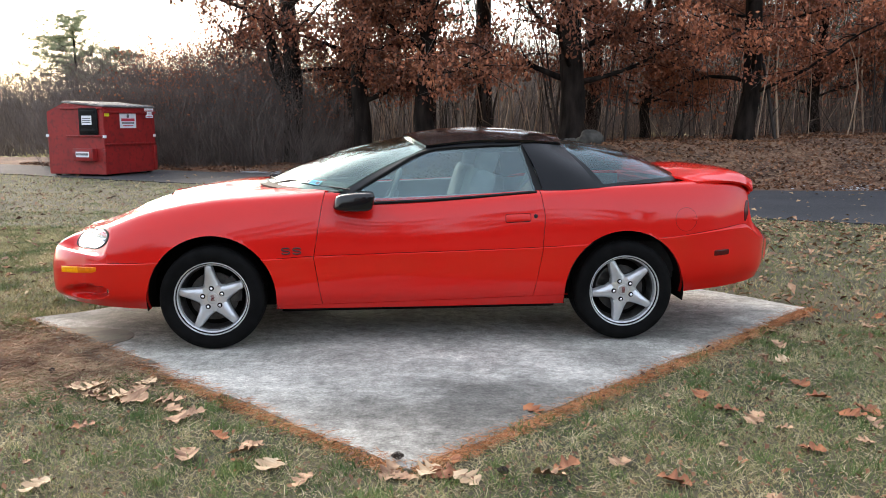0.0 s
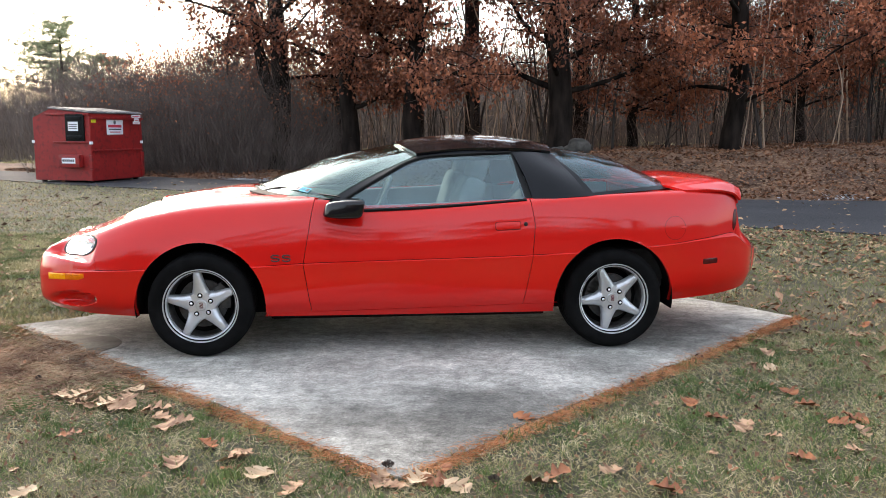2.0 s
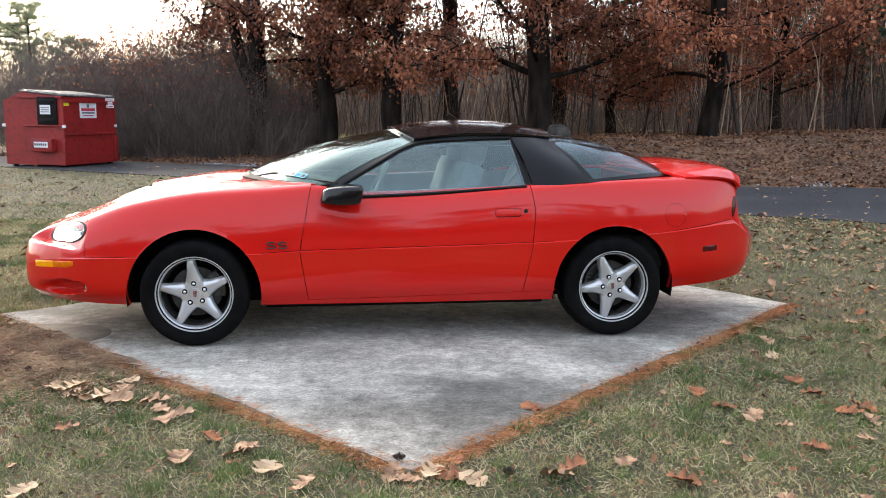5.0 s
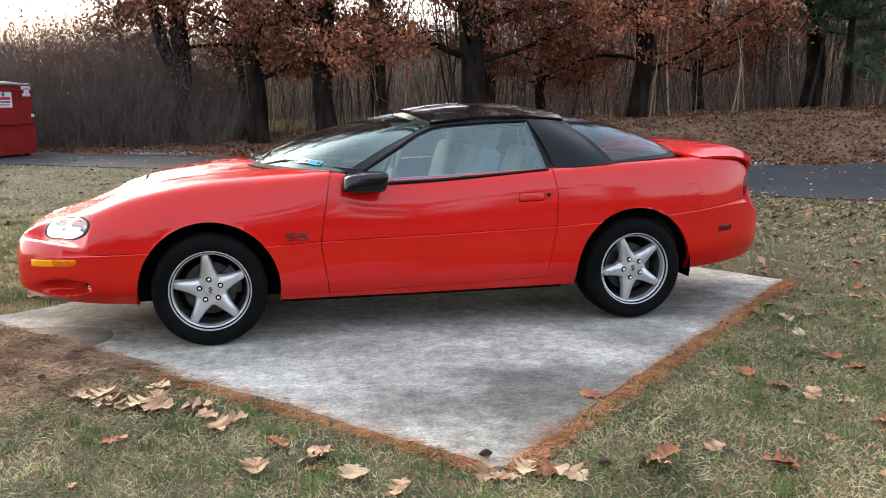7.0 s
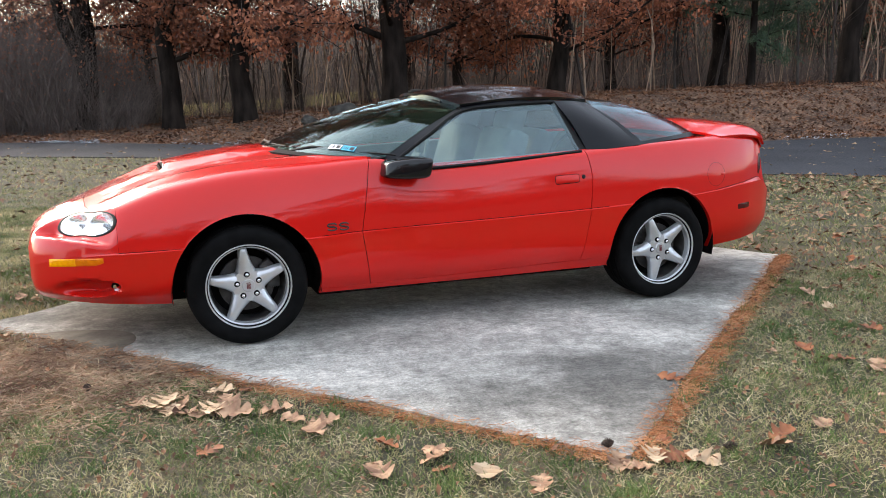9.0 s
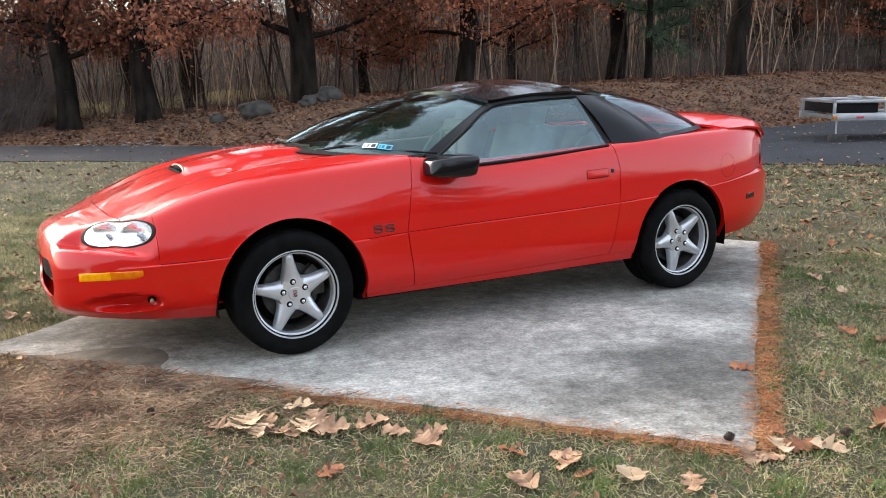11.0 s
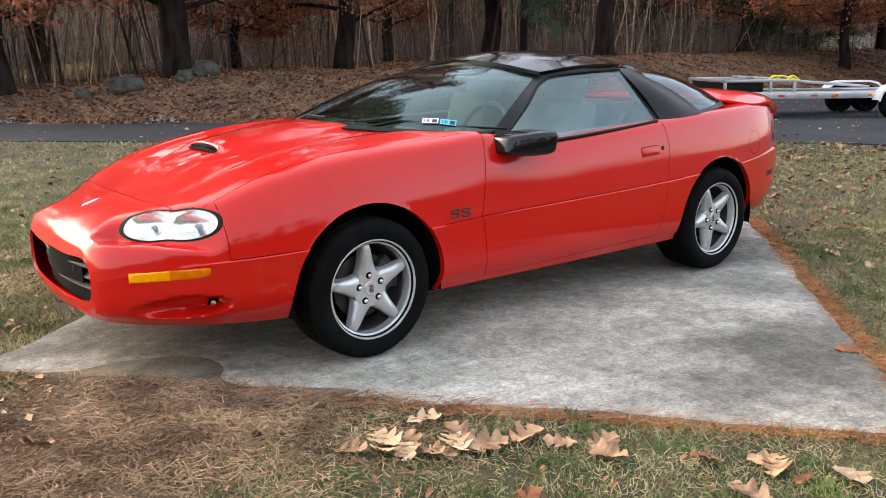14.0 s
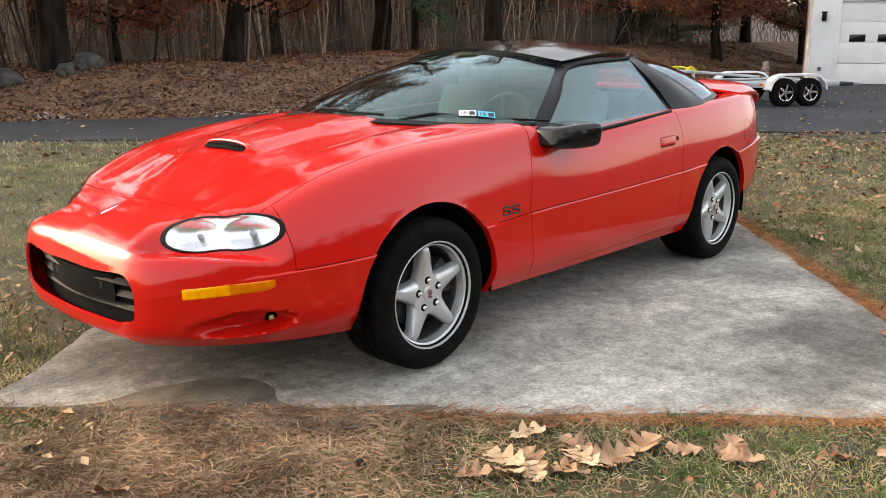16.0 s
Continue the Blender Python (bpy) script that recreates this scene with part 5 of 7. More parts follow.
def leaf_cloud(centres, spread_, per, size, droop=0.3):
    """Folded four-cornered leaves scattered round centres: vertices and triangles."""
    c = np.repeat(np.asarray(centres, float), per, axis=0)
    n = len(c)
    p = c + rng.normal(0, 1, (n, 3)) * np.asarray(spread_)
    d = rng.normal(0, 1, (n, 3))
    d[:, 2] -= droop * 2
    d /= np.linalg.norm(d, axis=1, keepdims=True)
    s = np.cross(d, rng.normal(0, 1, (n, 3)))
    s /= np.linalg.norm(s, axis=1, keepdims=True) + 1e-9
    up = np.cross(d, s)
    L = size * rng.uniform(0.6, 1.3, (n, 1))
    v = np.stack([p, p + d * L * 0.5 + s * L * 0.32 + up * L * 0.12, p + d * L, p + d * L * 0.5 - s * L * 0.32 + up * L * 0.12], 1).reshape(-1, 3)
    b = np.arange(n) * 4
    f = np.concatenate([np.stack([b, b + 1, b + 2], 1), np.stack([b, b + 2, b + 3], 1)])
    return v, f


def twig_cloud(base, way, length, wide):
    """Thin upright slivers, two crossed for each twig."""
    base, way = np.asarray(base, float), np.asarray(way, float)
    n = len(base)
    way = way / np.linalg.norm(way, axis=1, keepdims=True)
    s = np.cross(way, rng.normal(0, 1, (n, 3)))
    s /= np.linalg.norm(s, axis=1, keepdims=True) + 1e-9
    L, W = np.reshape(length, (-1, 1)), np.reshape(wide, (-1, 1))
    bend = rng.normal(0, 0.10, (n, 3)) * L
    mid = base + way * L * 0.5 + bend
    v = np.stack([base - s * W, base + s * W, mid + s * W * 0.7, mid - s * W * 0.7, base + way * L], 1).reshape(-1, 3)
    b = np.arange(n) * 5
    f = np.concatenate([np.stack([b, b + 1, b + 2], 1), np.stack([b, b + 2, b + 3], 1), np.stack([b + 3, b + 2, b + 4], 1)])
    return v, f


def heap(*clouds):
    vs, fs, k = [], [], 0
    for v, f in clouds:
        vs.append(v)
        fs.append(f + k)
        k += len(v)
    return np.concatenate(vs).tolist(), np.concatenate(fs).tolist()


def limb_line(start, way, length, sag, n=6):
    pts, p, d = [Vector(start)], Vector(start), Vector(way).normalized()
    for k in range(n):
        d = (d + Vector((rng.normal(0, 0.16), rng.normal(0, 0.16), rng.normal(0, 0.12) + sag))).normalized()
        p = p + d * length / n
        pts.append(p.copy())
    return pts


def oak(x, y, r, tall=17.0, leafy=1.0, low=2.0, limbs=22, lean=(0, 0), reach=4.2, label="", fork=False, side=0.0):
    """A tapered trunk, wandering limbs with side branches, and a ragged crown of brown leaves."""
    z0 = float(ground_z(x, y)) - 0.15
    t = thing("oak_tree", pose(x, y, z0), label or "dark oak still holding brown leaves", "tree", "trees along the drive")
    bm = bmesh.new()
    n = 12
    line = [Vector((lean[0] * (k / n) + 0.12 * math.sin(k * 1.3 + x), lean[1] * (k / n) + 0.10 * math.sin(k * 1.1 + y), tall * k / n)) for k in range(n + 1)]
    line[0] = Vector((0, 0, 0))
    rad = [r * (1.35 if k == 0 else 1.0) * (1 - 0.80 * (k / n) ** 1.1) for k in range(n + 1)]
    line.insert(1, Vector((0, 0, 0.5)))
    rad.insert(1, r * 1.06)
    tube(bm, line, rad, 14)
    if fork:
        tube(bm, [line[2] + Vector((0, 0, 0.4)), line[3] + Vector((-0.55, 0, 0.3)), line[4] + Vector((-0.7, 0.1, 0)), line[7] + Vector((-1.4, 0.1, 0))], [r * 0.7, r * 0.62, r * 0.5, r * 0.2], 10)
    part("trunk", bm, BARK, t, angle=80)
    bm = bmesh.new()
    clumps, tips, ways = [], [], []
    for k in range(limbs):
        h = low + (tall - low - 1.0) * (k / limbs) ** 1.3 + rng.uniform(-0.15, 0.15)
        f = h / tall
        i = min(int(f * n) + 1, n)
        base = line[i].lerp(line[min(i + 1, n + 1)], f * n - int(f * n))
        base = Vector((base.x, base.y, h))
        a = k * 2.4 + rng.uniform(-0.5, 0.5)
        size = reach * (1 - 0.55 * f) * rng.uniform(0.7, 1.2)
        pts = limb_line(base, (math.cos(a) + side, math.sin(a), 0.28 + 0.5 * f), size, 0.015)
        rr = r * 0.26 * (1 - 0.6 * f) * rng.uniform(0.7, 1.2)
        tube(bm, pts, [rr * (1 - 0.85 * q / (len(pts) - 1)) + 0.006 for q in range(len(pts))], 6, False)
        for q in range(2, len(pts)):
            for _ in range(2):
                a2 = rng.uniform(0, 6.28)
                sub = limb_line(pts[q], (math.cos(a2), math.sin(a2), rng.uniform(-0.25, 0.5)), size * rng.uniform(0.18, 0.4), -0.01, 4)
                tube(bm, sub, [rr * 0.3 * (1 - 0.8 * w / 4) + 0.004 for w in range(5)], 4, False)
                for w in sub[1:]:
                    tips.append(w)
                    ways.append((rng.normal(0, 1), rng.normal(0, 1), rng.normal(0.2, 0.7)))
                    if rng.uniform() < leafy * (1 - 0.3 * f):
                        clumps.append(w)
    part("branchwork", bm, BARK, t, angle=80)["kind"] = "stuff"
    tips = np.repeat(np.array([tuple(v) for v in tips]), 3, axis=0)
    v, f = twig_cloud(tips, rng.normal(0, 1, tips.shape) + np.array([0, 0, 0.2]), rng.uniform(0.3, 0.8, len(tips)), rng.uniform(0.004, 0.008, len(tips)))
    soup("twig_mass", *heap((v, f)), TWIG, t)["kind"] = "stuff"
    if clumps:
        pts = np.array([tuple(c) for c in clumps])
        high = pts[:, 2] > 6.5
        clouds = [leaf_cloud(q, sp, per, size, 0.5) for q, sp, per, size in ((pts[~high], (0.24, 0.24, 0.19), 36, 0.125), (pts[high], (0.5, 0.5, 0.35), 18, 0.24)) if len(q)]
        soup("crown", *heap(*clouds), OAK_LEAF, t, "brown withered oak leaves")["kind"] = "stuff"
    return t


def pine(x, y, r, tall, low, reach, density=1.0, label="", big=1.0, needle=None, taper=0.8):
    """A straight trunk with whorls of branches that carry dark green needle tufts."""
    z0 = float(ground_z(x, y)) - 0.15
    t = thing("pine_tree", pose(x, y, z0), label or "dark green pine with whorled branches", "tree", "trees along the drive")
    bm = bmesh.new()
    tube(bm, [(0, 0, 0), (0.02, 0, 0.5), (0.1 * math.sin(x), 0.05, tall * 0.5), (0.05, 0, tall)], [r * 1.3, r, r * 0.65, 0.03], 10)
    part("trunk", bm, BARK, t, angle=80)
    bm = bmesh.new()
    tufts = []
    h = low
    while h < tall:
        f = (h - low) / (tall - low)
        for k in range(5):
            a = rng.uniform(0, 6.28)
            size = reach * (1 - taper * f) * rng.uniform(0.6, 1.1) + 0.25
            pts = limb_line((0, 0, h), (math.cos(a), math.sin(a), 0.15), size, 0.0, 5)
            tube(bm, pts, [0.035 * (1 - 0.8 * q / 5) + 0.004 for q in range(6)], 4, False)
            for q in range(1, 6):
                for _ in range(int(5 * density)):
                    tufts.append(pts[q] + Vector((rng.normal(0, 0.16), rng.normal(0, 0.16), rng.normal(0.02, 0.08))))
        h += 0.55 * rng.uniform(0.7, 1.3)
    part("branchwork", bm, BARK, t)["kind"] = "stuff"
    b = np.repeat(np.array([tuple(v) for v in tufts]), 14, axis=0)
    w = rng.normal(0, 1, b.shape)
    w[:, 2] += 0.5
    v, f = twig_cloud(b, w, rng.uniform(0.12, 0.24, len(b)) * big, np.full(len(b), 0.009 * big))
    soup("foliage", *heap((v, f)), needle or PINE_NEEDLE, t, "dark green needles")["kind"] = "stuff"
    return t


oak(-5.6, 29.5, 0.14, 11, 0.3, 2.0, 22, (0.4, 0), 3.0, "younger oak behind the brush, half its leaves gone")
oak(-9.6, 30.0, 0.10, 8, 0.35, 1.5, 20, (0.3, 0), 2.4, "thin young oak standing in the brush")
oak(-6.95, 27.0, 0.30, 17, 0.25, 3.0, 24, (0.2, 0), 3.6, "tall dark oak, nearly bare, behind the brush", True)
oak(-4.40, 25.5, 0.27, 15, 0.85, 2.0, 22, (0.1, 0), 3.6)
oak(-2.43, 25.0, 0.29, 16, 0.80, 1.9, 24, (-0.2, 0), 4.0)
oak(1.65, 25.0, 0.35, 19, 0.80, 1.8, 28, (0.1, 0.3), 5.0, "broad old oak holding brown leaves beside boulders")
oak(6.60, 26.0, 0.27, 18, 0.90, 1.5, 28, (0.7, 0), 4.6)
oak(9.6, 29.5, 0.18, 13, 1.0, 1.2, 22, (0.2, 0), 3.8, "younger oak thick with brown leaves")
oak(4.2, 29.0, 0.16, 12, 0.9, 1.4, 20, (0.1, 0), 3.4, "younger oak thick with brown leaves")
oak(12.72, 28.0, 0.30, 17, 0.35, 3.2, 18, (-0.5, 0), 3.4)
oak(16.8, 27.0, 0.33, 18, 0.25, 4.0, 16, (0.7, 0), 3.4, "tall dark trunk rising from the leaf bank")
oak(22.5, 31.0, 0.26, 16, 0.9, 2.0, 20, (0, 0), 3.6)
oak(28.0, 31.0, 0.26, 16, 0.9, 2.0, 20, (0, 0), 3.6)
pine(13.15, 26.6, 0.13, 7.5, 1.6, 1.9, 2.4, "young blue-green pine with layered boughs")
pine(2.6, 31.0, 0.32, 34, 13.0, 5.0, 1.8, "tall pine whose crown clears the oaks", 2.0)
pine(-1.2, 32.0, 0.30, 31, 12.0, 6.0, 1.6, "tall pine whose crown clears the oaks", 2.0)
for x_, y_, r_, h_ in ((25.0, 28.5, 0.24, 16), (30.5, 33.0, 0.24, 16), (35.0, 29.5, 0.24, 15), (40.0, 33.0, 0.26, 16), (27.5, 25.5, 0.2, 13), (33.0, 25.0, 0.22, 14)):
    oak(x_, y_, r_, h_, 0.9, 1.4, 24, (0, 0), 4.0, "oak with rusty leaves behind the trailer")
for x_, y_, h_ in ((22.0, 35.5, 16), (28.0, 31.0, 13), (37.5, 36.0, 17), (24.0, 40.0, 18), (43.0, 31.0, 15)):
    pine(x_, y_, 0.2, h_, 0.8, 3.0, 1.3, "dense green pine behind the trailer", 1.6)
pine(26.0, 36.0, 0.2, 14, 1.0, 2.8, 1.0)
pine(32.0, 35.0, 0.2, 14, 1.0, 2.8, 1.0)
pine(-3.2, 33.0, 0.16, 9, 2.2, 2.0, 0.8)
# far pines, with the haze painted into their needles
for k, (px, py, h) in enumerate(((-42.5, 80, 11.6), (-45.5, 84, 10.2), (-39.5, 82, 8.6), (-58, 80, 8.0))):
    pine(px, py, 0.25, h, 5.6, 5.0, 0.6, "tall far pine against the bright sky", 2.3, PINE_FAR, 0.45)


def sapling(x, y, r, tall, pale):
    z0 = float(ground_z(x, y)) - 0.1
    bm = bmesh.new()
    a, b = rng.normal(0, 0.11 * tall), rng.normal(0, 0.08 * tall)
    pts = [(0, 0, 0), (a * 0.25 + rng.normal(0, 0.14), b * 0.3, tall * 0.33), (a * 0.6 + rng.normal(0, 0.2), b * 0.6, tall * 0.66), (a, b, tall)]
    tube(bm, curve_through(pts, 7), [r * (1 - 0.75 * k / 7) for k in range(8)], 6, False)
    for k in range(5):
        h = rng.uniform(0.15, 0.9)
        c = Vector(curve_through(pts, 10)[int(h * 10)])
        tube(bm, limb_line(c, (rng.normal(), rng.normal(), 0.5), tall * rng.uniform(0.1, 0.3), 0.04, 4), [r * 0.35, r * 0.28, r * 0.2, r * 0.12, 0.004], 4, False)
    ob = finish(bm, "sapling", BARK_SUNLIT if pale else BARK_GREY, angle=80)
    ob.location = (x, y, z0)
    return tagged(ob, "slender pale bare sapling with low sun painted into its bark" if pale else "slender dark bare sapling at the edge of the wood", "sapling", "saplings in the wood")


placed = 0
while placed < 280:
    x, y = rng.uniform(-6.5, 27), rng.uniform(25.6, 37)
    if y < far_edge(x) + 6.5:
        continue
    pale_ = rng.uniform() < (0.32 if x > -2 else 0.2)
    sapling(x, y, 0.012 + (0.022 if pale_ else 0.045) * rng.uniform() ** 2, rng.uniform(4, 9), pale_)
    placed += 1

# brush beside the dumpster, and the wood behind, too dense to count
def thicket(name, label, n, xs_, ys_, high, wide, material, stems=4, lean=0.35):
    x, y = rng.uniform(*xs_, n), rng.uniform(*ys_, n)
    z = ground_z(x, y)
    b = np.repeat(np.stack([x, y, z - 0.05], 1), stems, axis=0)
    m = len(b)
    w = np.stack([rng.normal(0, lean, m), rng.normal(0, lean, m), np.ones(m)], 1)
    L = rng.uniform(0.5, 1.0, m) * (high(b[:, 0]) if callable(high) else high)
    v, f = twig_cloud(b, w, L, np.full(m, wide))
    t = rng.uniform(0.25, 0.95, (m, 5))
    w1 = w / np.linalg.norm(w, axis=1, keepdims=True)
    b2 = (b[:, None, :] + w1[:, None, :] * (L[:, None] * t)[:, :, None]).reshape(-1, 3)
    w2 = np.repeat(w1, 5, axis=0) + rng.normal(0, 0.6, (m * 5, 3))
    v2, f2 = twig_cloud(b2, w2, np.repeat(L, 5) * rng.uniform(0.12, 0.35, m * 5), np.full(m * 5, wide * 0.5))
    return tagged(soup(name, *heap((v, f), (v2, f2)), material), label, "undergrowth", kind="stuff")


thicket("brush", "tangled bare brush beside the driveway", 1900, (-14.5, -5.2), (25.6, 31.5), lambda x: np.interp(x, [-14, -10, -7, -5], [4.0, 4.6, 4.0, 1.6]), 0.006, TWIG, 4, 0.5)
thicket("brush", "tangled bare brush at the wood's edge", 350, (-5, 3), (27.5, 33), 0.9, 0.004, TWIG, 3, 0.4)
thicket("brush", "tangled bare brush at the wood's edge", 1500, (3, 28), (29, 36), 1.5, 0.005, TWIG, 3, 0.4)
thicket("far_woods", "grey-brown bare woods beyond the field", 5200, (-100, 60), (70, 108), lambda x: np.interp(x, [-100, -50, -38, -20, 0, 60], [6.0, 7.8, 10.0, 11.4, 11.4, 12]), 0.022, TWIG, 3, 0.22)
thicket("left_woods", "grey-brown bare woods behind the dumpster", 2200, (-60, -13), (38, 60), lambda x: np.interp(x, [-60, -30, -13], [4.2, 5.2, 7.0]), 0.014, TWIG, 4, 0.25)
thicket("right_woods", "grey-brown bare woods behind the leaf bank", 2600, (5, 60), (37, 60), 14.0, 0.014, TWIG, 2, 0.38)
thicket("mid_woods", "bare grey stems at the far edge of the field", 1100, (-14, 10), (72, 84), 10.0, 0.012, TWIG, 2, 0.3)
thicket("brush", "tangle of leaning twigs and vines in the wood", 1500, (-5, 30), (27.5, 36), 2.6, 0.0035, TWIG, 3, 0.9)
# bright stems: the low sun on them is in the bark colour
thicket("thin_stems", "thin pale stems in the wood with low sunlight painted on", 420, (-5, 32), (27.5, 38), 5.5, 0.008, BARK_SUNLIT, 1, 0.16)
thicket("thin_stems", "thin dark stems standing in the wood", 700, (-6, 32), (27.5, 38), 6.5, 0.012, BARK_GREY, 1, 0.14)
# reddish oak scrub above the brush
c = np.stack([rng.uniform(-13, -5.6, 460), rng.uniform(26.2, 31, 460), rng.uniform(1.3, 3.8, 460)], 1)
tagged(soup("oak_scrub", *heap(leaf_cloud(c, (0.4, 0.4, 0.28), 14, 0.10, 0.4)), OAK_LEAF), "rusty leaves of young oaks above the brush", "undergrowth", kind="stuff")
c = np.stack([rng.uniform(8, 34, 500), rng.uniform(30, 42, 500), rng.uniform(1.2, 8, 500)], 1)
tagged(soup("oak_scrub", *heap(leaf_cloud(c, (0.6, 0.6, 0.4), 14, 0.14, 0.4)), OAK_LEAF), "rusty leaves of young oaks in the wood", "undergrowth", kind="stuff")
c = np.stack([rng.uniform(10, 45, 700), rng.uniform(36, 55, 700), rng.uniform(0.5, 9, 700)], 1)
b = np.repeat(c, 40, axis=0) + rng.normal(0, 0.5, (28000, 3))
tagged(soup("pine_scrub", *heap(twig_cloud(b, rng.normal(0, 1, b.shape), np.full(28000, 0.4), np.full(28000, 0.03))), PINE_NEEDLE), "dark green young pines deep in the wood", "undergrowth", kind="stuff")

# the lot behind the camera is ringed by trees as well
for k in range(9):
    oak(-32 + 8 * k + rng.uniform(-2, 2), -30 - rng.uniform(0, 8), 0.35, 17, 1.0, 2.0, 18, (0, 0), 5.5, "bare-limbed oak on the near side of the lot")
thicket("near_woods", "dense bare woods closing the near side of the lot", 4500, (-80, 80), (-52, -32), lambda x: 10.5 + 2.6 * np.sin(0.31 * x) + 1.8 * np.sin(0.83 * x + 1), 0.035, TWIG, 4, 0.3)

# ---- dumpster ----
def block(name, lo, hi, material, parent, bevel=0.01, label="", m=None):
    bm = bmesh.new()
    box(bm, lo, hi, bevel, m)
    return part(name, bm, material, parent, label, angle=35)


def dumpster():
    t = thing("dumpster", pose(-11.86, 21.56, 0.0, 0, 0, -11.5), "weathered red steel dumpster with a grey lid", "dumpster")
    w, d = 1.74, 2.10
    bm = bmesh.new()
    prof = [(0, 0.06), (w, 0.06), (w, 1.74), (0.52, 1.86), (0.0, 1.64)]
    a = [bm.verts.new((x, 0, z)) for x, z in prof]
    b = [bm.verts.new((x, d, z)) for x, z in prof]
    bm.faces.new(a)
    bm.faces.new(b[::-1])
    for i in range(5):
        j = (i + 1) % 5
        bm.faces.new((a[j], a[i], b[i], b[j]))
    bmesh.ops.bevel(bm, geom=bm.edges[:], offset=0.015, segments=2, affect="EDGES")
    body = part("body", bm, BIN_RED, t, angle=30)
    slope = Matrix.Translation((0.50, 0, 1.875)) @ Matrix.Rotation(math.atan2(0.12, 1.22), 4, "Y")
    lid = block("lid", (0, -0.03, 0), (1.27, d + 0.03, 0.03), BIN_LID, t, 0.01, "ribbed grey plastic lid", slope)
    for k in range(9):
        y = 0.10 + k * (d - 0.2) / 8
        block("lid_rib", (0.02, y - 0.05, 0.028), (1.25, y + 0.05, 0.052), BIN_LID, lid, 0.012, "", slope)
    block("front_rail", (0.45, -0.05, 1.70), (w, 0.0, 1.76), BIN_RED, t)
    block("face_rib", (0.62, -0.045, 1.01), (w - 0.02, 0.004, 1.05), BIN_RED, t)
    block("side_rib", (w - 0.004, 0.05, 0.80), (w + 0.05, d - 0.05, 0.84), BIN_RED, t)
    block("side_rib", (w - 0.004, 0.02, 1.60), (w + 0.05, d, 1.66), BIN_RED, t)
    block("corner_post", (w - 0.06, -0.03, 0.35), (w + 0.03, 0.03, 0.70), BIN_RED, t)
    block("corner_post", (w - 0.02, d - 0.14, 0.10), (w + 0.05, d - 0.02, 0.75), BIN_RED, t)
    hatch = block("sliding_door", (1.02, -0.05, 1.06), (1.58, 0.0, 1.76), BLACK_PLASTIC, t, 0.02, "black plastic sliding door")
    for z in (1.12, 1.58):
        block("door_ridge", (1.08, -0.068, z), (1.52, -0.045, z + 0.09), BLACK_PLASTIC, hatch, 0.015)
    block("paper_label", (1.13, -0.072, 1.31), (1.43, -0.069, 1.54), WHITE_LABEL, hatch, 0)
    for z in (1.36, 1.41, 1.46):
        block("print_bar", (1.16, -0.076, z), (1.40, -0.072, z + 0.018), BIN_LID, hatch, 0)
    pocket = block("fork_pocket", (0.88, -0.17, 0.40), (1.49, 0.0, 0.72), BIN_RED, t, 0.02)
    block("pocket_label", (0.98, -0.176, 0.50), (1.38, -0.172, 0.64), WHITE_LABEL, pocket, 0)
    for k in range(6):
        block("print_bar", (1.0 + 0.06 * k, -0.18, 0.545), (1.045 + 0.06 * k, -0.176, 0.60), BIN_LID, pocket, 0)
    sign = block("sign", (w + 0.001, 0.62, 1.22), (w + 0.006, 1.28, 1.60), WHITE_LABEL, t, 0, "white sign with red and grey print")
    block("print_bar", (w + 0.0065, 0.68, 1.40), (w + 0.009, 1.22, 1.47), RED_INK, sign, 0)
    block("print_bar", (w + 0.0065, 0.70, 1.335), (w + 0.009, 1.20, 1.37), BIN_LID, sign, 0)
    block("print_bar", (w + 0.0065, 0.74, 1.27), (w + 0.009, 1.16, 1.295), RED_INK, sign, 0)
    bm = bmesh.new()
    lathe(bm, [(0, 0.009), (0.05, 0.009), (0.05, 0.0)], 16)
    bmesh.ops.transform(bm, matrix=Matrix.Translation((w + 0.001, 0.95, 1.53)) @ Matrix.Rotation(radians(-90), 4, "Z"), verts=bm.verts[:])
    part("print_roundel", bm, BIN_LID, sign)
    block("yellow_label", (w + 0.001, 0.03, 1.52), (w + 0.005, 0.22, 1.64), YELLOW, t, 0)
    for y0, y1, z0, z1 in ((1.60, 1.98, 1.66, 1.74), (1.70, 1.90, 1.56, 1.65), (1.64, 1.95, 1.49, 1.56)):
        lab = block("small_label", (w + 0.052, y0, z0), (w + 0.056, y1, z1), WHITE_LABEL, t, 0)
        block("print_bar", (w + 0.0565, y0 + 0.03, z0 + 0.025), (w + 0.059, y1 - 0.03, z0 + 0.04), RED_INK, lab, 0)
    for p in ((-0.01, 0.0, 1.0), (w, -0.02, 0.98), (w, d - 0.08, 0.98)):
        block("reflector", (p[0] - 0.03, p[1] - 0.02, p[2]), (p[0] + 0.056, p[1] + 0.03, p[2] + 0.07), WHITE_LABEL, t, 0.004)
    for x, y in ((0.1, 0.1), (w - 0.2, 0.1), (0.1, d - 0.2), (w - 0.2, d - 0.2)):
        block("foot", (x, y, 0.0), (x + 0.1, y + 0.1, 0.07), BLACK_PLASTIC, t)
    return t


dumpster()


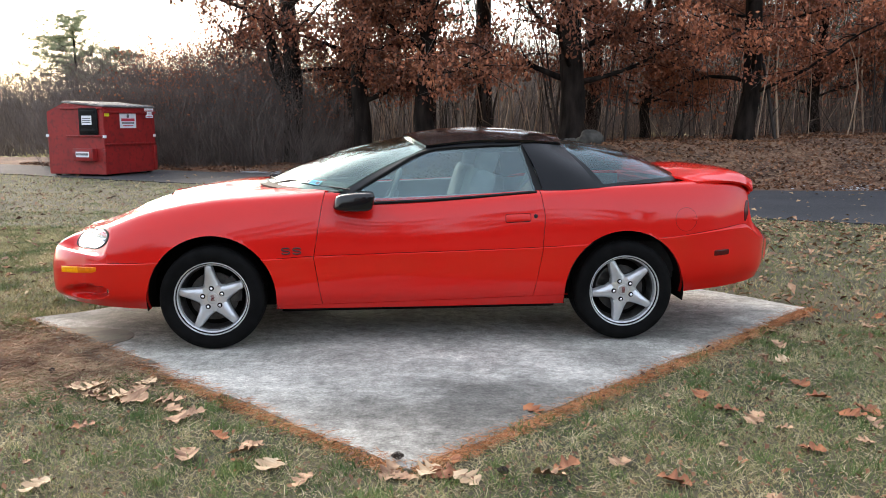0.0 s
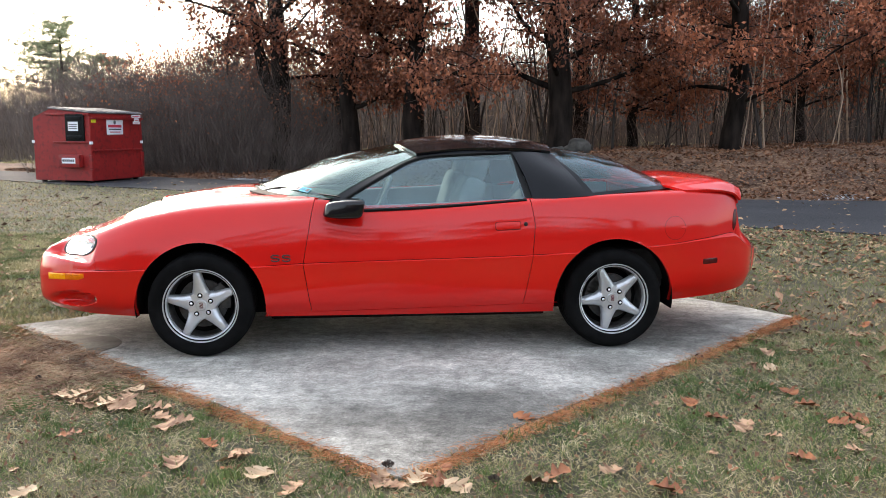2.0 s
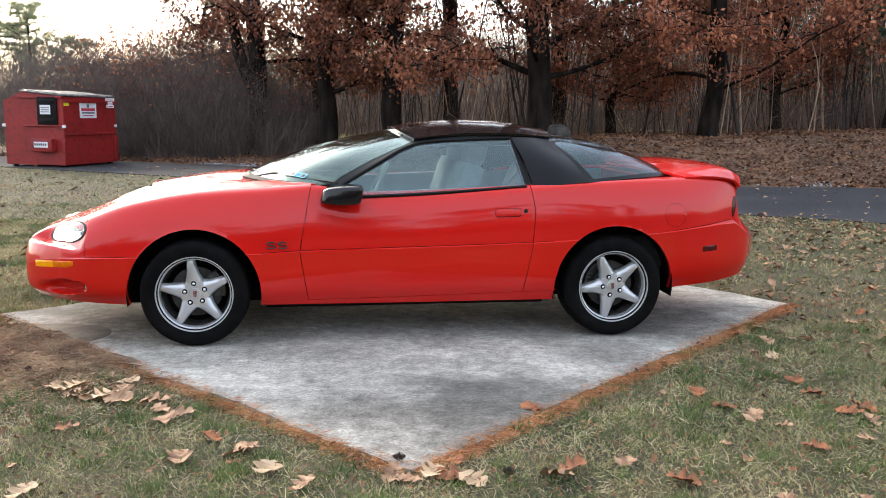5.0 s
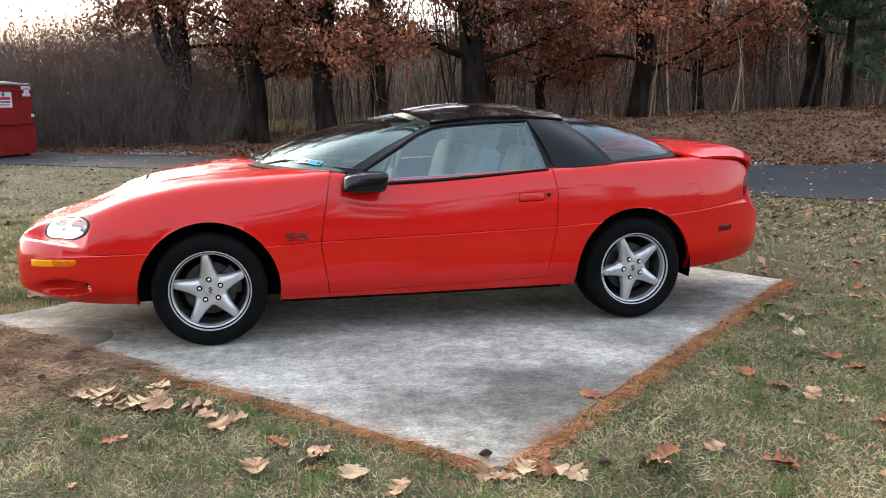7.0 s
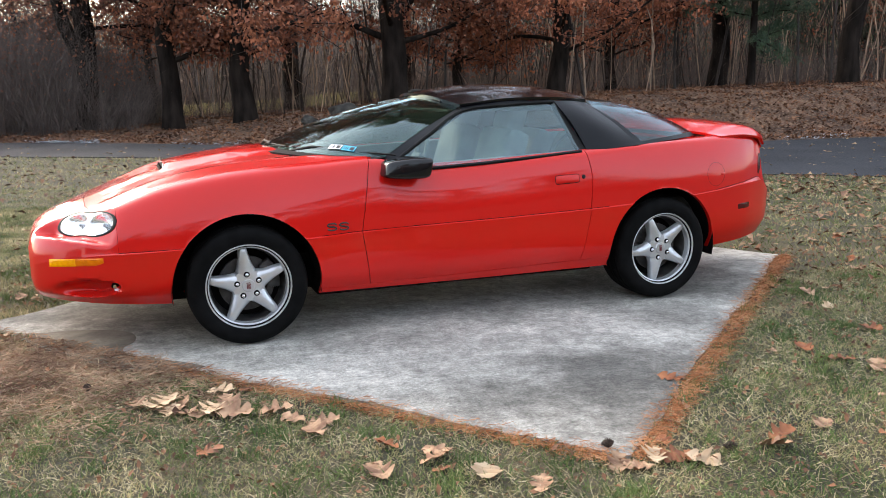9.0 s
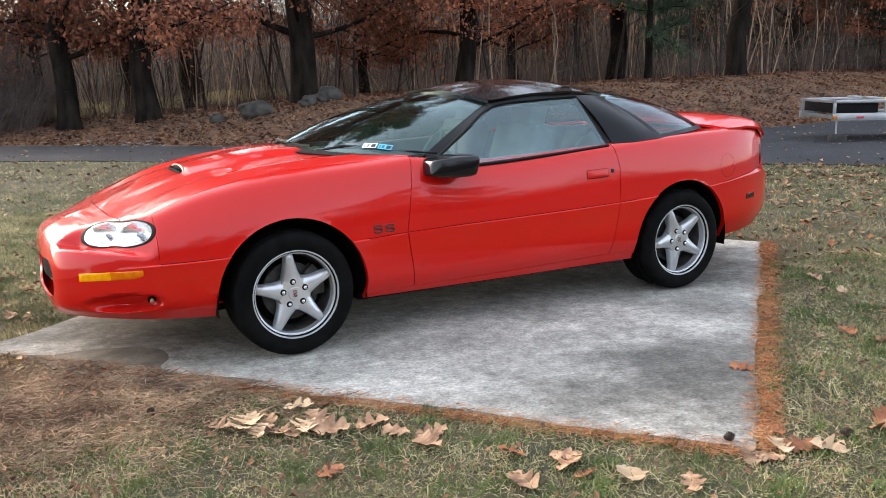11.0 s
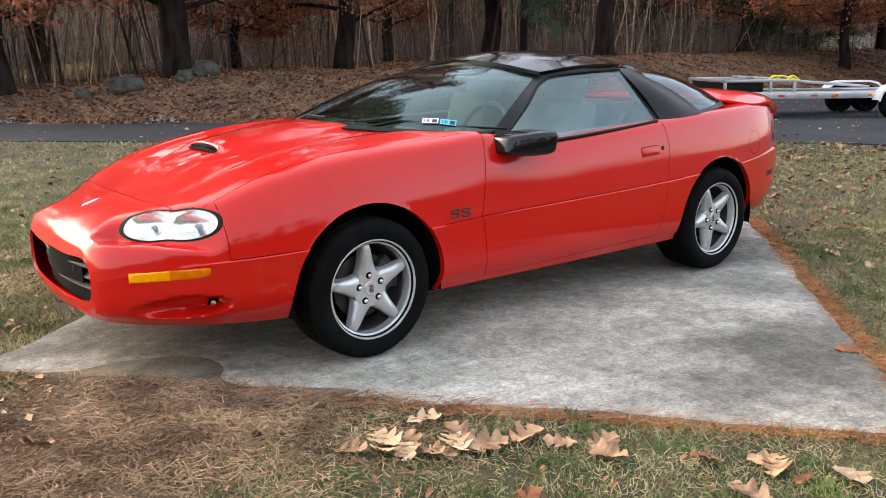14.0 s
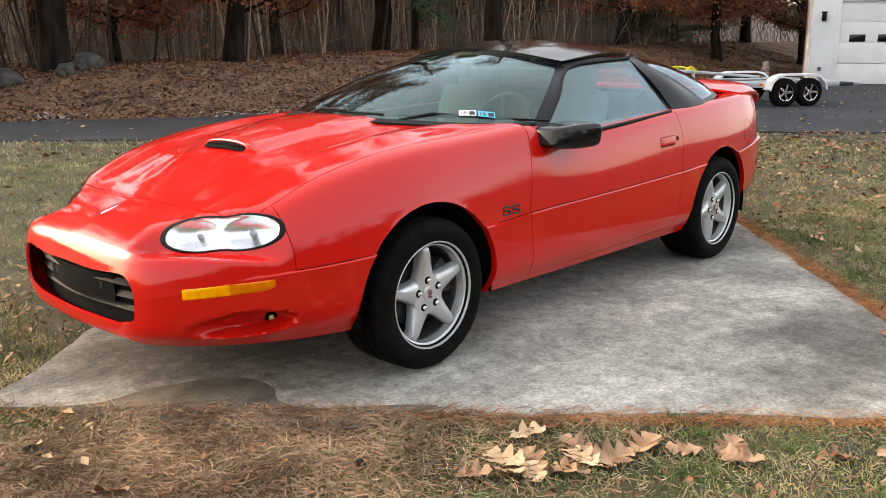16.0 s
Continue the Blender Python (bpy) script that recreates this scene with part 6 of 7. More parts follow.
# ---- trailer ----
def trailer():
    t = thing("car_trailer", pose(9.75, 14.15, 0.0, 0, 0, -19.5) @ Matrix.Scale(0.86, 4), "aluminium car trailer with white wheel guards", "trailer")
    for y in (0.12, 2.02):
        block("side_beam", (0, y - 0.04, 0.46), (5.8, y + 0.04, 0.60), ALU, t, 0.012)
        for k, x in enumerate((0.5, 1.3, 2.1, 2.6)):
            block("reflector", (x, y - 0.046, 0.51), (x + 0.16, y - 0.04, 0.55), RED_INK, t, 0)
    for k in range(10):
        block("cross_member", (0.2 + k * 0.55, 0.14, 0.47), (0.27 + k * 0.55, 2.0, 0.56), ALU, t, 0.008)
    for y0 in (0.16, 1.42):
        for k in range(4):
            block("deck_plank", (0.1, y0 + 0.14 * k, 0.585), (5.7, y0 + 0.132 + 0.14 * k, 0.615), ALU, t, 0.006)
    # raised rear frame with the stored ramps
    for y in (0.10, 1.95):
        block("rear_rail", (0.0, y, 0.84), (1.75, y + 0.08, 0.90), ALU, t, 0.01)
        for x in (0.02, 1.1, 1.68):
            block("rail_post", (x, y + 0.01, 0.58), (x + 0.06, y + 0.07, 0.86), ALU, t, 0.008)
    block("rear_bar", (0.0, 0.10, 0.84), (0.08, 2.03, 0.90), ALU, t, 0.01)
    block("storage_box", (0.06, 0.2, 0.62), (1.0, 1.9, 0.83), BLACK_PLASTIC, t, 0.02, "black storage box in the tail")
    for y in (0.5, 1.25):
        m = Matrix.Translation((0.9, y, 0.90)) @ Matrix.Rotation(radians(4.5), 4, "Y")
        block("ramp", (0, 0, 0), (2.9, 0.36, 0.06), ALU, t, 0.012, "aluminium loading ramp", m)
    for x0, y0, x1, y1 in ((1.15, 0.3, 1.7, 0.7), (1.25, 0.65, 1.85, 0.2), (1.6, 0.3, 2.0, 0.45)):
        bm = bmesh.new()
        tube(bm, curve_through([(x0, y0, 0.88), ((x0 + x1) / 2, (y0 + y1) / 2 + 0.05, 0.97), (x1, y1, 0.86)], 8), 0.022, 5)
        part("tie_strap", bm, YELLOW, t, "yellow tie-down strap")
    wheel = new("wheel")
    wheel.parent = t
    bm = bmesh.new()
    lathe(bm, [(0.19, -0.10), (0.24, -0.115), (0.31, -0.112), (0.338, -0.09), (0.342, 0), (0.338, 0.09), (0.31, 0.112), (0.2, 0.1)], 36)
    part("tyre", bm, RUBBER, wheel)
    bm = bmesh.new()
    lathe(bm, [(0.205, -0.095), (0.20, -0.115), (0.19, -0.11), (0.18, -0.05), (0.17, 0.08)], 36)
    lathe(bm, [(0.0, -0.10), (0.05, -0.10), (0.06, -0.07)], 16)
    for k in range(5):
        box(bm, (0.03, -0.085, -0.028), (0.19, -0.055, 0.028), 0.008, Matrix.Rotation(radians(72 * k), 4, "Y"))
    part("rim", bm, CHROME, wheel)
    # dark disc added for the shade behind the rim's spokes
    bm = bmesh.new()
    lathe(bm, [(0.0, -0.03), (0.185, -0.03)], 20)
    part("hub_shadow", bm, DARK, wheel)
    wheel.matrix_basis = pose(4.10, -0.02, 0.342)
    copy_thing(wheel, pose(4.80, -0.02, 0.342))
    for x in (4.10, 4.80):
        copy_thing(wheel, pose(x, 2.16, 0.342, 0, 0, 180))
    for y0, m in ((-0.15, WHITE), (2.04, WHITE)):
        bm = bmesh.new()
        line = [(3.62, 0.42), (3.69, 0.62), (3.84, 0.74), (4.05, 0.785), (4.85, 0.785), (5.06, 0.74), (5.21, 0.62), (5.28, 0.42)]
        a = [bm.verts.new((x, y0, z)) for x, z in line]
        b = [bm.verts.new((x, y0 + 0.27, z)) for x, z in line]
        for k in range(7):
            bm.faces.new((a[k], a[k + 1], b[k + 1], b[k]))
        lip = [bm.verts.new((4.45 + (x - 4.45) * 0.955, y0, z - 0.045)) for x, z in line]
        for k in range(7):
            bm.faces.new((a[k + 1], a[k], lip[k], lip[k + 1]))
        thicken(bm, 0.006)
        part("wheel_guard", bm, m, t, "white rounded wheel guard", angle=30)
    for x in (3.5, 2.6, 0.0):
        block("marker_lamp", (x, 0.06, 0.50), (x + 0.09, 0.085, 0.56), AMBER, t, 0.006)
    for y0, y1 in ((0.2, 1.02), (1.94, 1.12)):
        bm = bmesh.new()
        tube(bm, [(5.7, y0, 0.50), (7.0, y1, 0.46)], 0.045, 6)
        part("tongue_beam", bm, BLACK_PLASTIC, t)
    block("coupler", (6.9, 1.0, 0.42), (7.25, 1.14, 0.52), ALU, t, 0.02)
    bm = bmesh.new()
    tube(bm, [(0.1, 0.12, 0.5), (0.1, 0.12, 0.18)], 0.02, 8)
    part("rear_prop", bm, ALU, t)
    block("prop_block", (-0.04, 0.0, 0.0), (0.30, 0.22, 0.19), STONE, t, 0.02, "concrete block under the tail")
    return t


trailer()


# ---- garage ----
def garage():
    t = thing("garage", pose(22.5, 18.25, 0.0, 0, 0, -57), "white garage with a panelled roll-up door", "garage")
    W, D, Hh = 7.6, 9.0, 3.6
    x0, x1, top = 0.82, 3.55, 2.52
    for k, (lo, hi) in enumerate((((0, 0, 0), (x0, 0.2, Hh)), ((x1, 0, 0), (W, 0.2, Hh)), ((x0, 0, top), (x1, 0.2, Hh)), ((0, 0.2, 0), (0.2, D, Hh)), ((W - 0.2, 0.2, 0), (W, D, Hh)), ((0.2, D - 0.2, 0), (W - 0.2, D, Hh)))):
        wall = block("wall", lo, hi, SIDING, t, 0.004)
    for k in range(24):
        z = 0.15 + 0.145 * k
        block("siding_board", (-0.012, 0.0, z), (0.004, D, z + 0.006), SIDING, t, 0)
    bm = bmesh.new()
    ridge = [(-0.3, -0.3, Hh), (W / 2, -0.3, Hh + 2.0), (W + 0.3, -0.3, Hh)]
    a = [bm.verts.new(p) for p in ridge]
    b = [bm.verts.new((x, D + 0.3, z)) for x, y, z in ridge]
    for k in range(2):
        bm.faces.new((a[k], a[k + 1], b[k + 1], b[k]))
    bm.normal_update()
    bmesh.ops.reverse_faces(bm, faces=[f for f in bm.faces if f.normal.z < 0])
    thicken(bm, 0.12)
    part("roof", bm, BLACK_PLASTIC, t, smooth=False)
    bm = bmesh.new()
    bm.faces.new([bm.verts.new(p) for p in ((0, 0.05, Hh), (W, 0.05, Hh), (W / 2, 0.05, Hh + 1.85))])
    thicken(bm, 0.1)
    part("gable", bm, SIDING, t, smooth=False)
    for lo, hi in (((x0 - 0.13, -0.03, 0), (x0, 0.02, top + 0.13)), ((x1, -0.03, 0), (x1 + 0.13, 0.02, top + 0.13)), ((x0, -0.03, top), (x1, 0.02, top + 0.13))):
        block("door_trim", lo, hi, WHITE, t, 0.006)
    door = new("roll_up_door")
    door.parent = t
    for k in range(4):
        block("door_panel", (x0 + 0.005, 0.06, 0.02 + k * 0.625), (x1 - 0.005, 0.10, 0.02 + k * 0.625 + 0.617), WHITE, door, 0.008)
    for k in range(3):
        xx = x0 + 0.28 + 0.80 * k
        pane = block("door_window", (xx, 0.052, 1.30), (xx + 0.46, 0.059, 1.52), BLACK_GLOSS, door, 0.003, "small dark window in the door")
    lamp = new("wall_lantern")
    lamp.parent = t
    block("lantern_body", (0.26, -0.20, 1.92), (0.40, -0.06, 2.16), BLACK_PLASTIC, lamp, 0.03, "black wall lantern")
    block("lantern_cap", (0.24, -0.22, 2.16), (0.42, -0.04, 2.22), BLACK_PLASTIC, lamp, 0.03)
    block("lantern_arm", (0.30, -0.10, 2.02), (0.36, 0.0, 2.08), BLACK_PLASTIC, lamp, 0.01)
    block("outlet_box", (0.27, -0.05, 0.42), (0.37, 0.0, 0.54), BIN_LID, t, 0.01)
    return t


garage()


# ---- stones, post and wires ----
def boulder(x, y, sx, sy, sz, seed):
    bm = bmesh.new()
    bmesh.ops.create_icosphere(bm, subdivisions=4, radius=1.0)
    for v in bm.verts:
        n = noise.noise(v.co * 1.3 + Vector((seed, 0, 0))) * 0.35 + noise.noise(v.co * 3.7 + Vector((0, seed, 0))) * 0.12
        v.co = Vector((v.co.x * sx, v.co.y * sy, v.co.z * sz)) * (1 + n)
    ob = finish(bm, "boulder", STONE, angle=60)
    ob.location = (x, y, float(ground_z(x, y)) + sz * 0.45)
    return tagged(ob, "rough grey boulder half sunk in leaf litter", "boulder", "boulders by the oak")


boulder(0.20, 23.5, 0.44, 0.32, 0.26, 3)
boulder(2.10, 23.9, 0.32, 0.30, 0.25, 8)
boulder(1.55, 23.6, 0.22, 0.2, 0.18, 5)
boulder(-0.75, 23.8, 0.2, 0.18, 0.14, 6)
bm = bmesh.new()
lathe(bm, [(0.0, 0.62), (0.07, 0.61), (0.11, 0.55), (0.10, 0.47), (0.13, 0.42), (0.15, 0.30), (0.12, 0.24), (0.15, 0.15), (0.17, 0.0)], 20)
bmesh.ops.rotate(bm, verts=bm.verts[:], matrix=Matrix.Rotation(radians(90), 3, "X"))
ob = finish(bm, "garden_ornament", surface("painted_stone", (0.16, 0.10, 0.08), (0.36, 0.33, 0.30), 9, 0.8))
ob.location = (25.2, 21.6, float(ground_z(25.2, 21.6)))
tagged(ob, "small painted stone ornament standing among leaves", "garden ornament")
for z in (5.4, 7.3):
    bm = bmesh.new()
    tube(bm, curve_through([(-95, 78, z + 1.2), (-60, 70, z), (-36, 66, z - 0.3)], 12), 0.03, 4)
    tagged(finish(bm, "power_line", BLACK_PLASTIC), "thin dark overhead wire crossing the sky", "power line", "overhead wires")

# ---- lawn, fallen leaves, pine straw ----
def on_lawn(x, y, margin=0.0):
    return (inside(SLAB, x, y) < -margin) & (inside(DRIVE, x, y) < -0.05) & (y < far_edge(x))


def blades(name, label, n, xs_, ys_, high, wide, material, keep=None, lean=0.9):
    x, y = rng.uniform(*xs_, n), rng.uniform(*ys_, n)
    ok = on_lawn(x, y, 0.0)
    if keep is not None:
        ok &= keep(x, y)
    x, y = x[ok], y[ok]
    m = len(x)
    b = np.stack([x, y, ground_z(x, y) - 0.004], 1)
    w = np.stack([rng.normal(0, lean, m), rng.normal(0, lean, m), np.ones(m)], 1)
    v, f = twig_cloud(b, w, rng.uniform(0.4, 1.0, m) * high, np.full(m, wide))
    return tagged(soup(name, *heap((v, f)), material), label, "grass", kind="stuff")


def clumpy(x, y):
    """Thins the lawn in patches."""
    f = np.sin(3.1 * x + 1.3 * np.sin(2.3 * y)) * np.sin(2.7 * y + 0.9 * np.sin(3.3 * x + 1)) + 0.5 * np.sin(9.1 * x + 2 * np.sin(7 * y)) * np.sin(8.3 * y)
    worn = np.exp(-(((x + 2.75) / 0.9) ** 2 + ((y - 4.85) / 0.55) ** 2))
    return f - 2.2 * worn > rng.uniform(-1.3, 0.9, x.shape)


blades("grass", "short dry and green autumn grass", 170000, (-4.2, 4.2), (2.3, 6.2), 0.040, 0.0019, GRASS, None)
blades("grass", "short green autumn grass in tufts", 90000, (-4.2, 4.2), (2.3, 6.2), 0.052, 0.0020, GRASS_GREEN, clumpy, 0.7)
blades("grass", "short dry and green autumn grass", 90000, (-9, 8), (5.0, 13), 0.06, 0.003, GRASS, lambda x, y: (np.abs(x) > 4.2) | (y > 6.2))
blades("grass", "short green autumn grass in tufts", 40000, (-9, 8), (5.0, 13), 0.07, 0.003, GRASS_GREEN, lambda x, y: clumpy(x, y) & ((np.abs(x) > 4.2) | (y > 6.2)), 0.7)
blades("grass", "short dry and green autumn grass", 110000, (-8, -2.6), (5.4, 11), 0.06, 0.0026, GRASS, None)
blades("grass", "thin dry grass towards the drive", 60000, (-22, 4), (12.5, 27), 0.07, 0.006, GRASS, None)
blades("grass", "short dry and green autumn grass", 60000, (-8, -4.2), (3.4, 8.5), 0.05, 0.0024, GRASS, None)
blades("straw", "matted dead grass between the blades", 30000, (-8, -4.2), (3.4, 8.5), 0.08, 0.0020, DEAD_GRASS, None, 2.5)
blades("grass", "short dry and green autumn grass", 70000, (-7, 5), (-2, 2.3), 0.05, 0.003, GRASS, None)
blades("straw", "matted dead grass between the blades", 85000, (-4.2, 4.2), (2.3, 6.2), 0.075, 0.0016, DEAD_GRASS, None, 3.0)

tx, ty = rng.uniform(-4.0, 4.2, 420), rng.uniform(2.4, 6.0, 420)
tx, ty = np.repeat(tx, 55) + rng.normal(0, 0.035, 420 * 55), np.repeat(ty, 55) + rng.normal(0, 0.035, 420 * 55)
ok = on_lawn(tx, ty, 0.02) & (((tx + 2.75) / 1.0) ** 2 + ((ty - 4.85) / 0.6) ** 2 > 1)
tx, ty = tx[ok], ty[ok]
b = np.stack([tx, ty, ground_z(tx, ty) - 0.004], 1)
w = np.stack([rng.normal(0, 0.6, len(tx)), rng.normal(0, 0.6, len(tx)), np.ones(len(tx))], 1)
tagged(soup("grass_tufts", *heap(twig_cloud(b, w, rng.uniform(0.03, 0.070, len(tx)), np.full(len(tx), 0.0022))), GRASS_GREEN), "dense green tufts standing in the lawn", "grass", kind="stuff")
blades("straw", "dead grass over the worn patch", 40000, (-4.2, -1.6), (4.1, 5.7), 0.055, 0.0021, DEAD_GRASS, lambda x, y: ((x + 2.75) / 1.1) ** 2 + ((y - 4.85) / 0.7) ** 2 < 1, 1.8)
n = 26000
x, y = rng.uniform(-20, 6, n), rng.uniform(33, 72, n)
b = np.stack([x, y, ground_z(x, y) - 0.02], 1)
w = np.stack([rng.normal(0, 0.5, n), rng.normal(0, 0.5, n), np.ones(n)], 1)
tagged(soup("field_grass", *heap(twig_cloud(b, w, rng.uniform(0.12, 0.3, n), np.full(n, 0.04))), FIELD), "pale green and straw field behind the wood", "grass", kind="stuff")


def oak_leaf_mesh(seed, material):
    """A lobed, curled oak leaf about as long as a hand."""
    r = random.Random(seed)
    bm = bmesh.new()
    n = 34
    long_ = 0.165
    bend = r.uniform(-0.5, 0.5)
    mid = [bm.verts.new((0, -0.5 * long_ + long_ * k / (n - 1), 0)) for k in range(n)]
    sides = []
    for sgn in (-1, 1):
        ring = []
        phase = r.uniform(0.25, 0.55)
        for k in range(n):
            s = k / (n - 1)
            if s < 0.13:
                wd, tip = 0.0013, 0.0
            else:
                q = (s - 0.13) / 0.87
                body = 0.056 * math.sin(math.pi * min(1.0, 0.10 + 0.90 * q)) ** 0.75
                tip = abs(math.cos(math.pi * (3.2 * q + phase))) ** 0.9
                wd = max(0.0013, body * (0.30 + 0.70 * tip) * r.uniform(0.92, 1.05))
            ring.append(bm.verts.new((sgn * wd, -0.5 * long_ + long_ * s + 0.30 * wd * tip, 0)))
        sides.append(ring)
    for ring, flip_ in ((sides[0], False), (sides[1], True)):
        for k in range(n - 1):
            q = (mid[k], mid[k + 1], ring[k + 1], ring[k])
            bm.faces.new(q[::-1] if flip_ else q)
    curl, twist = r.uniform(0.1, 1.0), r.uniform(-0.6, 0.6)
    for v in bm.verts:
        x, y = v.co.x, v.co.y
        v.co.z = 11.0 * curl * x * x + 1.7 * curl * y * y + twist * x * y * 7 + 0.012 * noise.noise((x * 34, y * 34, seed)) + 0.004 * noise.noise((x * 110, y * 110, seed)) + 0.008
        v.co.x += bend * y * y * 2.2
    me = bpy.data.meshes.new("fallen_leaf")
    bm.to_mesh(me)
    bm.free()
    me.materials.append(material)
    me.shade_smooth()
    return me


LEAVES = [oak_leaf_mesh(k, m) for k, m in enumerate((DRY_LEAF, DRY_LEAF, PALE_LEAF, RUST_LEAF, DRY_LEAF, RUST_LEAF, DRY_LEAF, RUST_LEAF, DRY_LEAF))]


def drop_leaf(x, y, size=1.0, kind_=None, lift=0.0):
    k = int(rng.integers(0, len(LEAVES))) if kind_ is None else kind_
    ob = new("fallen_leaf", LEAVES[k])
    z = max(float(ground_z(x, y)) + 0.012, 0.0 if float(inside(SLAB, x, y)) > 0 else -1)
    ob.matrix_world = pose(x, y, z + lift, rng.normal(0, 9), rng.normal(0, 9), rng.uniform(0, 360)) @ Matrix.Scale(size, 4)
    label = "curled tan oak leaf fallen on the grass" if k in (0, 1, 2, 4, 6, 8) else "curled rust-brown oak leaf fallen on the grass"
    return tagged(ob, label, "leaf", "fallen leaves")


MARKS = [(-1.84, 4.29), (-1.67, 4.19), (-1.56, 4.12), (-1.44, 4.22), (-1.50, 4.42), (-1.16, 4.0), (-1.05, 3.92), (-1.48, 3.73), (-0.81, 3.66), (-0.66, 3.5), (-0.64, 3.58), (-0.49, 3.37), (-0.32, 3.25), (0.56, 4.20), (1.41, 4.46), (1.5, 4.27), (1.60, 4.16), (1.97, 4.71), (1.98, 4.49), (2.05, 4.22), (2.15, 4.27), (2.11, 4.09),
         (0.61, 3.38), (0.69, 3.46), (-0.01, 3.36), (0.07, 3.33), (0.24, 3.37), (1.09, 3.35), (1.74, 3.75), (-1.31, 3.08), (-0.86, 3.42), (0.92, 3.54), (2.07, 5.49)]
for x, y in MARKS:
    drop_leaf(x, y, rng.uniform(0.75, 1.1))
for x, y in ((-2.80, 4.86), (-1.75, 4.22), (-1.63, 4.24), (-1.60, 4.12), (-1.50, 4.14), (-1.08, 3.83), (-1.42, 4.10), (-1.70, 4.28), (0.14, 3.38), (0.30, 3.33), (-1.25, 4.10)):
    drop_leaf(x, y, rng.uniform(0.85, 1.2), int(rng.choice([0, 1, 2, 4])), 0.006)
count = 0
while count < 210:
    x, y = rng.uniform(-5.5, 6.5), 2.4 + 6.5 * rng.uniform() ** 1.2
    if on_lawn(np.array(x), np.array(y), 0.03) and rng.uniform() < (0.35 + 0.65 * (x > 1.2)):
        drop_leaf(x, y, rng.uniform(0.35, 0.8))
        count += 1


def litter(name, label, x, y, size, material, flat=0.35, lift=0.015):
    """Flat folded leaves lying about."""
    n = len(x)
    z = np.maximum(ground_z(x, y), np.where(inside(DRIVE, x, y) > 0, 0.012, -9)) + lift * rng.uniform(0.4, 1.4, n)
    a = rng.uniform(0, 6.28, n)
    d = np.stack([np.cos(a), np.sin(a), rng.normal(0, flat, n)], 1)
    s = np.stack([-np.sin(a), np.cos(a), rng.normal(0, flat, n)], 1)
    p = np.stack([x, y, z], 1)
    L = size * rng.uniform(0.5, 1.3, (n, 1))
    up = np.array([0, 0, 1.0])
    k = rng.uniform(0.05, 0.3, (n, 1))
    v = np.stack([p - d * L * 0.5 + up * L * k * 0.4, p + s * L * 0.30 + up * L * k, p + d * L * 0.5, p - s * L * 0.30 + up * L * k], 1).reshape(-1, 3)
    b = np.arange(n) * 4
    f = np.concatenate([np.stack([b, b + 1, b + 2], 1), np.stack([b, b + 2, b + 3], 1)])
    return tagged(soup(name, v.tolist(), f.tolist(), material), label, "leaves", kind="stuff")


n = 85000
x = rng.uniform(-16, 34, n)
y = far_edge(x) + 0.1 + 15 * rng.uniform(0, 1, n) ** 1.25
litter("leaf_litter", "thick brown leaf litter covering the bank", x, y, 0.088, LITTER, 0.45, 0.03)
for n, size_, mat_ in ((4200, 0.062, LITTER_TAN), (3600, 0.070, LITTER), (500, 0.11, DRY_LEAF)):
    x, y = rng.uniform(2.2, 10, n), rng.uniform(5.0, 13, n)
    ok = on_lawn(x, y, 0.05) & (rng.uniform(0, 1, n) < 0.25 + 0.75 * np.clip((y - 6.5) / 4, 0, 1))
    litter("leaf_litter", "tan and brown leaves strewn over the lawn", x[ok], y[ok], size_, mat_, 0.3, 0.03)
n = 2600
x, y = rng.uniform(-16, 2.5, n), rng.uniform(7, 24, n)
ok = on_lawn(x, y, 0.05)
litter("leaf_litter", "brown leaves strewn over the lawn", x[ok], y[ok], 0.085, LITTER, 0.3, 0.03)
n = 9000
x, y = rng.uniform(-4.5, 4.5, n), rng.uniform(2.3, 7.5, n)
ok = on_lawn(x, y, 0.02)
litter("leaf_crumbs", "brown crumbs of leaves between the grass", x[ok], y[ok], 0.026, LITTER, 0.45, 0.025)
n = 4500
x, y = rng.uniform(-10, -2.4, n), rng.uniform(5, 16, n)
ok = on_lawn(x, y, 0.02)
litter("leaf_crumbs", "tan crumbs of leaves between the grass", x[ok], y[ok], 0.045, LITTER_TAN, 0.25, 0.03)
n = 1100
x, y = rng.uniform(3, 24, n), rng.uniform(5, 21, n)
ok = inside(DRIVE, x, y) > 0.1
litter("leaf_litter", "pale leaves scattered over the asphalt", x[ok], y[ok], 0.085, LITTER_TAN, 0.25, 0.006)
n = 200
x, y = rng.uniform(-12, 3, n), rng.uniform(15, 24, n)
ok = inside(DRIVE, x, y) > 0.1
litter("leaf_litter", "leaves scattered over the far asphalt", x[ok], y[ok], 0.10, LITTER_TAN, 0.25, 0.006)

# orange needles gathered along the pad's edges
def straw_along(a, b, n, out, wide):
    t = rng.uniform(0, 1, n)
    ax, ay, bx, by = *a, *b
    d = math.hypot(bx - ax, by - ay)
    o = rng.normal(out, wide, n)
    x = ax + (bx - ax) * t + o * (by - ay) / d
    y = ay + (by - ay) * t - o * (bx - ax) / d
    return x, y


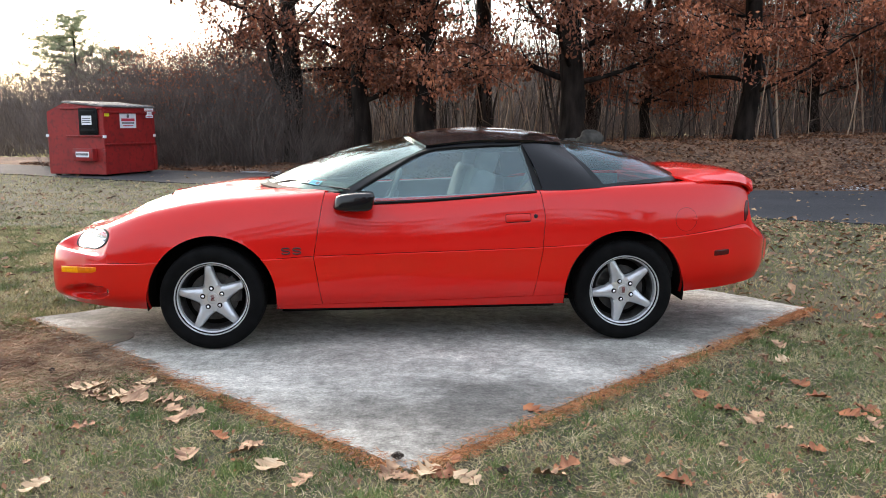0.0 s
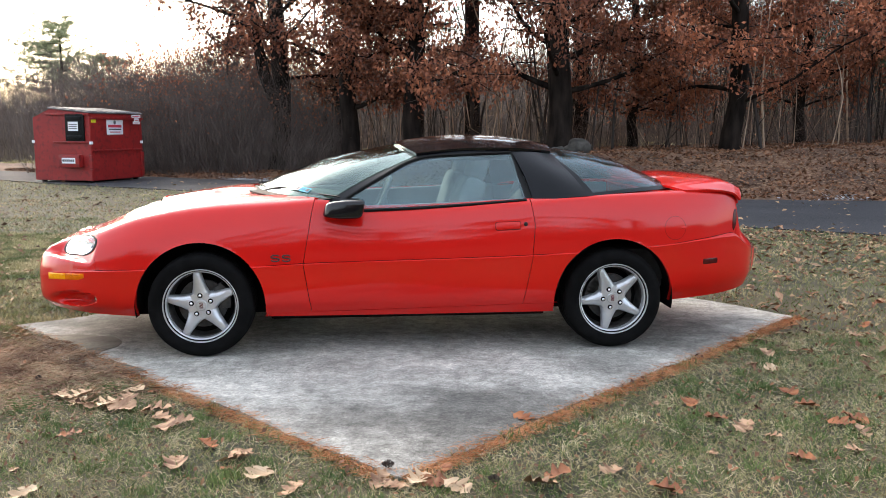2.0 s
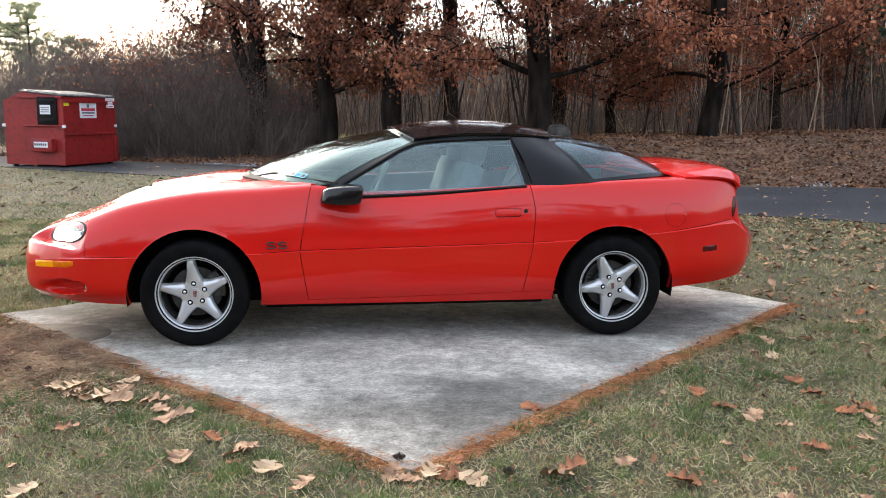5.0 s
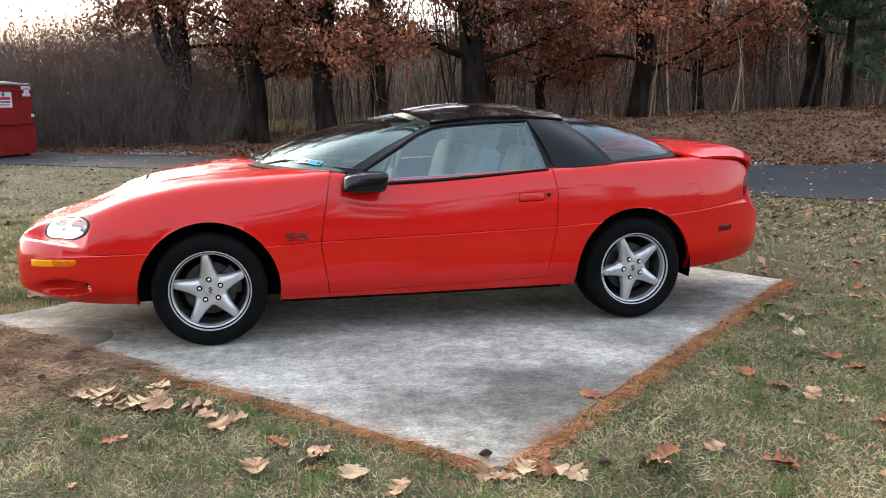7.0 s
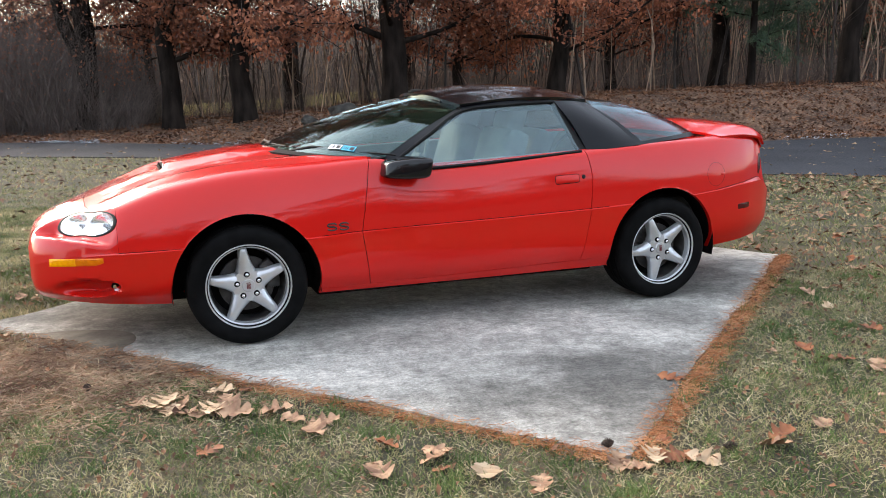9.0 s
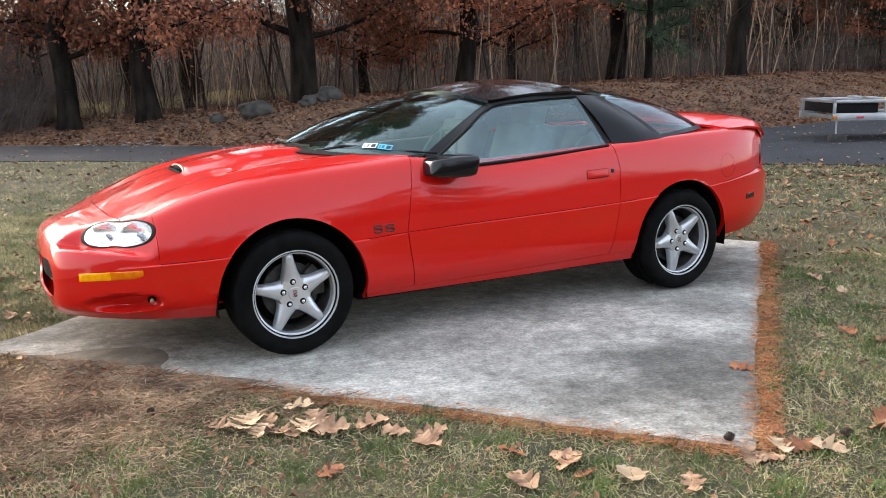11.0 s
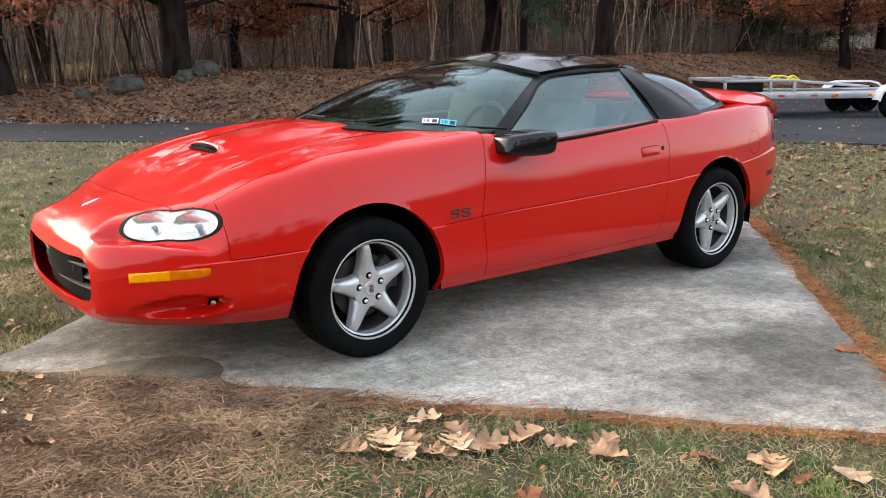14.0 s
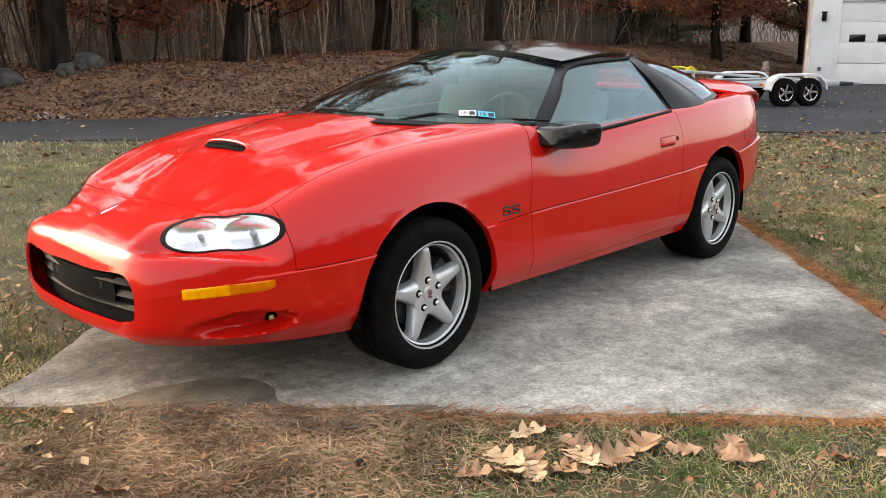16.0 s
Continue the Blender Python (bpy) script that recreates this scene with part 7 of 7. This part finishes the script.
xs1, ys1 = straw_along(SLAB[0], SLAB[1], 7000, 0.05, 0.030)
xs2, ys2 = straw_along(SLAB[3], SLAB[0], 4600, 0.04, 0.030)
keep = ~((xs2 < -2.1) & (rng.uniform(0, 1, len(xs2)) < 0.6))
x, y = np.r_[xs1, xs2[keep]], np.r_[ys1, ys2[keep]]
z = np.maximum(ground_z(x, y), np.where(inside(SLAB, x, y) > 0, 0.0, -1)) + rng.uniform(0.004, 0.022, len(x))
a = rng.uniform(0, 6.28, len(x))
w = np.stack([np.cos(a), np.sin(a), rng.normal(0, 0.07, len(x))], 1)
tagged(soup("pine_straw", *heap(twig_cloud(np.stack([x, y, z], 1), w, rng.uniform(0.03, 0.075, len(x)), np.full(len(x), 0.0012))), NEEDLE), "orange pine needles heaped along the pad's edge", "pine straw", kind="stuff")
n = 17000
x, y = rng.normal(-2.75, 0.75, n), rng.normal(4.8, 0.42, n)
ok = on_lawn(x, y, 0.0)
x, y = x[ok], y[ok]
a = rng.uniform(0, 6.28, len(x))
w = np.stack([np.cos(a), np.sin(a), rng.normal(0, 0.2, len(x))], 1)
tagged(soup("pine_straw", *heap(twig_cloud(np.stack([x, y, ground_z(x, y) + 0.025], 1), w, rng.uniform(0.05, 0.10, len(x)), np.full(len(x), 0.0020))), NEEDLE_BROWN), "brown needles matted in the worn grass", "pine straw", kind="stuff")

# a tongue of damp soil washed on to the pad
rim_ = curve_through([(-2.84, 5.70, 0), (-2.62, 5.60, 0), (-2.40, 5.62, 0), (-2.22, 5.60, 0), (-2.08, 5.50, 0), (-2.02, 5.34, 0), (-2.06, 5.20, 0), (-2.0, 5.08, 0), (-1.86, 4.98, 0), (-1.70, 4.90, 0), (-1.60, 4.80, 0), (-2.0, 4.86, 0), (-2.45, 5.25, 0)], 90)
soil = sheet("soil_patch", [(float(p[0]), float(p[1])) for p in rim_], 0.004, 0.01, DIRT, 0.035, 0.02)
tagged(soil, "damp brown soil washed over the pad's edge", "soil", kind="structure")


def pine_cone(x, y, turn):
    bm = bmesh.new()
    for k in range(46):
        s = (k + 0.5) / 46
        r = 0.026 * math.sin(math.pi * min(0.97, 0.10 + 0.88 * s)) ** 0.8
        a = k * 2.39996
        m = Matrix.Translation((0, 0, 0.085 * s)) @ Matrix.Rotation(a, 4, "Z") @ Matrix.Rotation(radians(-35 + 50 * s), 4, "Y")
        box(bm, (0.0, -0.007, -0.0012), (r + 0.004, 0.007, 0.0016), 0, m)
    ob = finish(bm, "pine_cone", CONE, smooth=False)
    ob.matrix_world = pose(x, y, max(0, float(ground_z(x, y))) + 0.022, 90, 0, turn) @ Matrix.Scale(0.62, 4)
    return tagged(ob, "small dark brown open pine cone", "pine cone", "pine cones")


for x, y, a in ((-0.02, 3.50, 100), (-2.94, 5.30, 60), (-2.10, 4.57, 20), (0.42, 3.40, 70)):
    pine_cone(x, y, a)
# pale gravel along the far side of the drive
n = 2600
x = np.r_[rng.uniform(-8.5, 12, n), rng.normal(-6.6, 0.45, 700)]
y = far_edge(x) + np.abs(rng.normal(0.25, 0.35, len(x)))
keep = np.sin(1.9 * x + 1) + 0.6 * np.sin(4.7 * x) > rng.uniform(-0.3, 1.6, len(x))
keep[n:] = True
litter("gravel", "pale gravel and frost along the drive's edge", x[keep], y[keep], 0.085, PALE_STONE, 0.2, 0.03)
